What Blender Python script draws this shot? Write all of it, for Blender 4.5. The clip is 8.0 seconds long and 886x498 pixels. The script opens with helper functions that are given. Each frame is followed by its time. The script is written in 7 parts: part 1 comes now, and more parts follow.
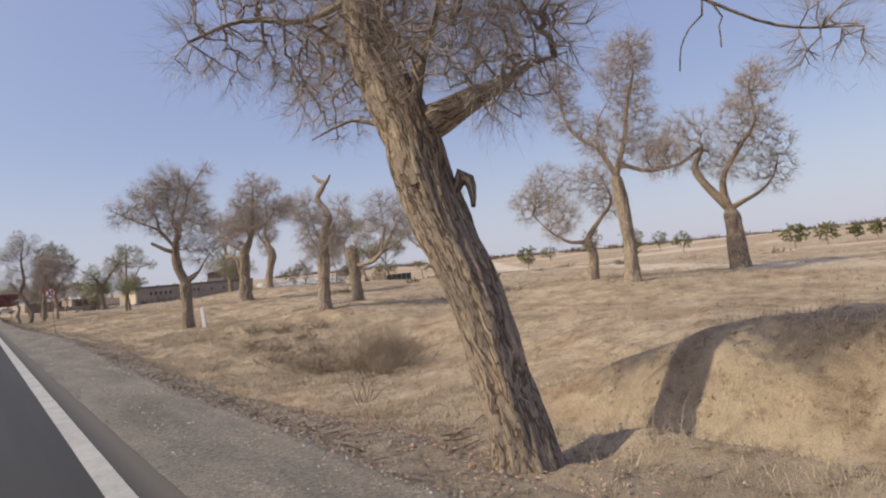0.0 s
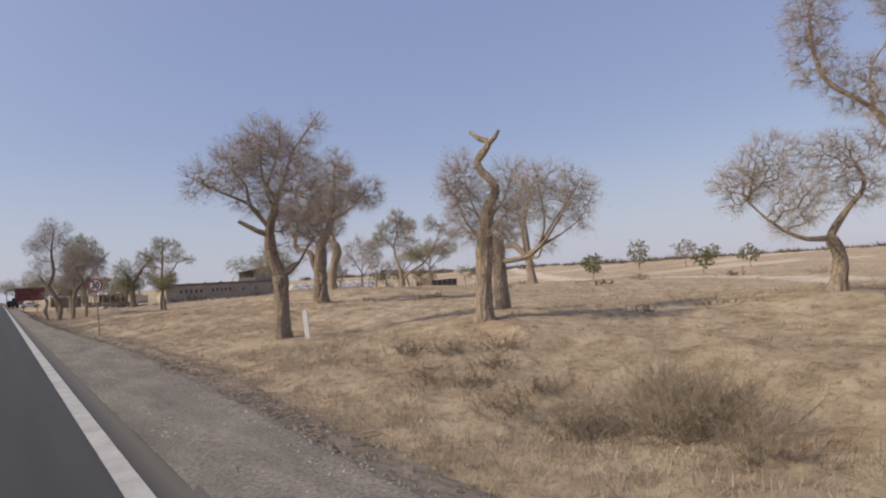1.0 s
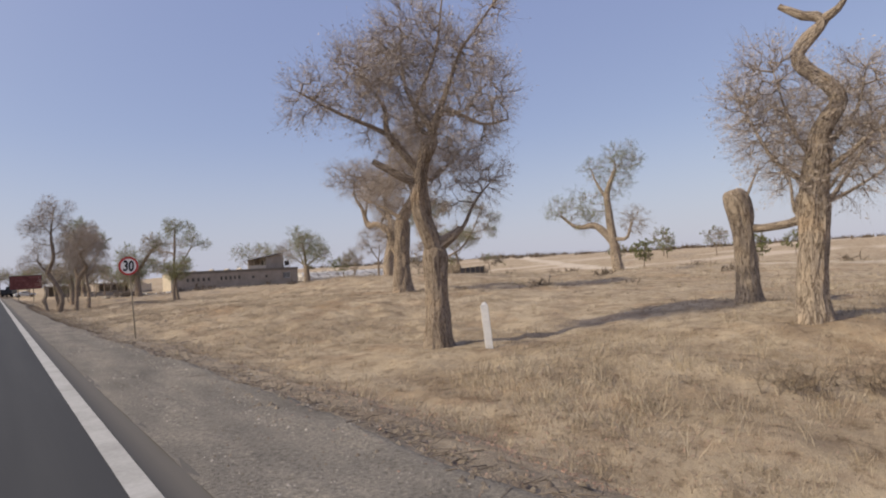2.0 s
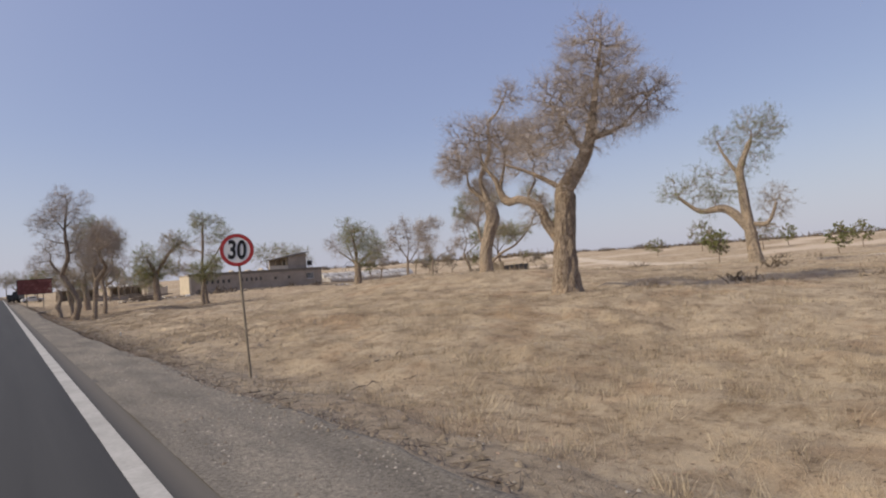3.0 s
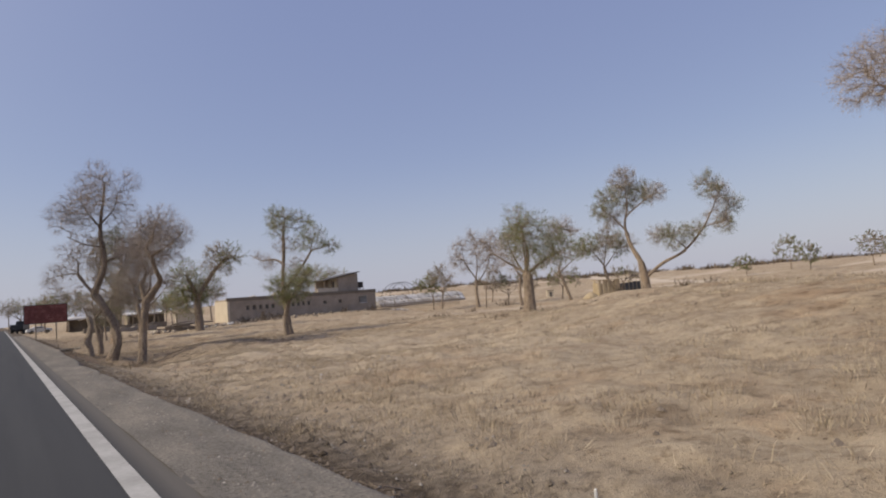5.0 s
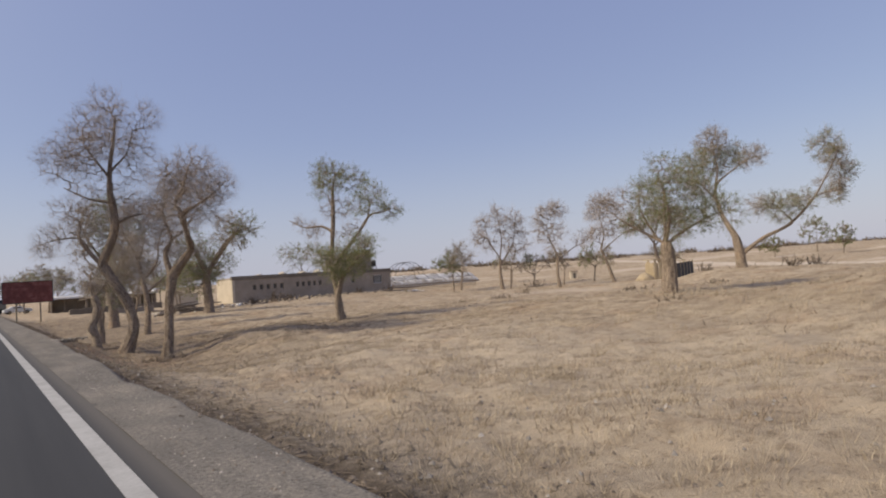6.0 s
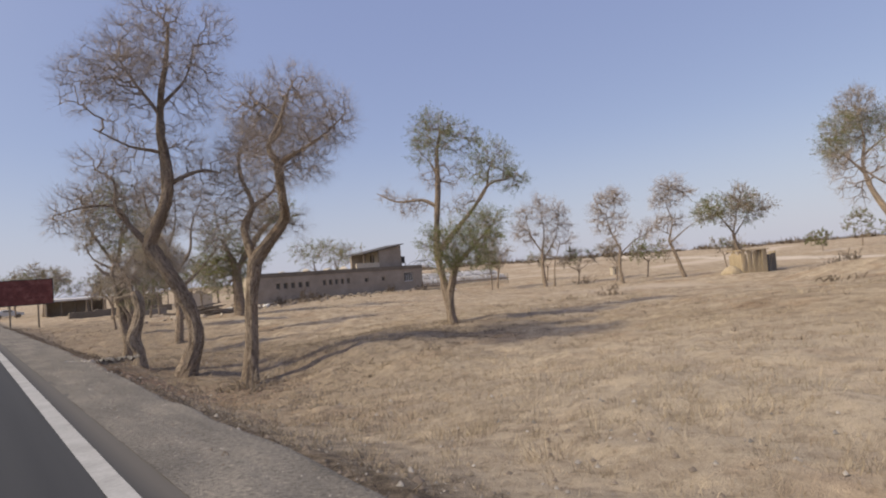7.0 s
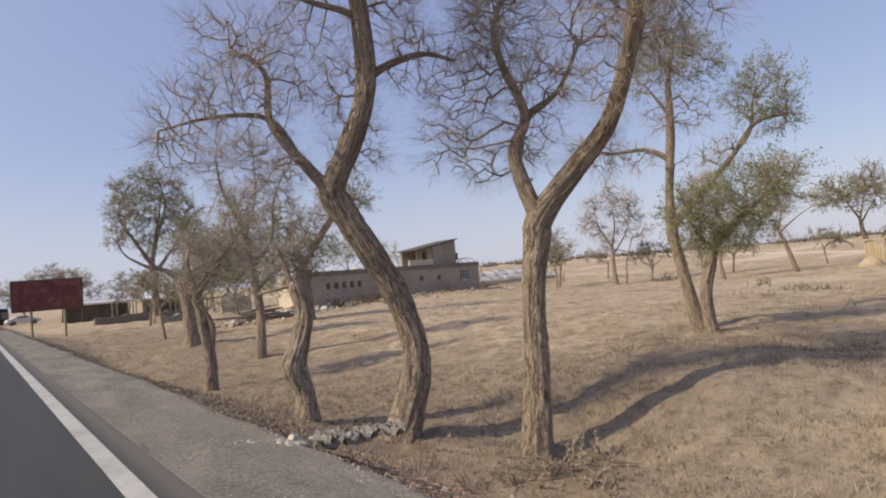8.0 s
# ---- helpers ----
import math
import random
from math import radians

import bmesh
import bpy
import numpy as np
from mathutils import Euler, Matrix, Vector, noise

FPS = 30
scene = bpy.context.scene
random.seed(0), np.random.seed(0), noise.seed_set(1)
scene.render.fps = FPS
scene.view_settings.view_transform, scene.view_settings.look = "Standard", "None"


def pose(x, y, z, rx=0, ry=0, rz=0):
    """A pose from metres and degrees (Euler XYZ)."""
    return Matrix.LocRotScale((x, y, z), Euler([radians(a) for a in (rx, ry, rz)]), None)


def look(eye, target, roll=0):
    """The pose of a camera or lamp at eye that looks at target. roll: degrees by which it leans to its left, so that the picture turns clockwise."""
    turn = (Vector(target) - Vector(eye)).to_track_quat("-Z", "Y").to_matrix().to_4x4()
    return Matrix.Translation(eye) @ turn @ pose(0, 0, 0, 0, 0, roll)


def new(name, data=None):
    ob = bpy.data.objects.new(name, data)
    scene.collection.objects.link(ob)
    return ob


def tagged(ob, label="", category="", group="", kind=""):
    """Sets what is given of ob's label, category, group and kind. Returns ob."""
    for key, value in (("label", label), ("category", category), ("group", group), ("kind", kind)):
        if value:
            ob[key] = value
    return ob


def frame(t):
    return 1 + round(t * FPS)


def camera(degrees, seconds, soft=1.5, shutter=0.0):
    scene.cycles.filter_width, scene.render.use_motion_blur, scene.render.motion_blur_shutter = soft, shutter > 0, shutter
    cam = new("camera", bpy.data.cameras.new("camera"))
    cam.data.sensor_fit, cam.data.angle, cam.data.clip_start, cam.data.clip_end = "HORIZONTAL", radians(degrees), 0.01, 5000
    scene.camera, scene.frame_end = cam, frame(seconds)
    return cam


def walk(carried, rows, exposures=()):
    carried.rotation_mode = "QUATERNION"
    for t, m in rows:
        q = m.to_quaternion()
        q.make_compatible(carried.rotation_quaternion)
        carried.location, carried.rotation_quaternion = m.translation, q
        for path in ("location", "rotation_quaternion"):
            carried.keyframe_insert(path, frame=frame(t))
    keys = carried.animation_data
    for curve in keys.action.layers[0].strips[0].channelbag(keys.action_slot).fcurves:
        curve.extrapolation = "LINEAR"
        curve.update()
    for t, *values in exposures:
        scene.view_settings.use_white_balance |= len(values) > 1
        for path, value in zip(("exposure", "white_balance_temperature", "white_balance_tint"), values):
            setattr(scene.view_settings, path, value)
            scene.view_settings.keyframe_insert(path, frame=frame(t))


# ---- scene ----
# ---- camera and walk ----
cam = camera(73.9, 8.0, soft=2.0)
PATH = [
    (0, 0.164, 0.000, 1.379, -38.594, 1.819, -5.169),
    (0.5, 0.158, 4.867, 1.406, -37.601, 3.247, -4.481),
    (1, 0.120, 9.665, 1.424, -37.013, 2.727, -3.287),
    (1.5, 0.134, 14.411, 1.420, -37.201, 1.924, -3.403),
    (2, 0.132, 19.114, 1.380, -37.415, 1.710, -3.183),
    (2.2, 0.150, 21.021, 1.392, -37.407, 1.714, -3.471),
    (3.3, 0.082, 31.922, 1.399, -37.078, 1.786, -3.939),
    (3.5, 0.073, 33.933, 1.405, -37.137, 2.207, -4.242),
    (4, 0.066, 39.186, 1.403, -34.533, 5.815, -4.856),
    (4.5, 0.052, 44.520, 1.422, -35.592, 3.259, -4.856),
    (4.7, 0.057, 46.614, 1.345, -36.180, 4.317, -4.822),
    (5.8, -0.029, 57.845, 1.399, -38.823, 3.116, -4.065),
    (6, -0.013, 59.976, 1.438, -38.621, 2.502, -3.917),
    (6.5, 0.012, 65.419, 1.402, -38.562, 2.149, -4.395),
    (7, 0.048, 70.788, 1.369, -39.469, 2.500, -4.344),
    (7.5, 0.009, 76.223, 1.406, -39.564, 2.568, -4.582),
    (8, -0.041, 81.698, 1.425, -38.877, 2.723, -4.858),
]
walk(cam, [(t, pose(x, y, z, 0, 0, yaw) @ pose(0, 0, 0, 90 + pitch) @ pose(0, 0, 0, 0, 0, roll))
           for t, x, y, z, yaw, pitch, roll in PATH], exposures=[(0.0, 0.38), (0.5, 0.3), (1.0, 0.25), (2.0, 0.3), (3.5, 0.2), (4.5, 0.13), (6.0, 0.22), (7.0, 0.32), (7.5, 0.4), (8.0, 0.46)])

# ---- world, sun, exposure ----
SUN_AZ, SUN_EL = 163.0, 39.0          # degrees: the sun stands over the road's far side
to_sun = Vector((math.cos(radians(SUN_AZ)) * math.cos(radians(SUN_EL)),
                 math.sin(radians(SUN_AZ)) * math.cos(radians(SUN_EL)), math.sin(radians(SUN_EL))))
world = bpy.data.worlds.new("sky")
scene.world = world
world.use_nodes = True
wn = world.node_tree
sky = wn.nodes.new("ShaderNodeTexSky")
sky.sky_type = "NISHITA"
sky.sun_disc = False
sky.sun_elevation = radians(SUN_EL)
sky.sun_rotation = radians(90 - SUN_AZ)
sky.air_density, sky.dust_density, sky.ozone_density = 1.0, 0.9, 4.0
sky.altitude = 900
# dusty air: a pale veil over the clear sky
veil = wn.nodes.new("ShaderNodeMix")
veil.data_type, veil.blend_type = "RGBA", "MULTIPLY"
veil.inputs[0].default_value, veil.inputs[7].default_value = 1.0, (0.63, 0.46, 0.27, 1)
dust = wn.nodes.new("ShaderNodeMix")
dust.data_type, dust.blend_type = "RGBA", "ADD"
dust.inputs[0].default_value, dust.inputs[7].default_value = 1.0, (1.05, 1.26, 2.55, 1)
wn.links.new(sky.outputs[0], veil.inputs[6])
wn.links.new(veil.outputs[2], dust.inputs[6])
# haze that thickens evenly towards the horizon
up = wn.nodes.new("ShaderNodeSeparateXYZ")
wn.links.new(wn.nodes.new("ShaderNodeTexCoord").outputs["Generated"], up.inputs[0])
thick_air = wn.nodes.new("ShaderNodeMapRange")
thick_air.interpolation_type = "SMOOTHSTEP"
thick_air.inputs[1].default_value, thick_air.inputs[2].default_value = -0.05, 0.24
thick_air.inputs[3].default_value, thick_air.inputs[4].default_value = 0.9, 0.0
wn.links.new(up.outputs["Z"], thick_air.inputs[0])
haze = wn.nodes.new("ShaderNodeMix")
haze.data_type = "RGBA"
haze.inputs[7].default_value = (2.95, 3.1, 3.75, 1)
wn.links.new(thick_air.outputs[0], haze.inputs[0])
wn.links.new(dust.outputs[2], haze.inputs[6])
# bright dusty glow of the sky round the sun
toward = wn.nodes.new("ShaderNodeVectorMath")
toward.operation = "DOT_PRODUCT"
wn.links.new(up.inputs[0].links[0].from_socket, toward.inputs[0])
toward.inputs[1].default_value = to_sun
fall = wn.nodes.new("ShaderNodeMath")
fall.operation, fall.use_clamp = "MAXIMUM", True
wn.links.new(toward.outputs["Value"], fall.inputs[0])
fall.inputs[1].default_value = 0.0
power = wn.nodes.new("ShaderNodeMath")
power.operation = "POWER"
wn.links.new(fall.outputs[0], power.inputs[0])
power.inputs[1].default_value = 4.0
glow = wn.nodes.new("ShaderNodeMix")
glow.data_type, glow.blend_type = "RGBA", "ADD"
glow.inputs[7].default_value = (4.6, 3.7, 2.5, 1)
wn.links.new(power.outputs[0], glow.inputs[0])
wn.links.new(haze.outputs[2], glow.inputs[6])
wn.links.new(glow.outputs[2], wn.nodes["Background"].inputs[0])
wn.nodes["Background"].inputs[1].default_value = 0.13
sun = new("sun", bpy.data.lights.new("sun", "SUN"))
sun.data.energy, sun.data.angle, sun.data.color = 2.85, radians(0.8), (1.0, 0.87, 0.66)
sun.matrix_world = look(to_sun * 50, (0, 0, 0))


# ---- materials ----
def material(name, rough=0.85):
    m = bpy.data.materials.new(name)
    m.use_nodes = True
    bsdf = m.node_tree.nodes["Principled BSDF"]
    bsdf.inputs["Roughness"].default_value = rough
    bsdf.inputs["Specular IOR Level"].default_value = 0.25
    return m, m.node_tree, bsdf


def add(nt, kind, **inputs):
    n = nt.nodes.new(kind)
    for k, v in inputs.items():
        n.inputs[k.replace("_", " ")].default_value = v
    return n


def ramp(nt, fac, stops):
    r = nt.nodes.new("ShaderNodeValToRGB")
    r.color_ramp.elements[0].position, r.color_ramp.elements[0].color = stops[0][0], (*stops[0][1], 1)
    r.color_ramp.elements[1].position, r.color_ramp.elements[1].color = stops[-1][0], (*stops[-1][1], 1)
    for p, c in stops[1:-1]:
        e = r.color_ramp.elements.new(p)
        e.color = (*c, 1)
    nt.links.new(fac, r.inputs[0])
    return r.outputs[0]


def mix(nt, fac, a, b, mode="MIX"):
    n = nt.nodes.new("ShaderNodeMix")
    n.data_type, n.blend_type = "RGBA", mode
    if isinstance(fac, float):
        n.inputs[0].default_value = fac
    else:
        nt.links.new(fac, n.inputs[0])
    for s, v in ((n.inputs[6], a), (n.inputs[7], b)):
        if isinstance(v, tuple):
            s.default_value = (*v, 1)
        else:
            nt.links.new(v, s)
    return n.outputs[2]


def noise_at(nt, coord, scale, detail=4.0, rough=0.6, stretch=None):
    n = add(nt, "ShaderNodeTexNoise", Scale=scale, Detail=detail, Roughness=rough)
    src = coord
    if stretch:
        mp = nt.nodes.new("ShaderNodeMapping")
        mp.inputs["Scale"].default_value = stretch
        nt.links.new(coord, mp.inputs[0])
        src = mp.outputs[0]
    nt.links.new(src, n.inputs["Vector"])
    return n.outputs[0]


def bump(nt, bsdf, height, strength, distance):
    b = add(nt, "ShaderNodeBump", Strength=strength, Distance=distance)
    nt.links.new(height, b.inputs["Height"])
    nt.links.new(b.outputs[0], bsdf.inputs["Normal"])


def world_coord(nt):
    return nt.nodes.new("ShaderNodeNewGeometry").outputs["Position"]


def object_coord(nt):
    return nt.nodes.new("ShaderNodeTexCoord").outputs["Object"]


def varied(name, stops, scale, rough=0.85, fine=0.35, bump_by=0.3, bump_size=0.01, local=False, stretch=None, random_by=0.0):
    """A surface with one broad and one fine variation, and fine relief."""
    m, nt, bsdf = material(name, rough)
    co = object_coord(nt) if local else world_coord(nt)
    broad = ramp(nt, noise_at(nt, co, scale, 5, 0.6, stretch), stops)
    grain = noise_at(nt, co, scale * 11, 4, 0.7, stretch)
    dark = ramp(nt, grain, [(0.25, (1 - fine,) * 3), (0.75, (1 + fine * 0.4,) * 3)])
    col = mix(nt, 1.0, broad, dark, "MULTIPLY")
    if random_by:
        info = nt.nodes.new("ShaderNodeNewGeometry").outputs["Random Per Island"]
        col = mix(nt, 1.0, col, ramp(nt, info, [(0, (1 - random_by,) * 3), (1, (1 + random_by * 0.5,) * 3)]), "MULTIPLY")
    nt.links.new(col, bsdf.inputs["Base Color"])
    bump(nt, bsdf, grain, bump_by, bump_size)
    return m


def ground_material():
    m, nt, bsdf = material("dry_sandy_soil", 0.95)
    co = world_coord(nt)
    big = noise_at(nt, co, 0.09, 5, 0.62)
    mid = noise_at(nt, co, 0.7, 6, 0.65)
    clod = noise_at(nt, co, 5.0, 6, 0.7)
    grit = noise_at(nt, co, 60.0, 3, 0.7)
    sand = ramp(nt, big, [(0.3, (0.367, 0.291, 0.197)), (0.5, (0.489, 0.395, 0.282)), (0.7, (0.573, 0.475, 0.348))])
    straw = ramp(nt, mid, [(0.3, (0.205, 0.151, 0.102)), (0.43, (0.363, 0.288, 0.2)), (0.54, (0.474, 0.386, 0.274)), (0.72, (0.567, 0.474, 0.344))])
    col = mix(nt, 0.62, sand, straw)
    mat_ = noise_at(nt, co, 1.5, 6, 0.72)
    col = mix(nt, 1.0, col, ramp(nt, mat_, [(0.34, (0.62, 0.58, 0.54)), (0.5, (1, 1, 1)), (0.68, (1.2, 1.18, 1.14))]), "MULTIPLY")
    col = mix(nt, ramp(nt, clod, [(0.34, (1, 1, 1)), (0.46, (0, 0, 0))]), col, mix(nt, 1.0, col, (0.6, 0.57, 0.54), "MULTIPLY"))
    col = mix(nt, 1.0, col, ramp(nt, grit, [(0.2, (0.66, 0.66, 0.66)), (0.8, (1.2, 1.2, 1.2))]), "MULTIPLY")
    # rusty leaf mould in patches, and dark crumbs
    mould = ramp(nt, noise_at(nt, co, 0.33, 4, 0.7), [(0.52, (0, 0, 0)), (0.66, (0.75, 0.75, 0.75))])
    col = mix(nt, mould, col, mix(nt, 1.0, col, (0.85, 0.74, 0.66), "MULTIPLY"))
    crumb = ramp(nt, noise_at(nt, co, 13.0, 3, 0.65), [(0.3, (1, 1, 1)), (0.37, (0, 0, 0))])
    col = mix(nt, crumb, col, (0.13, 0.095, 0.065))
    # greyer trodden soil next to the shoulder
    verge = nt.nodes.new("ShaderNodeSeparateXYZ")
    nt.links.new(co, verge.inputs[0])
    strip = nt.nodes.new("ShaderNodeMath")
    strip.operation = "MULTIPLY_ADD"
    nt.links.new(mid, strip.inputs[0])
    strip.inputs[1].default_value = 3.0
    off = nt.nodes.new("ShaderNodeMath")
    off.operation = "ADD"
    off.inputs[1].default_value = 2.65
    nt.links.new(verge.outputs[0], off.inputs[0])
    both = nt.nodes.new("ShaderNodeMath")
    both.operation = "ABSOLUTE"
    nt.links.new(off.outputs[0], both.inputs[0])
    nt.links.new(both.outputs[0], strip.inputs[2])
    near = nt.nodes.new("ShaderNodeMapRange")
    near.inputs[1].default_value, near.inputs[2].default_value = 6.95, 8.85
    nt.links.new(strip.outputs[0], near.inputs[0])
    grey = mix(nt, 1.0, ramp(nt, clod, [(0.35, (0.18, 0.152, 0.12)), (0.6, (0.35, 0.298, 0.235))]), ramp(nt, grit, [(0.2, (0.7, 0.7, 0.7)), (0.8, (1.2, 1.2, 1.2))]), "MULTIPLY")
    col = mix(nt, near.outputs[0], grey, col)
    # darker brown soil round the roadside group of trees
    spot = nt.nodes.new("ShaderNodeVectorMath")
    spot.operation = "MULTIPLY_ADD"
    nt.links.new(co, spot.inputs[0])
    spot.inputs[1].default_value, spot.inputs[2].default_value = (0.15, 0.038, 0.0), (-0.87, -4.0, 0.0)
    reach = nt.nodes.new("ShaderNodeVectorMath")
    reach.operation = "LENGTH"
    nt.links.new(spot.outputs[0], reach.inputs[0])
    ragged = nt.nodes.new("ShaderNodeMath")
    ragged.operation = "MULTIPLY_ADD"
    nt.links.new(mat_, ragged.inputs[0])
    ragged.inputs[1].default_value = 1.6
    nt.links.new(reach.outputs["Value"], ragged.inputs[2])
    dark_soil_and_shade = mix(nt, 1.0, ramp(nt, clod, [(0.36, (0.12, 0.094, 0.07)), (0.55, (0.235, 0.187, 0.14)), (0.66, (0.31, 0.23, 0.165))]), ramp(nt, grit, [(0.2, (0.7, 0.7, 0.7)), (0.8, (1.2, 1.2, 1.2))]), "MULTIPLY")
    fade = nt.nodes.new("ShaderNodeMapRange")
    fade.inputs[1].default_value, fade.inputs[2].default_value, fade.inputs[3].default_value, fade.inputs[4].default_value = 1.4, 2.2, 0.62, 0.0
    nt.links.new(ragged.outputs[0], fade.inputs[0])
    col = mix(nt, fade.outputs[0], col, dark_soil_and_shade)
    # broad crown shadow of the roadside trees painted over the leaf mould
    shade_spot = nt.nodes.new("ShaderNodeVectorMath")
    shade_spot.operation = "MULTIPLY_ADD"
    nt.links.new(co, shade_spot.inputs[0])
    shade_spot.inputs[1].default_value, shade_spot.inputs[2].default_value = (0.14, 0.3, 0.0), (-1.8, -26.45, 0.0)
    off_shade_spot = nt.nodes.new("ShaderNodeVectorMath")
    off_shade_spot.operation = "LENGTH"
    nt.links.new(shade_spot.outputs[0], off_shade_spot.inputs[0])
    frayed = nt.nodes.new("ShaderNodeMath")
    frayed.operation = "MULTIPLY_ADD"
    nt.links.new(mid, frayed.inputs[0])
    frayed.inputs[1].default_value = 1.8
    nt.links.new(off_shade_spot.outputs["Value"], frayed.inputs[2])
    crown_shade = nt.nodes.new("ShaderNodeMapRange")
    crown_shade.inputs[1].default_value, crown_shade.inputs[2].default_value, crown_shade.inputs[3].default_value, crown_shade.inputs[4].default_value = 1.1, 2.1, 0.75, 0.0
    nt.links.new(frayed.outputs[0], crown_shade.inputs[0])
    col = mix(nt, crown_shade.outputs[0], col, dark_soil_and_shade)
    # dark crumbly soil in the ditch, with the lip slope's shade painted in
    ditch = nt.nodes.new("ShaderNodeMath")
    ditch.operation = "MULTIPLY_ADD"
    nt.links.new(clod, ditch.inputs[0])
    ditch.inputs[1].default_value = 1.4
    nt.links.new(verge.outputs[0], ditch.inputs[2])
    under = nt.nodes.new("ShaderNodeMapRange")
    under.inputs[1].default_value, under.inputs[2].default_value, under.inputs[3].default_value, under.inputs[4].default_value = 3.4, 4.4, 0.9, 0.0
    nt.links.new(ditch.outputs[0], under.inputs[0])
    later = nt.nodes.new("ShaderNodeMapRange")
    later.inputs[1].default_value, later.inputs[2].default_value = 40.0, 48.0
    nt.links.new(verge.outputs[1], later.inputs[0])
    col = mix(nt, mix(nt, 1.0, under.outputs[0], later.outputs[0], "MULTIPLY"), col, mix(nt, 1.0, dark_soil_and_shade, (0.47, 0.45, 0.43), "MULTIPLY"))
    # bare pale sand on the slope before the roadside trees
    slope = nt.nodes.new("ShaderNodeVectorMath")
    slope.operation = "MULTIPLY_ADD"
    nt.links.new(co, slope.inputs[0])
    slope.inputs[1].default_value, slope.inputs[2].default_value = (0.13, 0.055, 0.0), (-1.25, -3.9, 0.0)
    wide_of = nt.nodes.new("ShaderNodeVectorMath")
    wide_of.operation = "LENGTH"
    nt.links.new(slope.outputs[0], wide_of.inputs[0])
    torn = nt.nodes.new("ShaderNodeMath")
    torn.operation = "MULTIPLY_ADD"
    nt.links.new(mid, torn.inputs[0])
    torn.inputs[1].default_value = 1.6
    nt.links.new(wide_of.outputs["Value"], torn.inputs[2])
    bare = nt.nodes.new("ShaderNodeMapRange")
    bare.inputs[1].default_value, bare.inputs[2].default_value, bare.inputs[3].default_value, bare.inputs[4].default_value = 1.0, 1.9, 0.4, 0.0
    nt.links.new(torn.outputs[0], bare.inputs[0])
    col = mix(nt, bare.outputs[0], col, mix(nt, 1.0, ramp(nt, clod, [(0.3, (0.46, 0.385, 0.285)), (0.6, (0.66, 0.57, 0.445))]), ramp(nt, grit, [(0.2, (0.8, 0.8, 0.8)), (0.8, (1.15, 1.15, 1.15))]), "MULTIPLY"))
    # pale salt pans, dry washes with a shape of their own, far out on the plain
    sep = nt.nodes.new("ShaderNodeSeparateXYZ")
    nt.links.new(co, sep.inputs[0])
    far = nt.nodes.new("ShaderNodeMapRange")
    far.inputs[1].default_value, far.inputs[2].default_value = 30.0, 55.0
    nt.links.new(sep.outputs[0], far.inputs[0])
    pan = ramp(nt, noise_at(nt, co, 0.035, 3, 0.5, (0.7, 1.6, 1.0)), [(0.55, (0, 0, 0)), (0.62, (1, 1, 1))])
    pan = mix(nt, 1.0, pan, far.outputs[0], "MULTIPLY")
    col = mix(nt, pan, col, (0.52, 0.43, 0.33))
    wash = nt.nodes.new("ShaderNodeVectorMath")
    wash.operation = "DOT_PRODUCT"
    nt.links.new(co, wash.inputs[0])
    wash.inputs[1].default_value = (0.784, -0.62, 0.0)
    wander = nt.nodes.new("ShaderNodeMath")
    wander.operation = "MULTIPLY_ADD"
    nt.links.new(big, wander.inputs[0])
    wander.inputs[1].default_value = 9.0
    nt.links.new(wash.outputs["Value"], wander.inputs[2])
    band = nt.nodes.new("ShaderNodeMapRange")
    band.inputs[1].default_value, band.inputs[2].default_value = 18.0, 25.0
    nt.links.new(wander.outputs[0], band.inputs[0])
    bed = ramp(nt, band.outputs[0], [(0.0, (0, 0, 0)), (0.25, (1, 1, 1)), (0.7, (1, 1, 1)), (1.0, (0, 0, 0))])
    bed = mix(nt, 1.0, bed, ramp(nt, mid, [(0.35, (0.2, 0.2, 0.2)), (0.5, (0.9, 0.9, 0.9))]), "MULTIPLY")
    near_wash = nt.nodes.new("ShaderNodeMapRange")
    near_wash.inputs[1].default_value, near_wash.inputs[2].default_value = 26.0, 32.0
    nt.links.new(sep.outputs[0], near_wash.inputs[0])
    col = mix(nt, mix(nt, 1.0, bed, near_wash.outputs[0], "MULTIPLY"), col, (0.6, 0.52, 0.42))
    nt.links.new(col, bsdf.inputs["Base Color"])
    h = mix(nt, 0.35, clod, grit)
    bump(nt, bsdf, h, 0.9, 0.09)
    return m


def asphalt_material():
    m, nt, bsdf = material("worn_asphalt", 0.8)
    co = world_coord(nt)
    grit = noise_at(nt, co, 180.0, 3, 0.7)
    streak = noise_at(nt, co, 1.6, 4, 0.6, (2.0, 0.06, 1.0))
    col = ramp(nt, streak, [(0.3, (0.04, 0.041, 0.044)), (0.7, (0.054, 0.055, 0.057))])
    sep = nt.nodes.new("ShaderNodeSeparateXYZ")
    nt.links.new(co, sep.inputs[0])
    dusty = nt.nodes.new("ShaderNodeMapRange")
    dusty.inputs[1].default_value, dusty.inputs[2].default_value = 0.93, 1.12
    nt.links.new(sep.outputs[0], dusty.inputs[0])
    col = mix(nt, dusty.outputs[0], col, (0.115, 0.106, 0.096))
    col = mix(nt, 1.0, col, ramp(nt, grit, [(0.2, (0.6, 0.6, 0.6)), (0.8, (1.35, 1.35, 1.35))]), "MULTIPLY")
    nt.links.new(col, bsdf.inputs["Base Color"])
    return m


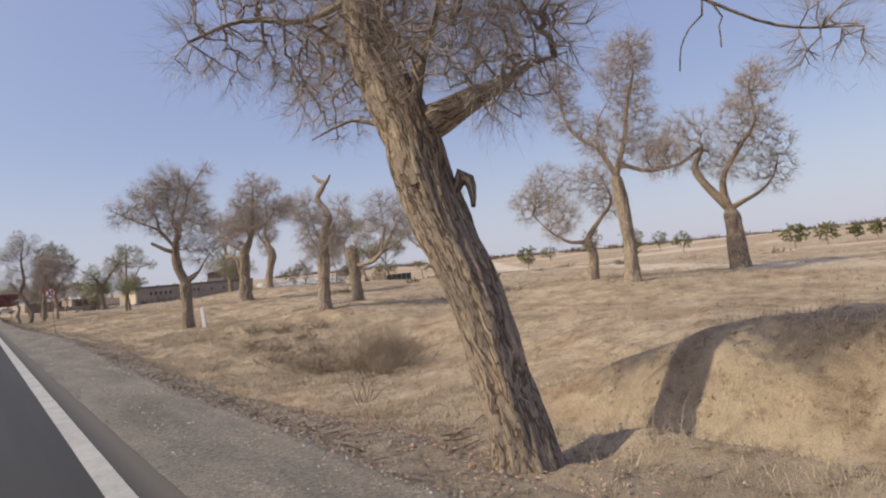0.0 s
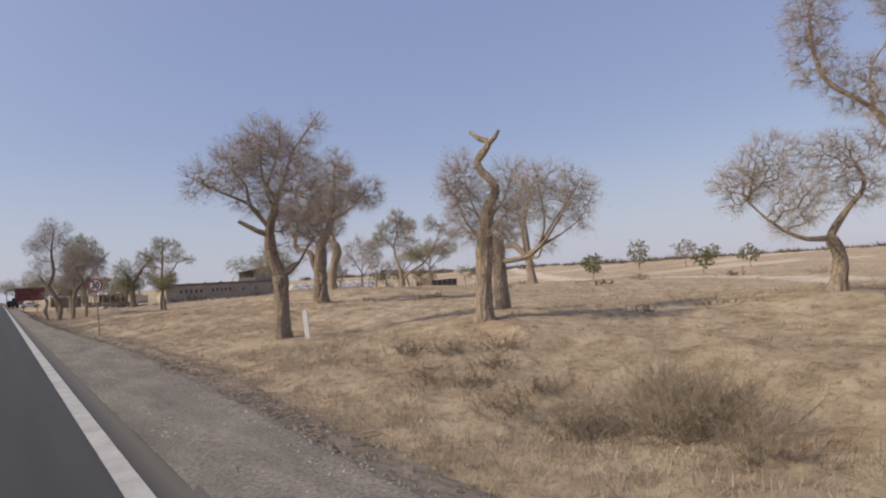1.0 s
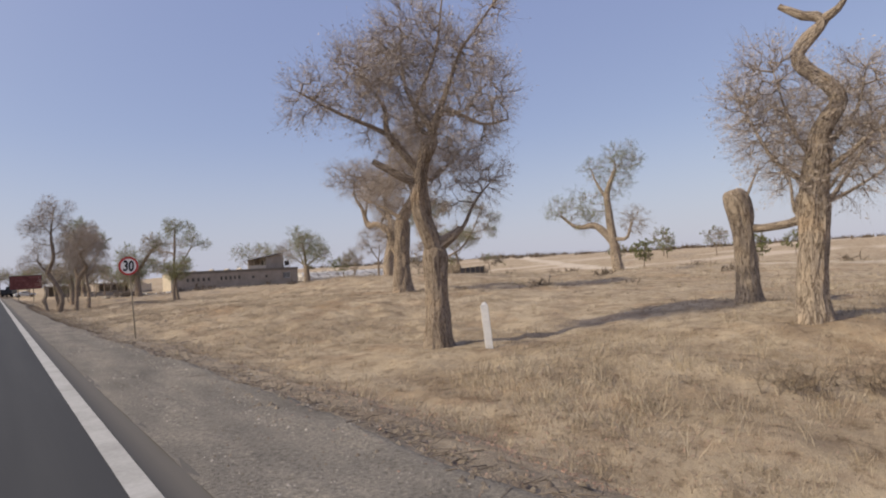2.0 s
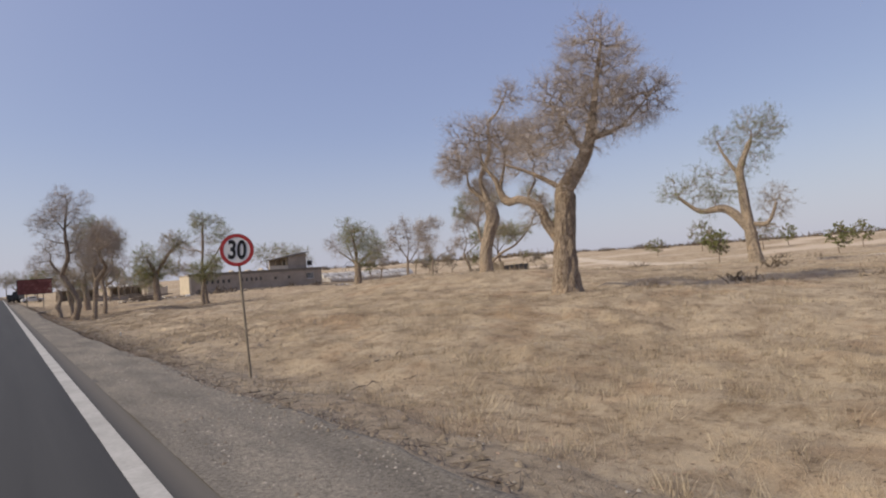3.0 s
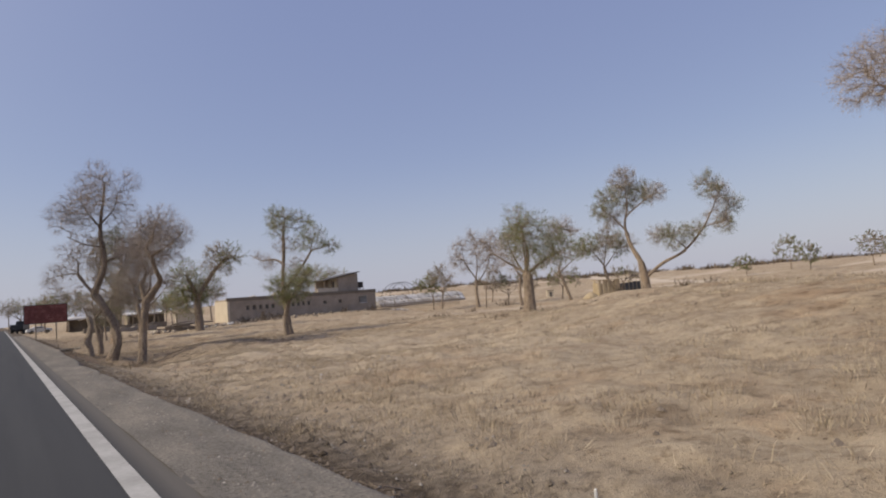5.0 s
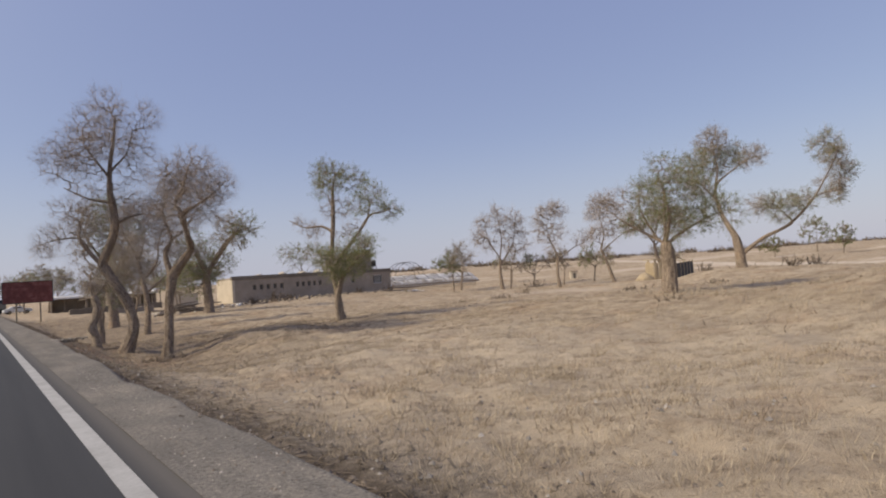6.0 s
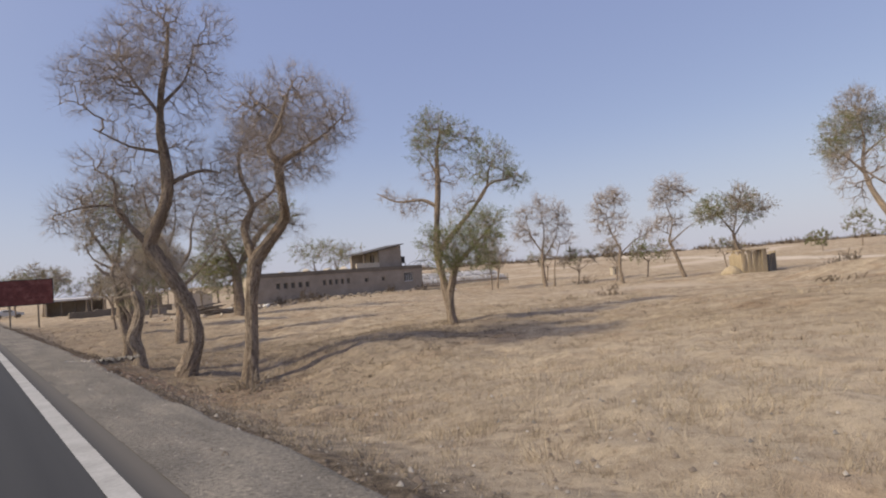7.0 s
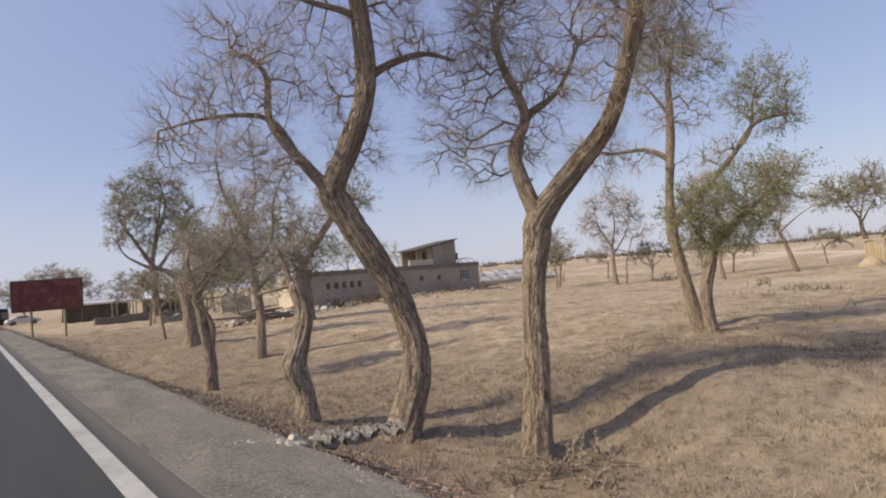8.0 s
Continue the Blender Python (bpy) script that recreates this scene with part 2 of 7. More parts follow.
def gravel_material():
    m, nt, bsdf = material("grey_shoulder_gravel", 0.95)
    co = world_coord(nt)
    patch = noise_at(nt, co, 0.9, 5, 0.65, (1.6, 0.5, 1.0))
    stone = noise_at(nt, co, 26.0, 3, 0.75)
    grit = noise_at(nt, co, 110.0, 2, 0.7)
    col = ramp(nt, patch, [(0.3, (0.14, 0.128, 0.112)), (0.5, (0.21, 0.191, 0.165)), (0.7, (0.285, 0.255, 0.213))])
    col = mix(nt, 1.0, col, ramp(nt, stone, [(0.36, (0.6, 0.6, 0.6)), (0.5, (1, 1, 1)), (0.6, (1.05, 1.05, 1.05)), (0.68, (1.6, 1.58, 1.52))]), "MULTIPLY")
    col = mix(nt, 1.0, col, ramp(nt, grit, [(0.25, (0.7, 0.7, 0.7)), (0.75, (1.25, 1.25, 1.25))]), "MULTIPLY")
    nt.links.new(col, bsdf.inputs["Base Color"])
    bump(nt, bsdf, mix(nt, 0.4, stone, grit), 0.7, 0.03)
    return m


def bark_material(name, low, high):
    """Long grey-tan plates parted by thin dark cracks that run along the limb."""
    m, nt, bsdf = material(name, 0.92)
    run = nt.nodes.new("ShaderNodeAttribute")
    run.attribute_name = "along_bark"
    co = run.outputs["Vector"]
    warp = nt.nodes.new("ShaderNodeVectorMath")
    warp.operation = "MULTIPLY_ADD"
    wob = add(nt, "ShaderNodeTexNoise", Scale=3.0, Detail=2.0)
    nt.links.new(co, wob.inputs["Vector"])
    nt.links.new(wob.outputs["Color"], warp.inputs[0])
    warp.inputs[1].default_value = (0.12, 0.12, 0.1)
    nt.links.new(co, warp.inputs[2])
    plate = noise_at(nt, warp.outputs[0], 13.0, 3, 0.55, (1.3, 1.3, 0.17))
    minor = noise_at(nt, warp.outputs[0], 30.0, 3, 0.6, (1.4, 1.4, 0.2))
    patch = noise_at(nt, co, 1.6, 4, 0.6)
    grain = noise_at(nt, co, 70.0, 3, 0.7, (1, 1, 0.2))
    col = ramp(nt, minor, [(0.3, low), (0.7, high)])
    crack = ramp(nt, plate, [(0.455, (1, 1, 1)), (0.485, (0.47, 0.43, 0.4)), (0.503, (0.47, 0.43, 0.4)), (0.545, (1.05, 1.05, 1.05))])
    thin = ramp(nt, minor, [(0.465, (1, 1, 1)), (0.495, (0.62, 0.59, 0.56)), (0.53, (1, 1, 1))])
    col = mix(nt, 1.0, mix(nt, 1.0, col, crack, "MULTIPLY"), thin, "MULTIPLY")
    col = mix(nt, 1.0, col, ramp(nt, patch, [(0.3, (0.82, 0.81, 0.8)), (0.55, (1, 0.99, 0.97)), (0.7, (1.16, 1.08, 0.98))]), "MULTIPLY")
    col = mix(nt, 1.0, col, ramp(nt, grain, [(0.2, (0.78, 0.78, 0.78)), (0.8, (1.15, 1.15, 1.15))]), "MULTIPLY")
    nt.links.new(col, bsdf.inputs["Base Color"])
    bump(nt, bsdf, mix(nt, 0.4, crack, thin), 0.9, 0.035)
    return m


def leaf_material(name, low, high):
    """Thin leaves that let some light through."""
    m = varied(name, [(0.3, low), (0.7, high)], 0.9, 0.75, 0.25, 0.0, 0.01, random_by=0.4)
    nt = m.node_tree
    bsdf = nt.nodes["Principled BSDF"]
    through_leaf = nt.nodes.new("ShaderNodeBsdfTranslucent")
    nt.links.new(bsdf.inputs["Base Color"].links[0].from_socket, through_leaf.inputs["Color"])
    both = nt.nodes.new("ShaderNodeMixShader")
    both.inputs[0].default_value = 0.42
    nt.links.new(bsdf.outputs[0], both.inputs[1])
    nt.links.new(through_leaf.outputs[0], both.inputs[2])
    nt.links.new(both.outputs[0], nt.nodes["Material Output"].inputs["Surface"])
    return m


GROUND = ground_material()
ASPHALT = asphalt_material()
GRAVEL = gravel_material()
PEBBLE = varied("pebbles", [(0.3, (0.24, 0.215, 0.185)), (0.7, (0.5, 0.46, 0.41))], 6.0, 0.9, 0.3, 0.2, 0.004, random_by=0.5)
PAINT = varied("worn_road_paint", [(0.3, (0.33, 0.325, 0.31)), (0.6, (0.44, 0.435, 0.42))], 2.0, 0.7, 0.18, 0.2, 0.002)
BARK = bark_material("furrowed_poplar_bark", (0.277, 0.224, 0.176), (0.408, 0.339, 0.271))
PALE_BARK = bark_material("sunbleached_bark", (0.327, 0.271, 0.215), (0.473, 0.4, 0.323))
BRANCH = varied("branch_bark", [(0.3, (0.227, 0.181, 0.147)), (0.7, (0.328, 0.265, 0.214))], 2.0, 0.9, 0.3, 0.2, 0.01)
TWIG = varied("fine_twigs", [(0.3, (0.43, 0.37, 0.325)), (0.7, (0.58, 0.51, 0.455))], 0.8, 0.9, 0.2, 0.0, 0.01, random_by=0.35)
LEAF = leaf_material("olive_leaves", (0.225, 0.252, 0.09), (0.34, 0.362, 0.155))
DULL_LEAF = leaf_material("dry_olive_leaves", (0.36, 0.315, 0.225), (0.49, 0.43, 0.32))
STRAW = varied("dry_grass_straw", [(0.3, (0.395, 0.329, 0.24)), (0.7, (0.526, 0.446, 0.334))], 0.5, 0.9, 0.2, 0.0, 0.01, random_by=0.4)
LITTER = varied("fallen_leaves", [(0.3, (0.33, 0.2, 0.145)), (0.7, (0.54, 0.37, 0.285))], 1.0, 0.9, 0.25, 0.0, 0.01, random_by=0.5)
DEADWOOD = varied("dead_grey_wood", [(0.3, (0.14, 0.11, 0.085)), (0.7, (0.3, 0.25, 0.2))], 4.0, 0.9, 0.4, 0.4, 0.01, stretch=(1, 1, 0.3))
MUD = varied("mud_plaster", [(0.3, (0.3, 0.255, 0.205)), (0.7, (0.4, 0.34, 0.28))], 0.7, 0.95, 0.25, 0.4, 0.02)
PALE_MUD = varied("pale_and_sunlit_plaster", [(0.3, (0.5, 0.44, 0.35)), (0.7, (0.6, 0.53, 0.43))], 0.8, 0.95, 0.2, 0.3, 0.02)
DARK_ROOF = varied("dark_roof_sheet", [(0.3, (0.07, 0.065, 0.06)), (0.7, (0.13, 0.12, 0.11))], 1.5, 0.8, 0.3, 0.3, 0.01)
WHITE = varied("whitewash", [(0.3, (0.66, 0.65, 0.63)), (0.7, (0.8, 0.79, 0.77))], 1.4, 0.8, 0.15, 0.2, 0.005)
GLASS_DARK = varied("dark_window", [(0.3, (0.08, 0.076, 0.07)), (0.7, (0.13, 0.122, 0.11))], 1.0, 0.25, 0.1, 0.0, 0.001)
RED_PANEL = varied("weathered_red_panel", [(0.3, (0.12, 0.045, 0.04)), (0.5, (0.2, 0.068, 0.058)), (0.7, (0.3, 0.13, 0.11))], 1.3, 0.7, 0.4, 0.2, 0.004)
RED_SIGN = varied("red_sign_enamel", [(0.3, (0.33, 0.035, 0.04)), (0.7, (0.43, 0.05, 0.05))], 5.0, 0.45, 0.15, 0.05, 0.001, local=True)
WHITE_SIGN = varied("white_sign_enamel", [(0.3, (0.62, 0.62, 0.63)), (0.7, (0.7, 0.7, 0.71))], 5.0, 0.45, 0.1, 0.05, 0.001, local=True)
BLACK = varied("black_paint", [(0.3, (0.012, 0.012, 0.014)), (0.7, (0.02, 0.02, 0.022))], 6.0, 0.5, 0.2, 0.0, 0.001, local=True)
POLE = varied("rusty_pole", [(0.3, (0.20, 0.165, 0.12)), (0.7, (0.32, 0.275, 0.21))], 4.0, 0.7, 0.3, 0.1, 0.002, local=True)
TYRE = varied("tyre_rubber", [(0.3, (0.02, 0.02, 0.02)), (0.7, (0.035, 0.035, 0.035))], 6.0, 0.9, 0.2, 0.1, 0.003, local=True)
CAR_WHITE = varied("white_car_paint", [(0.3, (0.6, 0.61, 0.62)), (0.7, (0.68, 0.69, 0.7))], 2.0, 0.35, 0.05, 0.0, 0.001, local=True)
TRUCK_DARK = varied("dark_truck_paint", [(0.3, (0.03, 0.032, 0.035)), (0.7, (0.05, 0.052, 0.055))], 2.0, 0.5, 0.1, 0.0, 0.001, local=True)


# ---- small tools ----
def from_arrays(name, verts, faces, mat, parent=None, label="", smooth=False, kind=""):
    me = bpy.data.meshes.new(name)
    if isinstance(faces, np.ndarray):
        k = faces.shape[1]
        me.vertices.add(len(verts))
        me.vertices.foreach_set("co", np.asarray(verts, np.float32).ravel())
        me.loops.add(faces.size)
        me.loops.foreach_set("vertex_index", faces.astype(np.int32).ravel())
        me.polygons.add(len(faces))
        me.polygons.foreach_set("loop_start", np.arange(0, faces.size, k, dtype=np.int32))
        me.update(calc_edges=True)
    else:
        me.from_pydata(np.asarray(verts).tolist(), [], faces)
    me.materials.append(mat)
    if smooth:
        me.polygons.foreach_set("use_smooth", np.ones(len(me.polygons), bool))
    ob = new(name, me)
    ob.parent = parent
    if label or kind:
        tagged(ob, label, kind=kind)
    return ob


def part(name, bm, mat, parent, label=""):
    me = bpy.data.meshes.new(name)
    bm.to_mesh(me)
    bm.free()
    me.materials.append(mat)
    ob = new(name, me)
    ob.parent = parent
    if label:
        tagged(ob, label)
    return ob


def thing(name, x, y, z, turn, label, category, group="", kind=""):
    ob = new(name)
    ob.matrix_basis = pose(x, y, z, 0, 0, turn)
    return tagged(ob, label, category, group, kind)


def box(bm, x0, x1, y0, y1, z0, z1, bevel=0.0, m=None):
    made = bmesh.ops.create_cube(bm, size=1.0, matrix=(m or Matrix()) @ Matrix.Translation(((x0 + x1) / 2, (y0 + y1) / 2, (z0 + z1) / 2))
                                 @ Matrix.Diagonal((x1 - x0, y1 - y0, z1 - z0, 1)))
    if bevel:
        edges = list({e for v in made["verts"] for e in v.link_edges})
        bmesh.ops.bevel(bm, geom=edges, offset=bevel, segments=2, affect="EDGES")
    return bm


def rod(bm, a, b, r0, r1, sides=10):
    a, b = Vector(a), Vector(b)
    m = Matrix.Translation((a + b) / 2) @ (b - a).to_track_quat("Z", "Y").to_matrix().to_4x4()
    bmesh.ops.create_cone(bm, cap_ends=True, segments=sides, radius1=r0, radius2=r1, depth=(b - a).length, matrix=m)
    return bm


# ---- lie of the land ----
def hash2(i, j, seed):
    h = np.sin(i * 127.1 + j * 311.7 + seed * 74.7) * 43758.5453
    return h - np.floor(h)


def value_noise(x, y, seed=0):
    i, j = np.floor(x), np.floor(y)
    f, g = x - i, y - j
    f, g = f * f * (3 - 2 * f), g * g * (3 - 2 * g)
    a = hash2(i, j, seed) * (1 - f) + hash2(i + 1, j, seed) * f
    b = hash2(i, j + 1, seed) * (1 - f) + hash2(i + 1, j + 1, seed) * f
    return a * (1 - g) + b * g


def fbm(x, y, octaves=4, seed=0):
    total, amp = 0.0, 0.5
    for n in range(octaves):
        total = total + amp * (value_noise(x, y, seed + n) - 0.5)
        x, y, amp = x * 2.03 + 17.3, y * 2.03 + 9.1, amp * 0.5
    return total


def step(a, b, x):
    t = np.clip((x - a) / (b - a), 0, 1)
    return t * t * (3 - 2 * t)


# heights of the plain about the road's surface (x, y, z)
VERGE_LEVELS = [(8.3, 29.4, -0.5), (8.1, 30.4, -0.5), (12.2, 23.6, 0.3), (5.2, 89.7, -1.05), (6.5, 87.8, -1.6), (4.3, 91, -0.7), (6, 102, -1.65), (8, 58, -0.1),
    (5, 2, -0.1), (4.6, 4.4, -0.3), (6, 132, -0.4), (10, 70, -0.5), (9.4, 15.4, -1.75), (6.6, 11, -1.3), (9, 19.5, -1.2), (9.6, 21.8, -0.5), (8, 6, -1)]
PLAIN_LEVELS = [(15.35, 26.4, 0.1), (15, 41.4, 0.35), (15.4, 42.4, 0.15), (22, 53.8, 0.9), (37, 46, 0.1), (24, 17, 0.1), (31, 14, 0), (16.6, 90.4, -0.7),
    (25, 75, -0.15), (46.5, 81.4, 0.4), (60.9, 97.2, -0.75), (66, 128, -1.6), (60, 111, -1.3), (39, 138, -0.4), (18, 118, -0.65), (35, 44, 0.45),
    (24, 61, 0.9), (14, 8, -0.3), (15, 16, -0.4), (49, 93, -1.25), (40, 90, -0.9), (62, 96, -0.75), (67, 97.5, -0.8)]


def lip_at(y):
    """Where the shoulder breaks off towards the plain."""
    return np.interp(y, [0, 8, 14, 26, 38, 50, 72, 92], [2.5, 2.36, 2.45, 2.85, 2.45, 2.2, 2.06, 2.4]) + 0.28 * fbm(y * 0.5, y * 0 + 3.0, 3, 5)


def grass_from(y):
    """Where the bare apron of soil ends and the grass begins."""
    return lip_at(y) + np.interp(y, [0, 12, 30, 45, 100], [0.9, 1.2, 1.3, 0.8, 0.7]) + 0.9 * fbm(y * 0.8, y * 0 + 5.0, 3, 33)


def land(x, y):
    """The ground's height at arrays x, y."""
    x, y = np.asarray(x, float), np.asarray(y, float)
    num, den = 0.0 * x - 0.4 * 2e-5, 0.0 * x + 2e-5
    for px, py, pz in VERGE_LEVELS + PLAIN_LEVELS:
        w = 1.0 / ((x - px) ** 2 + (y - py) ** 2 + 6.0) ** 1.6
        num, den = num + w * pz, den + w
    z = num / den
    z = z + 0.2 * fbm(x * 0.35, y * 0.35, 3, 3) * step(3, 9, x) + 0.26 * fbm(x * 0.9, y * 0.9, 4, 9) * step(2.6, 5.5, x) + 0.2 * np.abs(fbm(x * 1.5, y * 1.5, 3, 14)) * step(2.8, 4.4, x) + 0.08 * fbm(x * 3.0, y * 3.0, 2, 15) * step(2.6, 3.6, x) * (x < 20)
    # bank and hollow behind the leaning tree
    z = z + 0.9 * step(5.18, 6.12, x) * step(9.6, 8.0, x) * np.exp(-((y - 2.2) / 2.8) ** 2)
    z = z - 0.1 * np.exp(-((x - 4.12) ** 2 + (y - 3.38) ** 2) / 0.12) + 0.15 * np.exp(-((x - 4.6) / 0.3) ** 2 - ((y - 3.0) / 0.8) ** 2) - 0.28 * np.exp(-((x - 5.02) / 0.2) ** 2 - ((y - 2.9) / 1.1) ** 2)
    # rounded rise beyond the forked roadside tree
    z = z + 0.68 * step(6.7, 9.9, x) * step(15.0, 10.5, x) * np.exp(-((y - 87.4) / 4.2) ** 2)
    z = z - 0.3 * np.exp(-((x - 3.6) ** 2 + (y - 39.3) ** 2) / 1.2)
    far = np.hypot(x - 10, y - 50)
    z = z + step(80, 260, far) * step(-20, 110, x) * (4.2 + 5.0 * fbm(x * 0.012, y * 0.012, 3, 21))
    # shoulder, lip and ditch along the road
    lip = lip_at(y)
    shoulder = -0.02 - 0.04 * step(1.3, 2.3, x) - np.interp(y, [0, 40, 48, 80, 95], [0.12, 0.13, 0.24, 0.32, 0.2]) * step(lip - 0.05, lip + 0.4, x)
    t = step(lip + 0.2, 5.0, x)
    z = np.where(x > lip, shoulder * (1 - t) + z * t, shoulder)
    z = z + 0.13 * fbm(x * 3.0, y * 1.5, 3, 71) * step(2.5, 2.9, x) * step(4.6, 3.6, x)
    edge_of = grass_from(y)
    z = z - 0.06 * step(edge_of - 0.12, edge_of + 0.1, x) * step(7.0, 5.0, x)
    left = step(-6.6, -12, x)
    return z * (1 - left) - 0.3 * left


def at(x, y):
    return float(land(np.array([x]), np.array([y]))[0])


def grid(xs, ys):
    gx, gy = np.meshgrid(xs, ys)
    n, m = len(ys), len(xs)
    idx = np.arange(n * m).reshape(n, m)
    faces = np.stack([idx[:-1, :-1], idx[:-1, 1:], idx[1:, 1:], idx[1:, :-1]], -1).reshape(-1, 4)
    return gx.ravel(), gy.ravel(), faces


xs = np.concatenate([[-2500, -900, -300, -100, -40, -15, -9, -6.8, 1.0], np.arange(1.2, 4.0, 0.1), np.arange(4.0, 12, 0.14), np.arange(12, 20, 0.4), np.arange(20, 60, 1.0),
                     60 * 1.07 ** np.arange(0, 56)])
ys = np.concatenate([[-2500, -900, -300, -120, -60, -30, -15], np.arange(-8, 106, 0.24), np.arange(108, 150, 1.0), 150 * 1.08 ** np.arange(0, 37)])
gx, gy, gf = grid(xs, ys)
gz = land(gx, gy)
gz[(gx < 1.1) & (gx > -6.9)] = -0.12
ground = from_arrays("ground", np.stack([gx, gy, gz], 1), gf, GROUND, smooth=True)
tagged(ground, "dry sandy plain with sparse straw-coloured grass", "ground", kind="structure")

# gravel shoulder strip, laid just over the soil
sx = np.linspace(1.2, 2.42, 24)
sy = np.arange(-8, 150, 0.3)
gx, gy, gf = grid(sx, sy)
edge = 0.10 * fbm(gy * 0.8, gy * 0 + 1.0, 3, 31) * (gx - 1.2) / 1.2
gx = gx + edge + (lip_at(gy) - 2.35) * step(1.4, 2.42, gx)
gz = np.maximum(land(gx, gy) + 0.012, 0.004 - 0.05 * (gx - 1.25)) + 0.03 * fbm(gx * 5, gy * 3, 3, 40)
gz[np.isclose(np.tile(sx, len(sy)), 2.42)] -= 0.035
shoulder_ob = from_arrays("gravel_shoulder", np.stack([gx, gy, gz], 1), gf, GRAVEL, smooth=True)
tagged(shoulder_ob, "grey gravel shoulder along the asphalt road", "shoulder", kind="structure")

# road slab with a ragged right edge, and the edge line
ry = np.arange(-60, 320, 0.5)
rag = 1.26 + 0.035 * fbm(ry * 0.7, ry * 0 + 2.0, 4, 50)
across = [(0.0, -0.2), (0.0, 0.0), (0.3, 0.0), (0.6, 0.0), (0.85, 0.0), (0.95, 0.0), (1.0, 0.0), (1.004, -0.2)]
rv = np.concatenate([np.stack([-6.6 + (rag + 6.6) * f, ry, ry * 0 + z], 1) for f, z in across])
n = len(ry)
i = np.arange(n - 1)
rf = np.concatenate([np.stack([k * n + i, (k + 1) * n + i, (k + 1) * n + i + 1, k * n + i + 1], 1) for k in range(len(across) - 1)])
road = tagged(from_arrays("road", rv, rf, ASPHALT), "worn dark grey asphalt road", "road", kind="structure")
road.data.polygons.foreach_set("use_smooth", np.zeros(len(road.data.polygons), bool))
ly = np.arange(-60, 320, 0.25)
wob = 0.006 * fbm(ly * 3, ly * 0, 3, 60)
lv = np.concatenate([np.stack([ly * 0 + 0.795 + wob, ly, ly * 0 + 0.004], 1), np.stack([ly * 0 + 0.965 - wob, ly, ly * 0 + 0.004], 1)])
n = len(ly)
i = np.arange(n - 1)
line = from_arrays("edge_line", lv, np.stack([i, n + i, n + i + 1, i + 1], 1), PAINT)
tagged(line, "white painted edge line on the asphalt", "road marking", kind="structure")


# ---- trees ----
def smooth_line(p, step_len):
    """Catmull-Rom through the rows of p (place and radius)."""
    p = np.asarray(p, float)
    q = np.vstack([2 * p[0] - p[1], p, 2 * p[-1] - p[-2]])
    out = []
    for k in range(1, len(q) - 2):
        n = max(2, int(np.ceil(np.linalg.norm(q[k + 1, :3] - q[k, :3]) / step_len)))
        t = (np.arange(n) / n)[:, None]
        a, b, c, d = q[k - 1], q[k], q[k + 1], q[k + 2]
        out.append(0.5 * (2 * b + (c - a) * t + (2 * a - 5 * b + 4 * c - d) * t ** 2 + (3 * b - a - 3 * c + d) * t ** 3))
    out.append(p[-1:])
    out = np.vstack(out)
    out[:, 3] = np.maximum(out[:, 3], 0.006)
    return out


def tube(line, sides, ridges, rng):
    """A limb: rings round a line, with furrowed, uneven bark."""
    pts, rad = line[:, :3], line[:, 3]
    tan = np.gradient(pts, axis=0)
    tan /= np.linalg.norm(tan, axis=1)[:, None] + 1e-9
    ref = np.array([0.3, 1.0, 0.1]) if abs(tan[0, 1]) < 0.9 else np.array([1.0, 0, 0])
    n1 = np.cross(tan, ref)
    n1 /= np.linalg.norm(n1, axis=1)[:, None]
    n2 = np.cross(tan, n1)
    ang = np.arange(sides) / sides * 2 * np.pi - np.pi / 2
    along = np.concatenate([[0], np.cumsum(np.linalg.norm(np.diff(pts, axis=0), axis=1))])
    A, S = np.meshgrid(ang, along)
    ph = rng.uniform(0, 50, 4)
    lump = fbm(np.cos(A) * 1.2 + ph[0], S * 1.6 + np.sin(A) * 1.2 + ph[1], 3, 2)
    twist = A + 0.35 * np.sin(S * 0.8 + ph[2])
    ridge = np.abs(fbm(twist * min(sides / 16, 4.0) + ph[3], S * 0.75, 3, 6)) * 2.4
    R = rad[:, None] * (1 + 0.32 * lump - ridges * (0.35 - np.minimum(ridge, 0.5)))
    v = pts[:, None] + R[..., None] * (np.cos(A)[..., None] * n1[:, None] + np.sin(A)[..., None] * n2[:, None])
    m = len(pts)
    idx = np.arange(m * sides).reshape(m, sides)
    nxt = np.roll(idx, -1, 1)
    f = np.stack([idx[:-1], nxt[:-1], nxt[1:], idx[1:]], -1).reshape(-1, 4).tolist()
    f.append(idx[-1].tolist())
    along_bark = np.stack([np.cos(A) * rad[:, None], np.sin(A) * rad[:, None], S + ph[0]], -1)
    return v.reshape(-1, 3), f, along_bark.reshape(-1, 3)


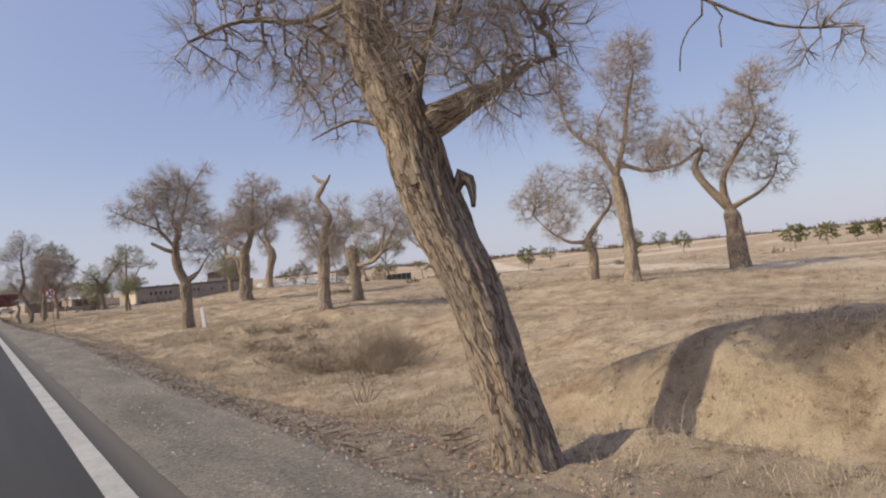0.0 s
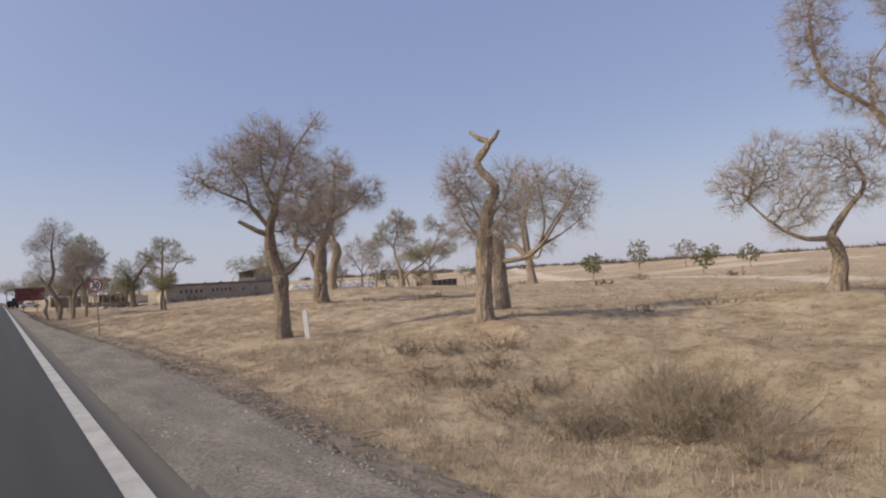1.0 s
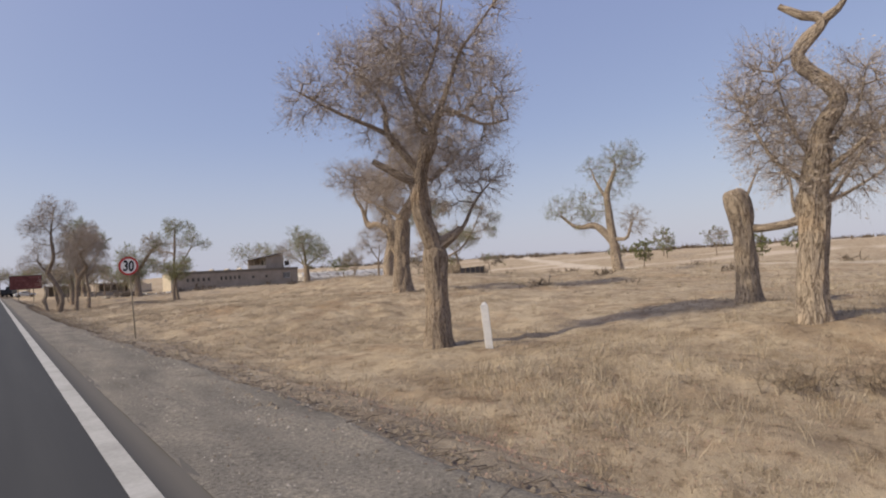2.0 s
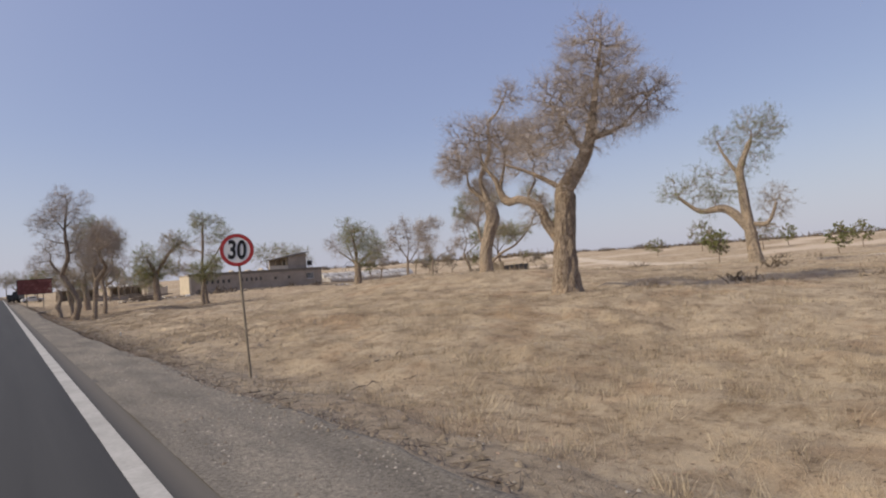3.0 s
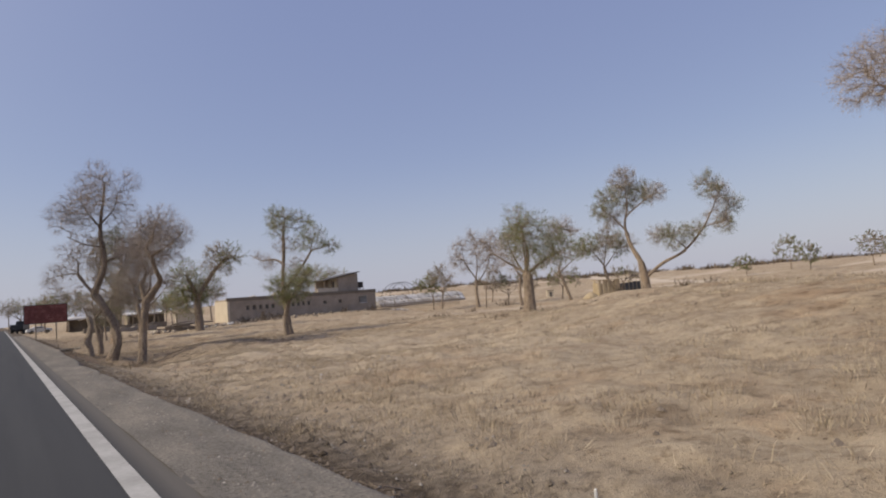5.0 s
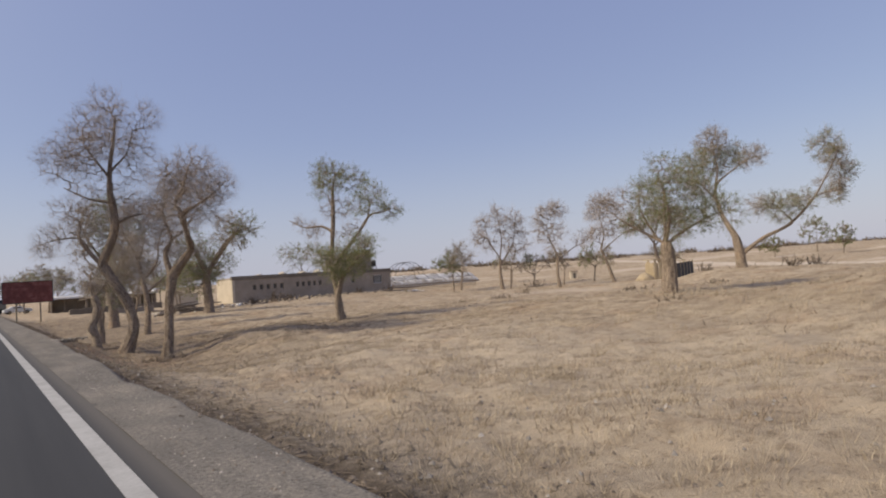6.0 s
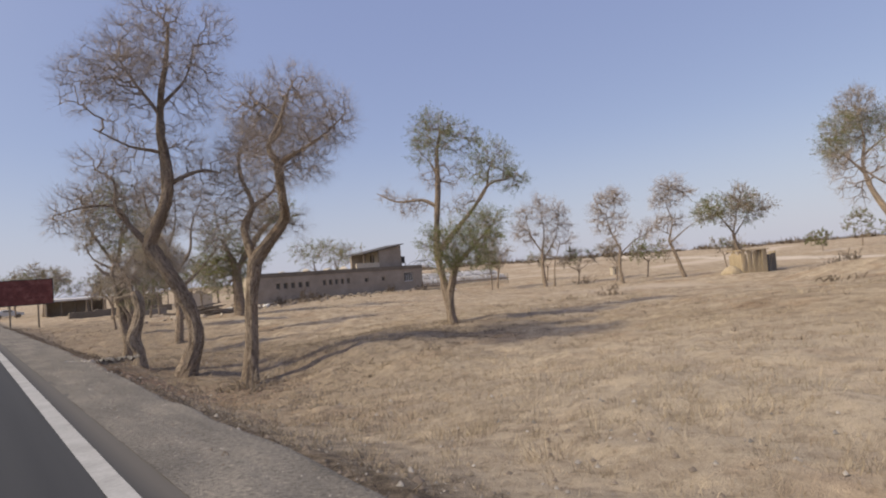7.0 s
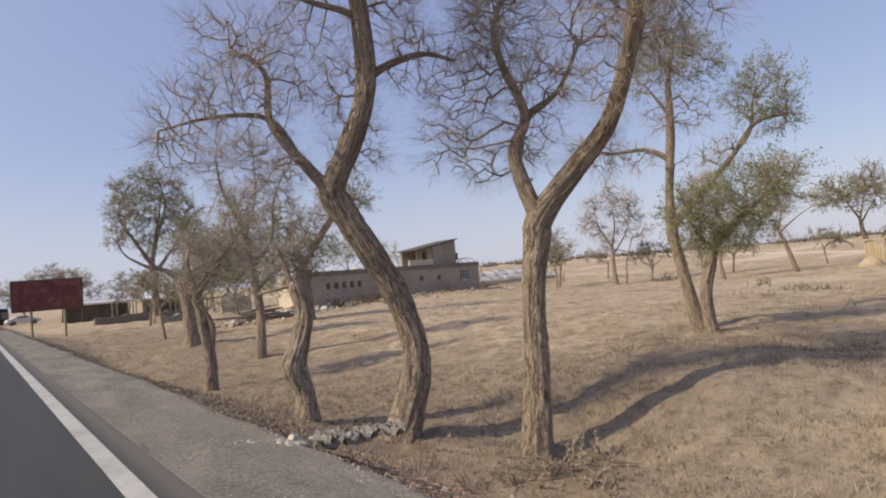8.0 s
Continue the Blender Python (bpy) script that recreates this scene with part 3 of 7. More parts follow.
def prisms(a, b, ra, rb, sides):
    """Many tapered sticks from a to b, as one mesh."""
    d = b - a
    d = d / (np.linalg.norm(d, axis=1)[:, None] + 1e-9)
    ref = np.where(np.abs(d[:, 2:3]) < 0.9, [[0, 0, 1.0]], [[1.0, 0, 0]])
    u = np.cross(d, ref)
    u /= np.linalg.norm(u, axis=1)[:, None] + 1e-9
    w = np.cross(d, u)
    ang = np.arange(sides) / sides * 2 * np.pi
    ring = np.cos(ang)[None, :, None] * u[:, None] + np.sin(ang)[None, :, None] * w[:, None]
    v = np.concatenate([a[:, None] + ring * ra[:, None, None], b[:, None] + ring * rb[:, None, None]], 1)
    n = len(a)
    base = (np.arange(n) * 2 * sides)[:, None, None]
    k = np.arange(sides)
    quad = np.stack([k, (k + 1) % sides, sides + (k + 1) % sides, sides + k], 1)
    return v.reshape(-1, 3), (base + quad[None]).reshape(-1, 4)


def sprigs(a, d, length, thick, rng, droop=0.0):
    """Fine bent twigs that start at a and run along d."""
    n = len(a)
    side = rng.normal(size=(n, 3))
    side -= (side * d).sum(1)[:, None] * d
    side /= np.linalg.norm(side, axis=1)[:, None] + 1e-9
    other = np.cross(d, side)
    mid = a + d * length[:, None] * 0.5 + rng.normal(size=(n, 3)) * length[:, None] * 0.07
    tip = a + d * length[:, None] + rng.normal(size=(n, 3)) * length[:, None] * 0.16
    tip[:, 2] -= droop * length
    ring = [np.cos(t) * side + np.sin(t) * other for t in (0, 2.094, 4.189)]
    v = np.stack([a + r * thick[:, None] for r in ring] + [mid + r * thick[:, None] * 0.6 for r in ring] + [tip], 1)
    tri = np.array([[0, 1, 4], [0, 4, 3], [1, 2, 5], [1, 5, 4], [2, 0, 3], [2, 3, 5], [3, 4, 6], [4, 5, 6], [5, 3, 6]])
    f = (np.arange(n) * 7)[:, None, None] + tri[None]
    return v.reshape(-1, 3), f.reshape(-1, 3), mid, tip


def wisps(a, d, length, thick, rng):
    """Very fine straight twigs."""
    n = len(a)
    side = rng.normal(size=(n, 3))
    side -= (side * d).sum(1)[:, None] * d
    side /= np.linalg.norm(side, axis=1)[:, None] + 1e-9
    other = np.cross(d, side)
    tip = a + d * length[:, None]
    ring = [np.cos(t) * side + np.sin(t) * other for t in (0, 2.094, 4.189)]
    v = np.stack([a + r * thick[:, None] for r in ring] + [tip], 1)
    tri = np.array([[0, 1, 3], [1, 2, 3]])
    return v.reshape(-1, 3), ((np.arange(n) * 4)[:, None, None] + tri[None]).reshape(-1, 3), tip


def leaves(at_, size, rng):
    """Small folded leaves."""
    n = len(at_)
    u = rng.normal(size=(n, 3))
    u /= np.linalg.norm(u, axis=1)[:, None]
    w = np.cross(u, rng.normal(size=(n, 3)))
    w /= np.linalg.norm(w, axis=1)[:, None] + 1e-9
    s = (size * rng.uniform(0.6, 1.3, n))[:, None]
    v = np.stack([at_ - u * s, at_ + w * s * 0.6, at_ + u * s], 1)
    f = (np.arange(n) * 3)[:, None] + np.arange(3)[None]
    return v.reshape(-1, 3), f


def crown(limbs, clumps, twigs, rng, depth, knots):
    """Branch nodes: each point of the clumps is joined to the nearest node that grew before it."""
    cl = np.array([c if len(c) == 4 else (*c, -99.0) for c in clumps], float)
    cl[:, 2] *= 1.2
    weight = cl[:, 2] ** 2
    total = max(60, int(twigs / knots))
    centre = np.zeros((len(cl), 3))
    centre[:, 0], centre[:, 2] = cl[:, 0], cl[:, 1]
    limb_nodes = np.vstack(limbs)
    for k in range(len(cl)):
        near = np.argmin(np.hypot(limb_nodes[:, 0] - cl[k, 0], limb_nodes[:, 2] - cl[k, 1]))
        centre[k, 1] = limb_nodes[near, 1] * 0.8 + rng.normal() * depth if cl[k, 3] < -50 else cl[k, 3]
    which = rng.choice(len(cl), total, p=weight / weight.sum())
    dirs = rng.normal(size=(total, 3))
    dirs /= np.linalg.norm(dirs, axis=1)[:, None]
    pts = centre[which] + dirs * (rng.uniform(0, 1, total) ** 0.42 * cl[which, 2])[:, None] * np.array([1.0, 1.0, 0.95])
    nodes = [tuple(p) for p in limb_nodes[:, :3]]
    start = len(nodes)
    cap = start + total * 2 + 4
    N = np.zeros((cap, 3))
    N[:start] = limb_nodes[:, :3]
    run = np.zeros(cap)
    parent = np.full(cap, -1)
    owner = np.full(cap, -1)
    near = np.array([np.min(np.linalg.norm(limb_nodes[:, :3] - p, axis=1)) for p in pts])
    count = start
    for k in np.argsort(near):
        p = pts[k]
        dist = np.linalg.norm(N[:count] - p, axis=1)
        j = int(np.argmin(dist + 0.22 * run[:count]))
        if dist[j] > 0.25:
            N[count] = (N[j] + p) / 2 + rng.normal(size=3) * 0.09 * dist[j]
            parent[count], run[count], owner[count] = j, run[j] + dist[j] / 2, which[k]
            j = count
            count += 1
        N[count] = p
        parent[count], run[count], owner[count] = j, run[j] + np.linalg.norm(N[j] - p), which[k]
        count += 1
    load = np.ones(count)
    for k in range(count - 1, start - 1, -1):
        if parent[k] >= start:
            load[parent[k]] += load[k]
    return N[:count], parent[:count], load, start, owner[:count], centre


def poplar(spec, limbs, clumps, label, bark=None, twig_len=0.42, thick=0.0042, name="poplar_tree", group="", knots=9, sway=0.28, fine=36, leafy=(), slim=1.0):
    """A desert poplar: crooked trunk and limbs, a haze of fine twigs, and leaves where it still has them."""
    x, y, turn, leaf, twigs = spec
    rng = np.random.default_rng(int(abs(x * 131 + y * 977)) % 100000)
    z = at(x, y)
    tree = thing(name, x, y, z, turn, label, "tree", group)
    width = max(c[0] for c in clumps) - min(c[0] for c in clumps)
    done = []
    bark = bark or BARK
    for n, limb in enumerate(limbs):
        p = np.array([(q[0], q[3] if len(q) == 4 else 0.0, q[1], q[2]) for q in limb], float)
        if n:
            reach = np.linspace(0, 1, len(p)) * rng.uniform(-sway, sway) * np.hypot(p[-1, 0] - p[0, 0], p[-1, 2] - p[0, 2])
            prior = np.vstack(done)
            j = np.argmin(np.hypot(prior[:, 0] - p[0, 0], prior[:, 2] - p[0, 2]))
            if len(limb[0]) == 3:
                p[:, 1] = prior[j, 1] + reach
            p[:, 3] *= (np.linspace(1.1, 0.75, len(p)) if n == 1 else np.linspace(0.92, 0.62, len(p))) * slim
            root = prior[max(j - 5, 0)].copy()
            root[3] = min(root[3] * (0.95 if n == 1 else 0.8), p[0, 3] * 1.1)
            if np.linalg.norm(root[:3] - p[0, :3]) > 0.06:
                p = np.vstack([root, p])
        else:
            p[0, 2] = min(p[0, 2], -0.12) - 0.1
        big = p[:, 3].max()
        line = smooth_line(p, 0.10 if n == 0 and big > 0.15 else 0.2)
        if n == 0:
            line[:, 3] *= 1 + 0.16 * np.exp(-np.maximum(line[:, 2], 0) / 0.2)
        if n == 0:
            line[-4:, 3] *= [0.98, 0.93, 0.84, 0.62]
        done.append(line)
        v, f, grain = tube(line, fine if n < 2 and big > 0.17 else 28 if big > 0.17 else (14 if big > 0.07 else 8), (0.36 if fine > 40 else 0.24) if big > 0.1 else 0.1, rng)
        limb_ob = from_arrays("trunk" if n == 0 else "limb", v, f, bark, tree, smooth=big < 0.1 or fine > 40)
        limb_ob.data.attributes.new("along_bark", "FLOAT_VECTOR", "POINT").data.foreach_set("vector", grain.astype(np.float32).ravel())
    grow = [done[0][int(len(done[0]) * 0.8):]] + done[1:] if len(done) > 1 else [done[0][int(len(done[0]) * 0.6):]]
    N, parent, load, start, owner, centre = crown(grow, clumps, twigs, rng, 0.10 * width, knots)
    kids = np.arange(start, len(N))
    ra = 0.0028 + 0.0036 * np.sqrt(load[kids])
    rp = np.where(parent[kids] >= start, 0.0028 + 0.0036 * np.sqrt(load[parent[kids]]), ra * 1.25)
    scale = thick / 0.0042
    stout = scale ** 0.6 if scale < 1 else scale
    v, f = prisms(N[parent[kids]], N[kids], np.minimum(rp, ra * 1.6) * stout, ra * stout, 3)
    from_arrays("branchwork", v, f, BRANCH, tree, smooth=True, kind="stuff")
    tops = []
    for gen, (share, long, slim) in enumerate(((1.0, 1.15, 0.8), (2.5, 0.75, 0.58))):
        count = int(twigs * min(share, 0.55 if leaf == 2 or thick >= 0.009 else 1.4 if thick >= 0.0033 else 1.9))
        if gen == 0:
            src = rng.choice(kids, count)
            back = N[src] - N[parent[src]]
            a = N[parent[src]] + back * rng.uniform(0, 1, (count, 1))
            own = owner[src]
        else:
            pick = rng.integers(0, len(first[0]), count)
            back = first[1][pick]
            a = first[0][pick] + back * rng.uniform(0.15, 0.95, (count, 1)) * first[2][pick][:, None]
            own = first[3][pick]
        out = a - centre[own]
        d = rng.normal(size=(count, 3)) * 0.5 + back / (np.linalg.norm(back, axis=1)[:, None] + 1e-6) * 0.65 + out / (np.linalg.norm(out, axis=1)[:, None] + 1e-6) * 0.6
        d[:, 2] += 0.12
        d /= np.linalg.norm(d, axis=1)[:, None]
        length = rng.uniform(0.35, 1.25, count) * twig_len * long
        v, f, tip = wisps(a, d, length, thick * slim * rng.uniform(0.6, 1.3, count), rng)
        from_arrays("twig_haze", v, f, TWIG, tree, kind="stuff")
        if gen == 0:
            first = (a, d, length, own)
    if leaf:
        per, share = {1: (2.5, 0.25), 2: (4.6, 0.9), 3: (4.6, 0.2), 4: (3.0, 0.6), 5: (4.6, 0.5), 6: (1.5, 0.0)}[leaf]
        n = int(twigs * per * 1.05)
        pick = rng.integers(0, len(a), n)
        green = rng.uniform(0, 1, len(clumps)) < share
        if leafy:
            pick = pick[np.isin(own[pick], leafy)]
            n = len(pick)
        w = rng.uniform(0.1, 1.0, (n, 1))
        spots = a[pick] * (1 - w) + tip[pick] * w + rng.normal(size=(n, 3)) * 0.03
        bright = green[own[pick]]
        for sel, mat in ((bright, LEAF), (~bright, TWIG if leaf == 6 else DULL_LEAF)):
            if sel.sum() > 10:
                v, f = leaves(spots[sel], 0.029 * scale ** 0.8, rng)
                from_arrays("bud_haze" if leaf == 6 else "foliage", v, f, mat, tree, kind="stuff")
    return tree


poplar((3.66, 3.49, -45.05, 0, 17500),
    [[(-.01, 0, .275), (-.07, .33, .25), (-.17, .76, .24), (-.3, 1.34, .24), (-.51, 1.93, .25), (-.68, 2.48, .25), (-.76, 2.93, .28)],
     [(-.77, 2.88, .22), (-1.01, 3.5, .19), (-1.09, 3.96, .15), (-1.12, 4.56, .12), (-1.16, 5.27, .07)],
     [(-.72, 2.8, .2), (-.46, 2.96, .165), (-.17, 3.09, .12), (.08, 3.18, .07), (.3, 3.3, .04), (.52, 3.34, .02)],
     [(-.74, 2.92, .13), (-.59, 3.49, .06), (-.31, 4.14, .04)],
     [(-.56, 2.46, .1), (-.34, 2.46, .08), (-.27, 2.34, .06), (-.27, 2.17, .03)],
     [(-1.09, 4.01, .05), (-1.58, 3.92, .03), (-2.15, 4, .03), (-2.64, 3.87, .02)],
     [(-1.01, 2.95, .02), (-1.25, 3.03, .02), (-1.62, 2.9, .01)],
     [(-1.08, 4.1, .06), (-.42, 4.5, .04), (.71, 4.32, .03), (1.65, 3.8, .02), (2.36, 3.44, .02), (3.06, 3.36, .01)],
     [(1.78, 3.73, .01), (1.65, 3.49, .01), (1.57, 3.34, 0), (1.54, 3.14, 0)],
     [(1.86, 3.67, .01), (1.89, 3.48, 0), (1.89, 3.3, 0)]],
    [(-2.31, 3.98, .45), (-1.8, 3.8, .45), (-1.23, 4.38, .74), (-.36, 3.56, .58), (.15, 3.44, .52), (.4, 3.29, .33), (.21, 3.09, .21), (-.45, 4.26, .82), (.22, 4.16, .71), (2.72, 3.27, .31), (-1.16, 5.22, .69), (-.08, 2.99, .24), (-2.2, 4.3, .7, 2.9), (-1.5, 4.4, .7, 2.2), (-.9, 4.7, .75, 1.5)],
    "thick leaning desert poplar with furrowed bark beside the road", BARK, twig_len=0.3, thick=0.0021, knots=6, sway=0.07, fine=72)
poplar((8.02, 29.72, -36.64, 6, 11250),
    [[(-.02, -.18, .33), (-.01, 1.24, .25), (-.01, 2.25, .32)],
     [(-.01, 2.25, .2), (-.29, 3.16, .17), (-.21, 3.92, .15), (.05, 4.68, .11), (.53, 5.82, .06), (.78, 6.39, .04), (1.24, 6.95, .03), (1.86, 7.7, .02)],
     [(-.23, 3.54, .13), (-.66, 3.82, .13), (-1.25, 4.17, .11)],
     [(.08, 2.25, .19), (.41, 2.48, .15), (.61, 2.66, .1)],
     [(-.22, 3.8, .1), (-.87, 4.73, .09), (-.96, 5.38, .06), (-1.44, 6.05, .04)],
     [(.09, 4.68, .09), (-.43, 5.74, .06), (-.56, 6.91, .04)],
     [(.61, 2.6, .06), (.96, 3.22, .04), (1.37, 3.71, .03)],
     [(-.87, 4.73, .06), (-1.99, 5.3, .05), (-2.73, 5.73, .03)],
     [(.31, 5.18, .06), (1.18, 4.81, .04), (1.7, 4.85, .03)],
     [(-.27, 5.21, .05), (.25, 6.48, .04), (.44, 7.51, .03)]],
    [(-2.48, 5.65, .57), (-1.57, 5.93, .77), (-.65, 6.4, .77), (.19, 6.55, .71), (.95, 6.31, .58), (.55, 5.04, .83), (-.84, 5.24, .77), (1.13, 3.85, .51), (1.22, 5.39, .64), (.23, 3.77, .57), (-1.41, 6.63, .58), (-.36, 7.03, .64), (1.46, 7.33, .32)],
    "bare desert poplar with a sawn side limb beside a white post", BARK)
poplar((12.19, 23.61, -69.55, 6, 4680),
    [[(-.07, -.05, .32), (-.05, .87, .25), (.03, 1.7, .25), (.05, 2.43, .29)],
     [(.07, 2.38, .23), (.18, 3.05, .2), (.27, 3.5, .18), (.55, 3.97, .15), (.39, 4.35, .14), (.08, 4.67, .15), (-.04, 4.97, .14), (.14, 5.27, .13), (.37, 5.44, .11), (.44, 5.56, .1)],
     [(.4, 5.52, .11), (.1, 5.69, .11), (-.27, 5.98, .09)],
     [(.42, 5.53, .11), (.64, 5.66, .09), (.79, 5.85, .07)],
     [(.08, 2.54, .09), (.62, 2.98, .06), (1.02, 3.32, .03)],
     [(.05, 2.43, .08), (-.53, 3.05, .05), (-.95, 3.99, .03)],
     [(.14, 2.74, .07), (-.21, 3.64, .04), (-.43, 4.66, .02)],
     [(.19, 2.94, .07), (.8, 3.77, .04), (1.01, 4.54, .02)]],
    [(-.85, 4.08, .6), (-.39, 4.43, .54), (-.5, 3.48, .59), (.93, 3.94, .55), (.92, 3.14, .5), (-.6, 4.91, .38), (.68, 2.56, .41), (-.36, 2.81, .43), (.97, 4.55, .35), (.46, 3.11, .36)],
    "thick desert poplar with a broken twisted forked top", PALE_BARK)
poplar((15.35, 26.4, -64.41, 6, 3780),
    [[(.07, .01, .32), (.03, 1.49, .26), (-.04, 2.36, .32), (-.16, 2.89, .32)],
     [(.06, 1.85, .17), (.46, 1.86, .14), (1.27, 1.99, .17), (1.75, 2.3, .13)],
     [(1.5, 2.1, .1), (1.9, 3, .07), (1.8, 4.1, .045), (1.6, 5, .03)],
     [(1.75, 2.3, .1), (2.3, 3, .07), (2.9, 4, .045), (3.3, 4.7, .03)],
     [(1.7, 2.3, .09), (2.5, 2.7, .06), (3.2, 3.2, .04), (3.6, 3.8, .025)],
     [(1.4, 2.1, .08), (1.1, 3, .05), (1, 3.9, .03)],
     [(.13, 2.64, .06), (.36, 3.19, .04), (.51, 3.6, .03)]],
    [(1.5, 4.7, .6), (2.2, 4.8, .65), (2.9, 4.5, .6), (3.4, 3.9, .55), (2.5, 3.7, .6), (1.6, 3.7, .55), (1.1, 4, .45), (3.1, 3.2, .45)],
    "sawn-off poplar trunk whose side limb carries bare branches", PALE_BARK, twig_len=0.4, thick=0.0042, slim=0.75)
poplar((23.6, 17.9, -60.93, 6, 9000),
    [[(-.07, -.09, .33), (.09, 1.13, .24), (-.14, 1.98, .21)],
     [(-.15, 1.86, .19), (.41, 2.75, .16), (1.1, 3.73, .12), (.83, 4.83, .07)],
     [(-.15, 1.86, .17), (-.98, 1.94, .14), (-1.84, 2.51, .1), (-2.69, 3.47, .07)]],
    [(-2.87, 4.11, .89), (-1.75, 4.71, .98), (-.97, 3.27, .77), (.38, 4.66, .95), (-1.49, 2.59, .61), (.93, 3.63, .7)],
    "pale-trunked bare poplar with a low side limb", PALE_BARK, twig_len=0.38, thick=0.004, slim=0.72)
poplar((23, 15.4, -65.24, 6, 14400),
    [[(.06, -.05, .38), (.07, 1.44, .28), (-.08, 3.39, .28), (-.24, 4.72, .3)],
     [(-.24, 4.72, .19), (-.82, 5.92, .13), (-2.13, 7.3, .11), (-2.36, 9.44, .09), (-1.98, 10.04, .05)],
     [(-.24, 4.72, .24), (.28, 6.16, .19), (.63, 7.84, .15), (1.05, 9.26, .09), (.97, 10.38, .06)],
     [(.04, 5.11, .15), (1.17, 4.72, .13), (2.25, 4.75, .08), (3.13, 5.01, .04)],
     [(-.82, 5.92, .09), (-.79, 7.26, .07), (-.2, 8.25, .04)]],
    [(-2.37, 9.33, .82), (-2.29, 7.91, .77), (-1.14, 6.77, .84), (.48, 9.3, 1.08), (.8, 7.58, .96), (-.04, 5.89, .86), (1.29, 5.97, .76), (.93, 9.95, .86), (1.94, 5.22, .66)],
    "tall pale-trunked bare poplar with wispy crown", PALE_BARK, twig_len=0.38, thick=0.0042, slim=0.72)
poplar((31, 14.2, -65.27, 6, 13500),
    [[(-.03, -.06, .55), (-.18, 1.89, .41), (-.26, 3.01, .41)],
     [(-.26, 3.01, .32), (-1.28, 4.4, .27), (-1.74, 5.37, .24), (-1.32, 6.36, .18), (-2.56, 5.65, .12), (-4, 5.73, .06)],
     [(-.33, 3.08, .32), (-.46, 4.58, .26), (.49, 6.19, .23), (1.23, 7.23, .17), (1.14, 8.99, .12)],
     [(-.12, 3.11, .23), (1.15, 3.76, .14), (1.85, 4.52, .09), (2.21, 5.61, .06)]],
    [(-3.49, 6.42, 1.11), (-1.98, 7.23, 1.2), (-1.14, 5.88, .89), (1.24, 8.68, 1.15), (1.4, 6.32, 1.2), (.45, 7.23, 1.05), (1.83, 4.81, .97), (-.14, 5.12, .76), (1.6, 9.76, .72)],
    "bare poplar with three crooked dark limbs", BARK, twig_len=0.42, thick=0.0046, slim=0.72)
poplar((15.44, 42.43, -61.06, 6, 17100),
    [[(.02, -.09, .52), (.07, 1.51, .38), (.17, 3.04, .38), (.21, 3.5, .34)],
     [(.21, 3.5, .28), (.75, 4.2, .23), (1.17, 5.04, .2), (1.39, 6.07, .14), (1.62, 7.24, .09), (1.82, 8.1, .06)],
     [(1.09, 4.98, .14), (1.98, 5.27, .1), (2.39, 5.56, .07), (3.34, 6.53, .04)],
     [(-.01, 1.67, .26), (-.53, 2.42, .2), (-.84, 3.05, .19), (-1.57, 3.4, .18), (-2.19, 3.43, .18), (-2.6, 4.31, .13), (-3.12, 4.98, .08), (-3.3, 5.86, .05)],
     [(.2, 3.43, .12), (-.75, 4.12, .09), (-1.78, 4.6, .06)],
     [(-2.39, 3.87, .08), (-2.14, 4.99, .05), (-2.31, 5.85, .03)],
     [(1.02, 4.92, .09), (.4, 5.81, .06), (-.11, 6.54, .05)],
     [(-1.27, 3.31, .06), (-.91, 3.98, .05)]],
    [(1.61, 7.09, 1.27), (2.72, 6.52, .94), (.33, 6.61, 1), (1.08, 5.67, .98), (-.34, 5.48, .71), (2.04, 5.93, .89), (-2.16, 5.65, .82), (-3.46, 5.89, .76), (-1.15, 4.74, .72), (.18, 4.83, .85), (-3, 6.4, .54), (-.84, 3.01, .39), (1.43, 8.21, .91), (.52, 3.92, .46)],
    "large bare poplar with a long bent side arm", BARK)
poplar((21.91, 53.82, -66.95, 6, 12600),
    [[(-.04, -.02, .39), (0, 1.04, .35), (.29, 2.17, .33), (.58, 3.1, .39), (.38, 3.89, .35)],
     [(.37, 3.83, .23), (-.24, 4.44, .18), (-.66, 4.93, .12), (-.69, 5.66, .08)],
     [(.38, 3.92, .25), (.09, 5.18, .22), (.7, 6.23, .19), (1.02, 6.93, .17), (1.09, 8.1, .15), (1.8, 8.6, .1), (2.5, 9.6, .05)],
     [(1.01, 7.13, .1), (1.71, 6.65, .06), (2.38, 7.13, .04)]],
    [(-1.87, 6.13, .87), (-.92, 6.43, .81), (-.13, 6.43, .63), (.74, 5.03, .62), (1.78, 7.31, .79), (2.57, 7.46, .78), (-.49, 4.59, .64), (1.26, 6.08, .57), (2.5, 9.2, .68), (-.07, 3.61, .47)],
    "crooked tall poplar with a thick pale trunk", PALE_BARK, twig_len=0.38, thick=0.0042, slim=0.72)
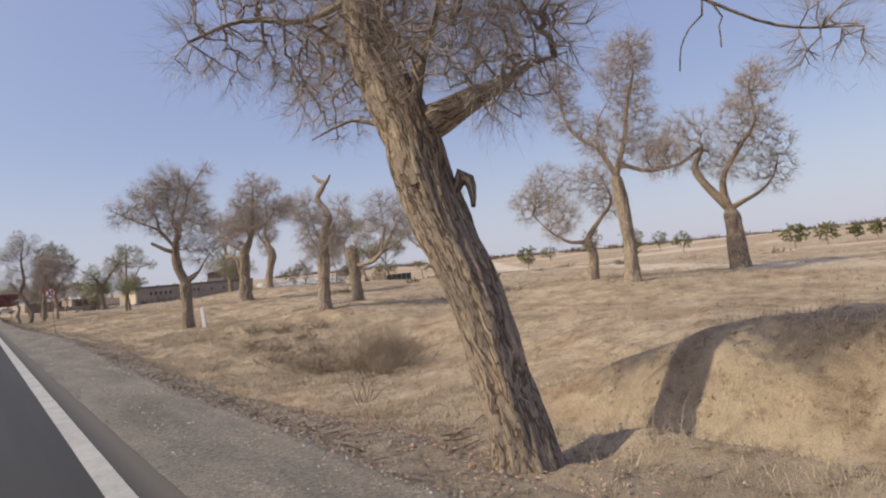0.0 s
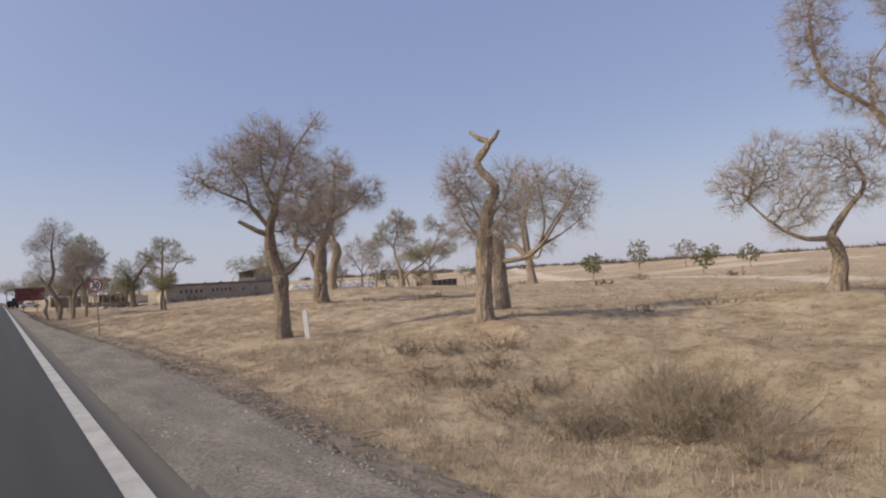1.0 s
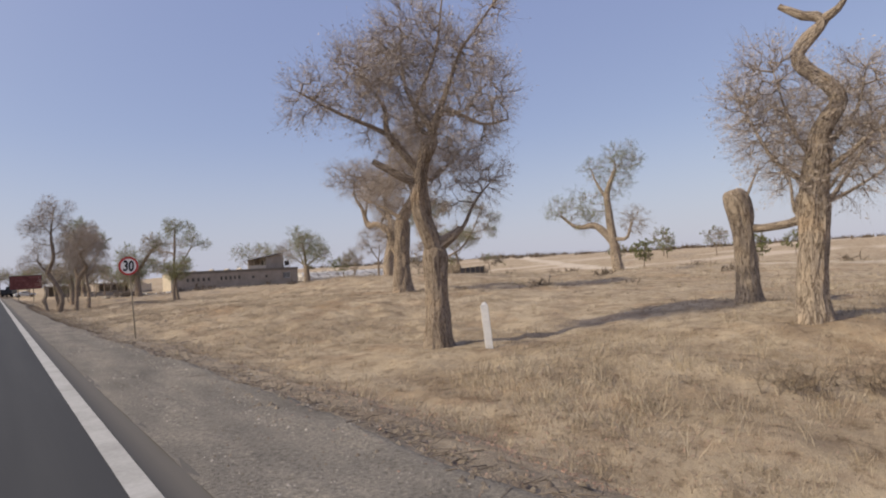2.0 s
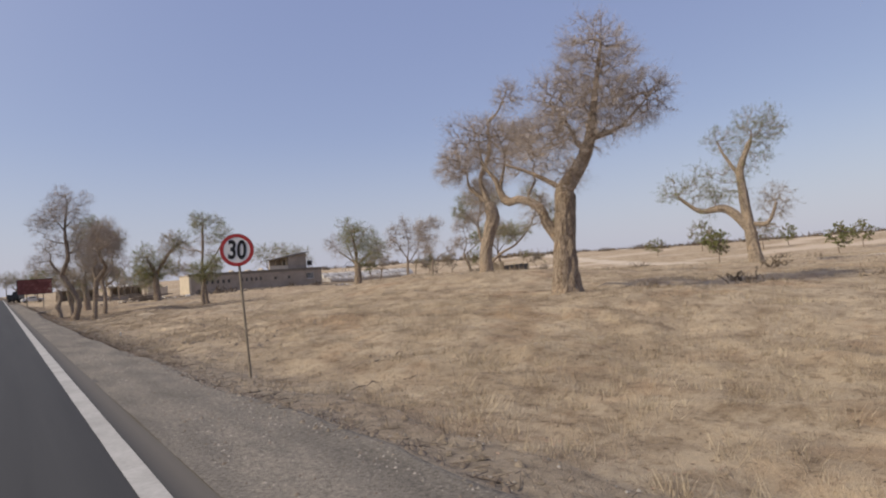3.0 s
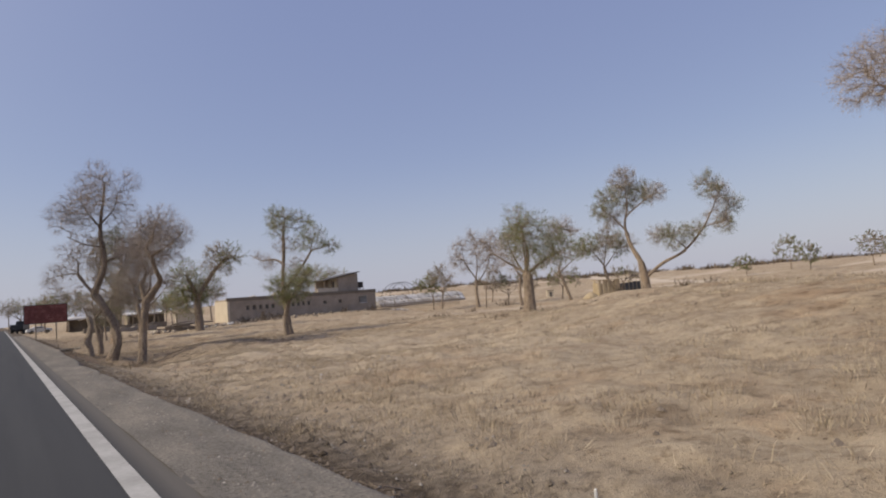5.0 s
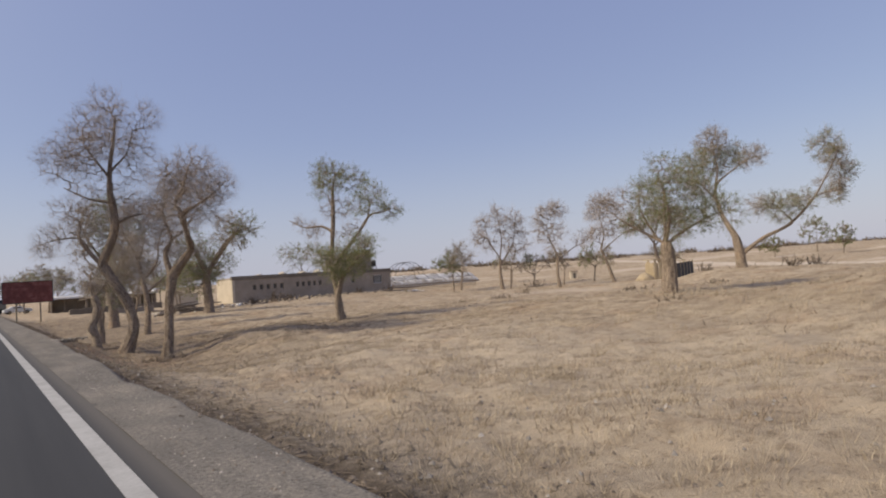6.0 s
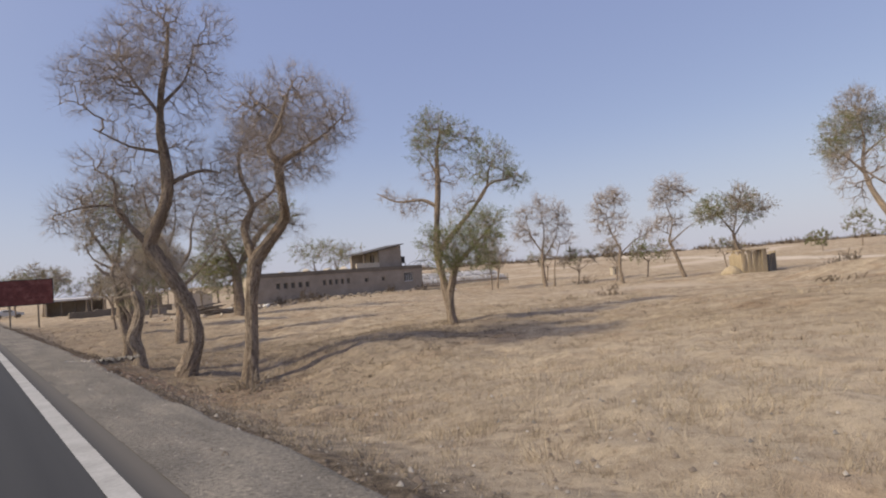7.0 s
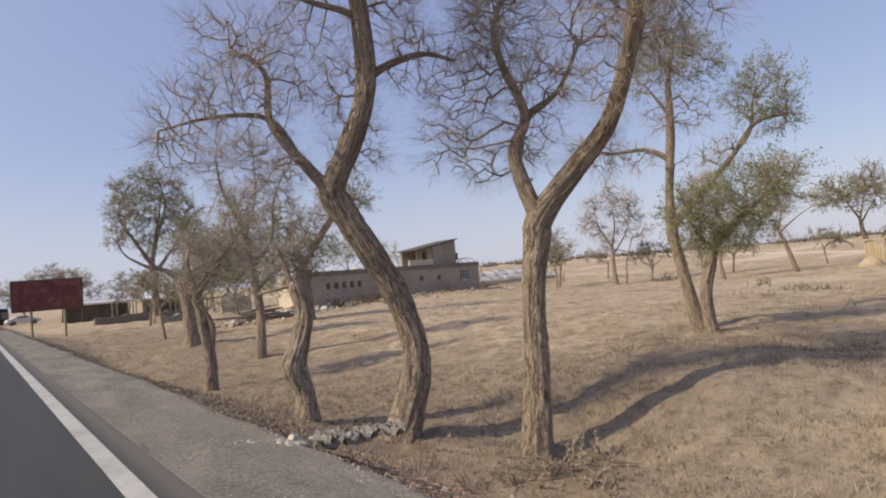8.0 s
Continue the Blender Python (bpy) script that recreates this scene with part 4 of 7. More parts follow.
poplar((37.34, 46.45, -71.43, 2, 8500),
    [[(.18, -.13, .46), (-.07, 1.89, .34), (-.3, 4.44, .28), (-.35, 6.03, .22), (.37, 7.8, .12)],
     [(-.09, 2.2, .28), (-1.3, 3.62, .26), (-2.83, 3.65, .16), (-4.06, 4.64, .13)],
     [(-.07, 2.52, .19), (.95, 2.56, .15), (1.5, 3.72, .12)],
     [(-.35, 5.4, .16), (-1.28, 7.16, .1), (-1.62, 8.04, .06)]],
    [(-4.37, 5.19, .81), (-2.68, 5.44, .98), (-1.32, 5.07, 1.02), (.02, 6.76, 1.13), (-1.35, 7.98, .83), (.69, 8.52, 1.24), (1.45, 8.5, .77), (1.31, 3.9, .98), (-2.37, 4.08, .81)],
    "olive-leaved poplar with low spreading arms", PALE_BARK, twig_len=0.42, thick=0.0042)
poplar((25.3, 75.0, -66, 2, 9500),
    [[(0, -.1, .4), (.06, 1.2, .3), (.02, 2.4, .29)],
     [(0, 2.3, .2), (.3, 3.6, .14), (.1, 5.2, .07)],
     [(0, 2.3, .16), (-.9, 2.9, .12), (-1.9, 3.6, .08), (-2.7, 4.4, .04)],
     [(.1, 2.3, .18), (1.3, 3.1, .12), (2.5, 3.6, .06)],
     [(-.1, 2.4, .13), (-1, 4, .08), (-1, 5.2, .04)]],
    [(.2, 4.4, 1.05), (-.7, 4.8, .8), (1.1, 4.6, .95), (.4, 5.4, .7), (1.9, 3.9, .85), (2.6, 3.5, .65), (-1.7, 4.4, .7), (-2.7, 4.1, .65), (-2.6, 3.2, .55), (-1.3, 3.4, .55), (.4, 3.4, .8), (1.2, 3.3, .7)],
    "bushy olive green poplar on a short thick trunk", BARK, twig_len=0.42, thick=0.0042, slim=0.58, leafy=(0, 1, 2, 3, 4, 5, 10, 11))
poplar((46.5, 81.4, -50.89, 5, 11500),
    [[(.1, -.18, .42), (0, 1.3, .36), (-.2, 2.6, .3)],
     [(-.2, 2.5, .26), (-.9, 4.2, .2), (-1.2, 6, .15), (-.8, 8, .1), (-.9, 9.6, .05)],
     [(.1, 1, .24), (1.6, 2.2, .19), (3.4, 3.1, .16), (5, 4.8, .12), (6, 6.6, .08), (6.6, 8, .04)],
     [(-1.1, 5.4, .13), (-2.2, 6.8, .08), (-3, 7.6, .04)],
     [(-1, 6.8, .11), (.5, 8, .07), (1.6, 8.6, .03)],
     [(3.6, 3.3, .1), (2.6, 4.4, .06)],
     [(5.2, 5, .08), (6.8, 5.4, .05), (7.6, 5.6, .03)]],
    [(-.9, 10.3, 1.05), (-2.5, 8.7, .95), (.6, 9, .95), (1.7, 8.6, .75), (-3.2, 7.5, .7), (-.9, 8.5, 1), (-2.2, 6.9, .7), (5.4, 8.5, .85), (6.8, 7.7, .85), (7.9, 7, .7), (6.3, 5.8, .75), (4.4, 4.8, .8), (2.6, 4.4, .95), (7.4, 5.3, .6), (1.3, 4.7, .7)],
    "wide sparse poplar with patches of green", BARK, twig_len=0.5, thick=0.0062, slim=0.85)
poplar((16.75, 90.75, -61.74, 2, 8000),
    [[(.02, -.05, .2), (-.27, 1.55, .165), (-.48, 2.88, .16), (-.43, 4.19, .13), (-.24, 5.99, .13), (-.16, 7.47, .08), (.06, 8.43, .05)],
     [(-.43, 3.04, .13), (.54, 4.06, .11), (1.34, 4.9, .09), (2.06, 5.81, .08), (2.87, 5.95, .05)],
     [(-.34, 5.01, .1), (-1.02, 5.45, .08), (-2.2, 5.5, .06), (-3.2, 6, .03)],
     [(-.21, 6.31, .07), (-.68, 7.25, .05)],
     [(1.9, 5.6, .06), (2.1, 6.6, .04), (2.6, 7.3, .02)]],
    [(-.1, 8.3, .85), (.6, 8.2, .7), (-.7, 7.7, .6), (2.35, 6.7, .75), (2.9, 6.2, .5), (1.7, 6.3, .45), (-2, 5.4, .5), (-3, 5.9, .4), (-1.2, 5.1, .4), (.3, 6.4, .65), (.6, 5, .5), (-.5, 6.4, .5), (1.3, 5.3, .45)],
    "tall poplar with green leafy tops and bare lower limbs", BARK, twig_len=0.4, thick=0.0045, leafy=(0, 1, 2, 3, 4, 5))
poplar((16.25, 90.0, -63.63, 2, 4600),
    [[(-.09, 0, .19), (-.17, 1.03, .165), (.05, 1.96, .16), (.36, 2.87, .14)],
     [(.21, 2.42, .11), (1.12, 3.25, .08), (1.86, 3.92, .05)],
     [(.12, 2.27, .09), (-.38, 3.12, .06)]],
    [(.3, 3.43, .75), (1.11, 3.8, .74), (1.94, 4.06, .51), (-.43, 3.37, .54), (1.72, 3.17, .45), (-.06, 2.68, .47), (.82, 2.98, .53)],
    "bushy green poplar trunk leaning beside a taller one", BARK, twig_len=0.46, thick=0.0052)
poplar((6.55, 88, -29.05, 0, 17500),
    [[(-.04, -.07, .27), (.09, 1.07, .195), (.18, 2.58, .175), (.35, 3.59, .22)],
     [(.35, 3.59, .2, 0), (.85, 4.2, .17, -.15), (1.3, 4.75, .16, -.45), (1.33, 5.25, .14, -1.1), (1.33, 6.1, .14, -1.8)],
     [(1.33, 6.05, .12, -1.8), (1.1, 6.55, .09, -1.9), (1.45, 7.3, .07, -1.9), (1.75, 8.1, .04, -2)],
     [(1.33, 6.05, .11, -1.8), (1.9, 6.4, .08, -1.9), (2.6, 6.8, .05, -2.1), (3.2, 7.3, .03, -2.3)],
     [(.28, 3.72, .15), (.07, 4.63, .12), (.34, 5.27, .1), (.07, 6.06, .09), (-.01, 6.71, .08), (.27, 7.49, .05)],
     [(.34, 5.2, .08), (.91, 5.63, .05), (1.36, 6.41, .04)],
     [(1.5, 7.2, .05, -1.9), (.9, 7.8, .03, -1.7)]],
    [(0.83, 7.76, 0.75, -0.7), (1.72, 8.06, 0.85, -1.5), (2.58, 7.31, 0.78, -2.3), (1.3, 6.93, 0.84, -1.1), (0.52, 7.81, 0.68), (2.07, 6.46, 0.69, -0.7), (0.06, 6.64, 0.59), (0.75, 6.26, 0.64, -2.3), (-0.1, 5.8, 0.46), (1.87, 6.22, 0.65, -1.9), (-0.21, 6.98, 0.46), (1.55, 4.68, 0.37), (2.18, 7.15, 0.66, -2.3), (0.35, 5.01, 0.46), (0.28, 7.62, 0.58), (1.39, 7.39, 0.65, -0.7), (2.89, 7.14, 0.53, -1.5), (0.94, 6.02, 0.52), (-0.7, 5.6, 0.5), (-0.9, 4.9, 0.45), (-0.3, 4.7, 0.45), (-0.6, 6.4, 0.45), (0.4, 5.6, 0.45), (0.45, 4.5, 0.3), (1.0, 5.2, 0.4)],
    "roadside poplar whose trunk forks into two crooked limbs", BARK, twig_len=0.36, thick=0.0027, knots=6, sway=0.15, fine=48)
poplar((5.2, 89.7, -21.06, 0, 17500),
    [[(-.04, .03, .31), (.37, 1, .22), (.25, 1.93, .21), (-.1, 2.75, .21), (-.49, 3.43, .21), (-.76, 3.97, .22)],
     [(-.76, 3.97, .19), (-.48, 4.61, .17), (-.16, 5.53, .16), (-.18, 6.61, .15), (-.25, 7.41, .12), (-.13, 8.5, .11), (.05, 9.34, .08), (.18, 10.45, .05)],
     [(-.86, 4.04, .12), (-1.38, 4.71, .1), (-1.64, 5.17, .09), (-1.66, 5.94, .06), (-2.16, 6.33, .04)],
     [(-.15, 5.67, .08), (.75, 6.14, .07), (1.4, 6.07, .04)],
     [(-.22, 6.61, .07), (-1.08, 6.86, .05), (-1.99, 7.36, .03)],
     [(-1.64, 5.17, .05), (-2.44, 5.18, .04), (-3.22, 4.95, .02)],
     [(-.19, 7.96, .07), (.53, 8.82, .04), (.85, 9.82, .03)],
     [(-.2, 7.69, .07), (-.86, 8.73, .05), (-1.29, 9.5, .03)]],
    [(-1.07, 10.31, .89), (-.11, 10.93, .78), (1.25, 10.49, .66), (-1.42, 8.91, .88), (.01, 9.41, .91), (.98, 9.24, .62), (-1.9, 8.15, .7), (-2.77, 5.19, .56), (-1.98, 5.43, .63), (-2.03, 6.58, .63), (-1.12, 6.2, .67), (-1.23, 8.44, .72), (.16, 9.07, .74), (.75, 8.14, .61), (.74, 6.07, .57), (-.93, 7.39, .72), (-.35, 4.74, .47), (.28, 6.88, .67), (-1.69, 4.27, .36), (-3.02, 4.7, .44), (-.54, 5.67, .52)],
    "tall bent roadside poplar with an S-shaped trunk", BARK, twig_len=0.36, thick=0.0027, knots=6, sway=0.15, fine=48)
poplar((4.3, 91.05, -24.9, 0, 260),
    [[(-.03, -.03, .23), (-.02, .44, .17), (-.17, .93, .21), (-.04, 1.34, .17), (.06, 1.85, .17), (-.07, 2.37, .17)],
     [(-.12, 2.3, .05), (-.27, 2.79, .04), (-.42, 3, .02)],
     [(-.05, 2.35, .04), (.03, 2.72, .03)],
     [(-.26, 2.27, .04), (-.68, 2.19, .03)],
     [(-.11, 1.11, .11), (-.29, 1.18, .11)]],
    [(-.32, 2.8, .19), (-.05, 2.73, .17)],
    "dead lopped poplar trunk with a few twigs", PALE_BARK)
poplar((6.03, 102.1, -16.57, 3, 3600),
    [[(0, -.11, .24), (.07, 1.06, .19), (-.1, 2.21, .17), (-.21, 3.25, .13)],
     [(-.22, 3.16, .13), (.4, 4.06, .1), (1.19, 5.18, .06)],
     [(-.22, 3.16, .11), (-.46, 4.31, .08), (-.24, 5.05, .04)],
     [(.1, 1.43, .15), (.19, 2.18, .11), (-.2, 2.97, .08)]],
    [(.5, 4.25, .76), (1.19, 5.18, .78), (.8, 3.26, .69), (-.14, 3.81, .64), (1.64, 6.34, .71), (-.44, 4.68, .56), (1.88, 4.35, .67)],
    "small olive roadside poplar with a thin twisted trunk", BARK, twig_len=0.46, thick=0.0052)
poplar((12.2, 136.5, -13.94, 3, 11500),
    [[(0, 0, .36), (.05, 2.4, .3), (-.1, 5, .28)],
     [(-.1, 5, .2), (.5, 7.4, .14), (1.2, 9.6, .08), (1, 11.6, .05)],
     [(-.1, 5, .22), (-1.4, 7.2, .14), (-2.4, 9.2, .08), (-2, 11, .05)],
     [(0, 4.6, .2), (1.7, 6.4, .13), (3, 8.4, .08)],
     [(-.1, 4.6, .16), (-1.9, 5.7, .1), (-2.6, 7, .06)]],
    [(0, 12, 1.15), (1.6, 11.3, 1.2), (-1.8, 11.2, 1.2), (-2.4, 9.8, .95), (2.7, 9.6, 1.2), (.2, 9.7, 1.35), (-1.6, 8.3, 1.2), (1.6, 7.9, 1.1), (-2.5, 7.4, .8), (3.1, 7.7, .9), (-.2, 6.7, .9), (2.2, 6.4, .7)],
    "tall brown-green poplar by the dirt yard", BARK, twig_len=0.5, thick=0.009)
poplar((8.6, 113.2, -15.3, 3, 4200),
    [[(0, 0, .42), (-.05, 1.8, .34), (-.3, 3.5, .32)],
     [(-.3, 3.3, .17), (-.9, 3.8, .14), (-1.5, 4.1, .12), (-1.95, 4.65, .08)],
     [(-.25, 3.4, .16), (.6, 4, .1), (1.6, 4.3, .06), (2.6, 4.9, .03)],
     [(-.3, 3.5, .13), (.1, 4.8, .08), (.5, 6, .04)]],
    [(.5, 4.4, .7), (1.4, 4.5, .75), (2.4, 4.7, .75), (3.2, 4.6, .6), (1.9, 5.4, .6), (.4, 5.8, .6), (1, 3.8, .5)],
    "lopped thick poplar stump with a bare arm and brown regrowth", BARK, twig_len=0.5, thick=0.006)
poplar((9.7, 107, -19, 0, 5200),
    [[(0, 0, .24), (.1, 2, .19), (-.15, 4, .17)],
     [(-.15, 4, .14), (-.4, 5.6, .11), (-1.1, 7.2, .07), (-1.3, 8.6, .04)],
     [(-.1, 3.9, .14), (.8, 5.2, .1), (1, 6.8, .07), (1.6, 8.4, .04)],
     [(.1, 3, .1), (1.3, 4.1, .07), (2.3, 5.3, .04)],
     [(-.3, 5.2, .08), (.2, 7, .05), (.2, 9, .03)]],
    [(-1.2, 8.3, .9), (-.3, 9.2, .9), (.8, 8.6, .95), (1.7, 8.2, .8), (-1.3, 6.8, .75), (.4, 7, .8), (1.5, 6.6, .8), (2.3, 5.6, .7), (-.7, 5.6, .6)],
    "bare grey poplar behind the roadside group", BARK, twig_len=0.5, thick=0.005)
poplar((17.5, 118.6, -13.84, 2, 8000),
    [[(.13, -.09, .47), (-.02, 3.84, .34)],
     [(-.04, 3.5, .2), (1.57, 6.1, .27), (2.96, 7.73, .14)],
     [(-.02, 3.84, .34), (-.96, 5.94, .2)]],
    [(-1.14, 6.09, 1.62), (-.93, 3.24, 1.48), (2.31, 7.64, 1.51), (.86, 4.79, 1.5), (-1.68, 4.31, 1.21), (3.64, 8.04, 1.11)],
    "dense dark green poplar before the mud building", BARK, twig_len=0.6, thick=0.009)


def far_poplar(x, y, high, wide, leaf, twigs, label, thick=0.016, dome=False):
    """A poplar out on the plain, with a trunk, three or four crooked limbs and a lumpy crown."""
    rng = np.random.default_rng(int(x * 37 + y * 101) % 9973)
    r = high * (0.013 if leaf == 2 else 0.017)
    fork = high * rng.uniform(0.3, 0.42)
    lean = rng.uniform(-0.12, 0.12) * high
    limbs = [[(0, 0, r * 1.3), (lean * 0.3, fork * 0.5, r), (lean * 0.5, fork, r)]]
    clumps = []
    for n in range(int(rng.integers(3, 6))):
        to = (n / 3.5 - 0.5) * wide * 0.85 + rng.normal() * 0.08 * wide
        up = high * rng.uniform(0.66, 0.95) * (1 - 0.3 * abs(to) / wide)
        bend = rng.normal() * 0.07 * wide
        limbs.append([(lean * 0.5, fork * rng.uniform(0.8, 1.0), r * 0.7), (to * 0.45 + bend, fork + (up - fork) * 0.35, r * 0.5), (to * 0.8 - bend, fork + (up - fork) * 0.7, r * 0.32), (to, up, r * 0.2)])
        clumps.append((to, up - 0.02 * high, wide * rng.uniform(0.14, 0.2)))
        clumps.append((to + rng.normal() * 0.1 * wide, up - 0.12 * high, wide * rng.uniform(0.12, 0.17)))
        if rng.uniform() < 0.6:
            clumps.append((to * 0.6, (up + fork) / 2, wide * rng.uniform(0.1, 0.15)))
    if dome:
        fork = high * 0.2
        limbs = [[(0, 0, r * 1.5), (lean * 0.2, fork * 0.5, r * 1.2), (lean * 0.3, fork, r)]]
        limbs += [[(lean * 0.3, fork, r * 0.7), (k * 0.1 * wide, high * 0.4, r * 0.5), (k * 0.22 * wide, high * 0.62, r * 0.25)] for k in (-1, 0.2, 1)]
        clumps = [(rng.normal() * 0.03 * wide, high * 0.55, wide * 0.26)]
        for n in range(9):
            turn = n * 0.7 + rng.uniform(-0.3, 0.3)
            clumps.append((math.cos(turn) * wide * 0.25, high * (0.58 + 0.22 * math.sin(turn)), wide * rng.uniform(0.11, 0.17), math.sin(turn * 2.3) * wide * 0.2))
    return poplar((x, y, -40, leaf, int(twigs * 0.8)), limbs, clumps, label, twig_len=(0.045 if dome else 0.09) * high, thick=thick, slim=0.75, group="poplars farther from the road")


# scattered poplars on the far plain: x, y, height, width, leaf, twigs
poplar((66, 128, -40, 6, 5200),
    [[(0, 0, .34), (-.2, 2.5, .26), (-.1, 5, .22)],
     [(-.1, 5, .16), (-1.8, 8, .1), (-2.2, 11, .05)],
     [(-.1, 5, .18), (.3, 8, .12), (-.1, 11, .07), (-.2, 12.6, .04)],
     [(0, 4, .18), (2, 7, .12), (2.8, 10.3, .06)],
     [(1.2, -.2, .2), (1.5, 3, .15), (2.4, 6, .1)],
     [(.2, 4.6, .12), (3.5, 3.6, .08)]],
    [(-2.4, 10.4, 1.25), (-3.3, 8.4, 1.1), (-.3, 12, 1.2), (.3, 9.9, 1.2), (2.7, 11.2, 1.35), (3.1, 9, 1.25), (-1.5, 7.3, 1), (1.3, 7.1, 1.1), (3.9, 6.8, .9)],
    "tall brownish poplar with several stems in dry grass", BARK, twig_len=0.9, thick=0.013, slim=0.75, group="poplars farther from the road")
poplar((59.6, 110.7, -40, 6, 3800),
    [[(0, 0, .24), (-.2, 2, .18), (0, 4.2, .17)],
     [(0, 4.2, .14), (-.7, 6, .1), (-1, 8.4, .07), (.3, 10.2, .04)],
     [(-.1, 3.4, .13), (1.8, 4.9, .1), (4.1, 6, .05)],
     [(-.5, 5.6, .09), (-1.7, 7.4, .05)]],
    [(-2, 9.3, 1), (-.7, 10.2, 1), (.7, 10.4, .95), (-1.7, 7.4, 1.05), (.1, 7.6, .9), (4.2, 6.4, .85), (2.8, 5.7, .6), (-.7, 5.6, .7)],
    "slender brownish poplar with a long side limb", BARK, twig_len=0.8, thick=0.012, slim=0.75, group="poplars farther from the road")
poplar((64.2, 105.5, -40, 6, 3600),
    [[(0, 0, .25), (-.8, 2.4, .19), (-1.5, 4.4, .17)],
     [(-1.5, 4.4, .14), (-.9, 6.5, .1), (-1.3, 8.6, .06), (-.8, 10.2, .04)],
     [(-1.3, 4.1, .12), (.6, 5.7, .09), (2, 6.5, .05)]],
    [(-1.4, 10.4, 1), (.1, 10.8, .95), (-.6, 9, .95), (1, 9.8, .75), (-2.3, 8.9, .75), (-2.1, 6.3, .9), (-.2, 6.4, .75), (2, 6.8, .7), (-1.3, 3.6, .75)],
    "leaning brownish poplar with a raised crown", BARK, twig_len=0.8, thick=0.012, slim=0.75, group="poplars farther from the road")
poplar((66, 99, -40, 5, 3800),
    [[(0, 0, .27), (-1.2, 2.5, .21), (-1.5, 4.3, .19)],
     [(-1.5, 4.3, .14), (-3.2, 6.5, .08)],
     [(-1.5, 4.3, .14), (-1, 7, .07)],
     [(-1.4, 4, .13), (.8, 6.6, .07)]],
    [(-4.4, 6.7, 1.1), (-3, 7.4, 1.2), (-1.2, 7.8, 1.2), (.6, 7.7, 1.1), (1.8, 7, .95), (-2, 6.1, .9), (.9, 6.1, .8)],
    "flat-crowned olive poplar beside the plank pen", BARK, twig_len=0.7, thick=0.012, slim=0.75, group="poplars farther from the road")
for x, y, h, w, leaf, tw in [(64, 136, 8.6, 5.6, 1, 2600), (69, 118, 5.5, 4.0, 1, 1500), (60, 133, 6.5, 4.5, 2, 1500), (71, 126, 6.0, 4.5, 1, 1700), (75, 117, 6.0, 4.6, 5, 1700), (80, 108, 5.0, 3.8, 1, 1500), (78, 138, 7.0, 5.0, 1, 1700)]:
    far_poplar(x, y, h, w, leaf, tw, "sparse brownish desert poplar standing in dry grass")
for x, y, h, w in [(145, 110, 9.0, 8.0), (128, 112, 5.0, 5.5), (132, 101, 6.5, 6.0), (139, 92, 8.0, 7.5), (152, 92, 6.0, 5.5), (80, 30, 3.6, 3.6), (100, 33, 3.6, 4.4),
                   (106, 31, 2.9, 2.8), (112, 30, 3.0, 2.6), (120, 30, 3.0, 2.6), (128, 31, 3.3, 2.8), (70, 66, 4.5, 3.6), (90, 60, 4.6, 4.5), (118, 66, 5.0, 5.0)]:
    far_poplar(x, y, h, w * 1.15, 2, 2000, "small round green poplar on the far plain", 0.017, True)
for x, y, h, w, leaf in [(58, 182, 11.0, 8.0, 2), (66, 188, 11.5, 8.0, 2), (33, 170, 8.0, 6.0, 3), (27, 170, 6.5, 5.0, 2), (16, 168, 5.0, 4.0, 0), (21, 162, 5.0, 3.6, 0), (20, 184, 7.0, 6.0, 2)]:
    far_poplar(x, y, h, w * 1.2, leaf, 2400, "dusty olive-brown poplar near the mud buildings", 0.016)

for x, y, h, w in [(12, 190, 8.0, 6.0), (7, 205, 8.0, 6.0), (9.4, 176, 8.0, 6.0), (3.5, 216, 9.0, 8.0), (6.8, 186, 6.0, 5.0)]:
    far_poplar(x, y, h, w * 1.1, 5, 3000, "rounded olive-brown poplar behind the roadside board", 0.014)
for x, y, h, w, leaf in [(13, 128, 5.0, 3.0, 3), (15, 133, 5.5, 3.2, 5), (17, 126, 4.5, 2.6, 3), (10.5, 131, 5.0, 3.0, 3), (19.5, 137, 6.0, 3.5, 2), (8.5, 118, 4.6, 2.8, 3)]:
    far_poplar(x, y, h, w, leaf, 900, "thin young poplar in the dirt yard", 0.010)


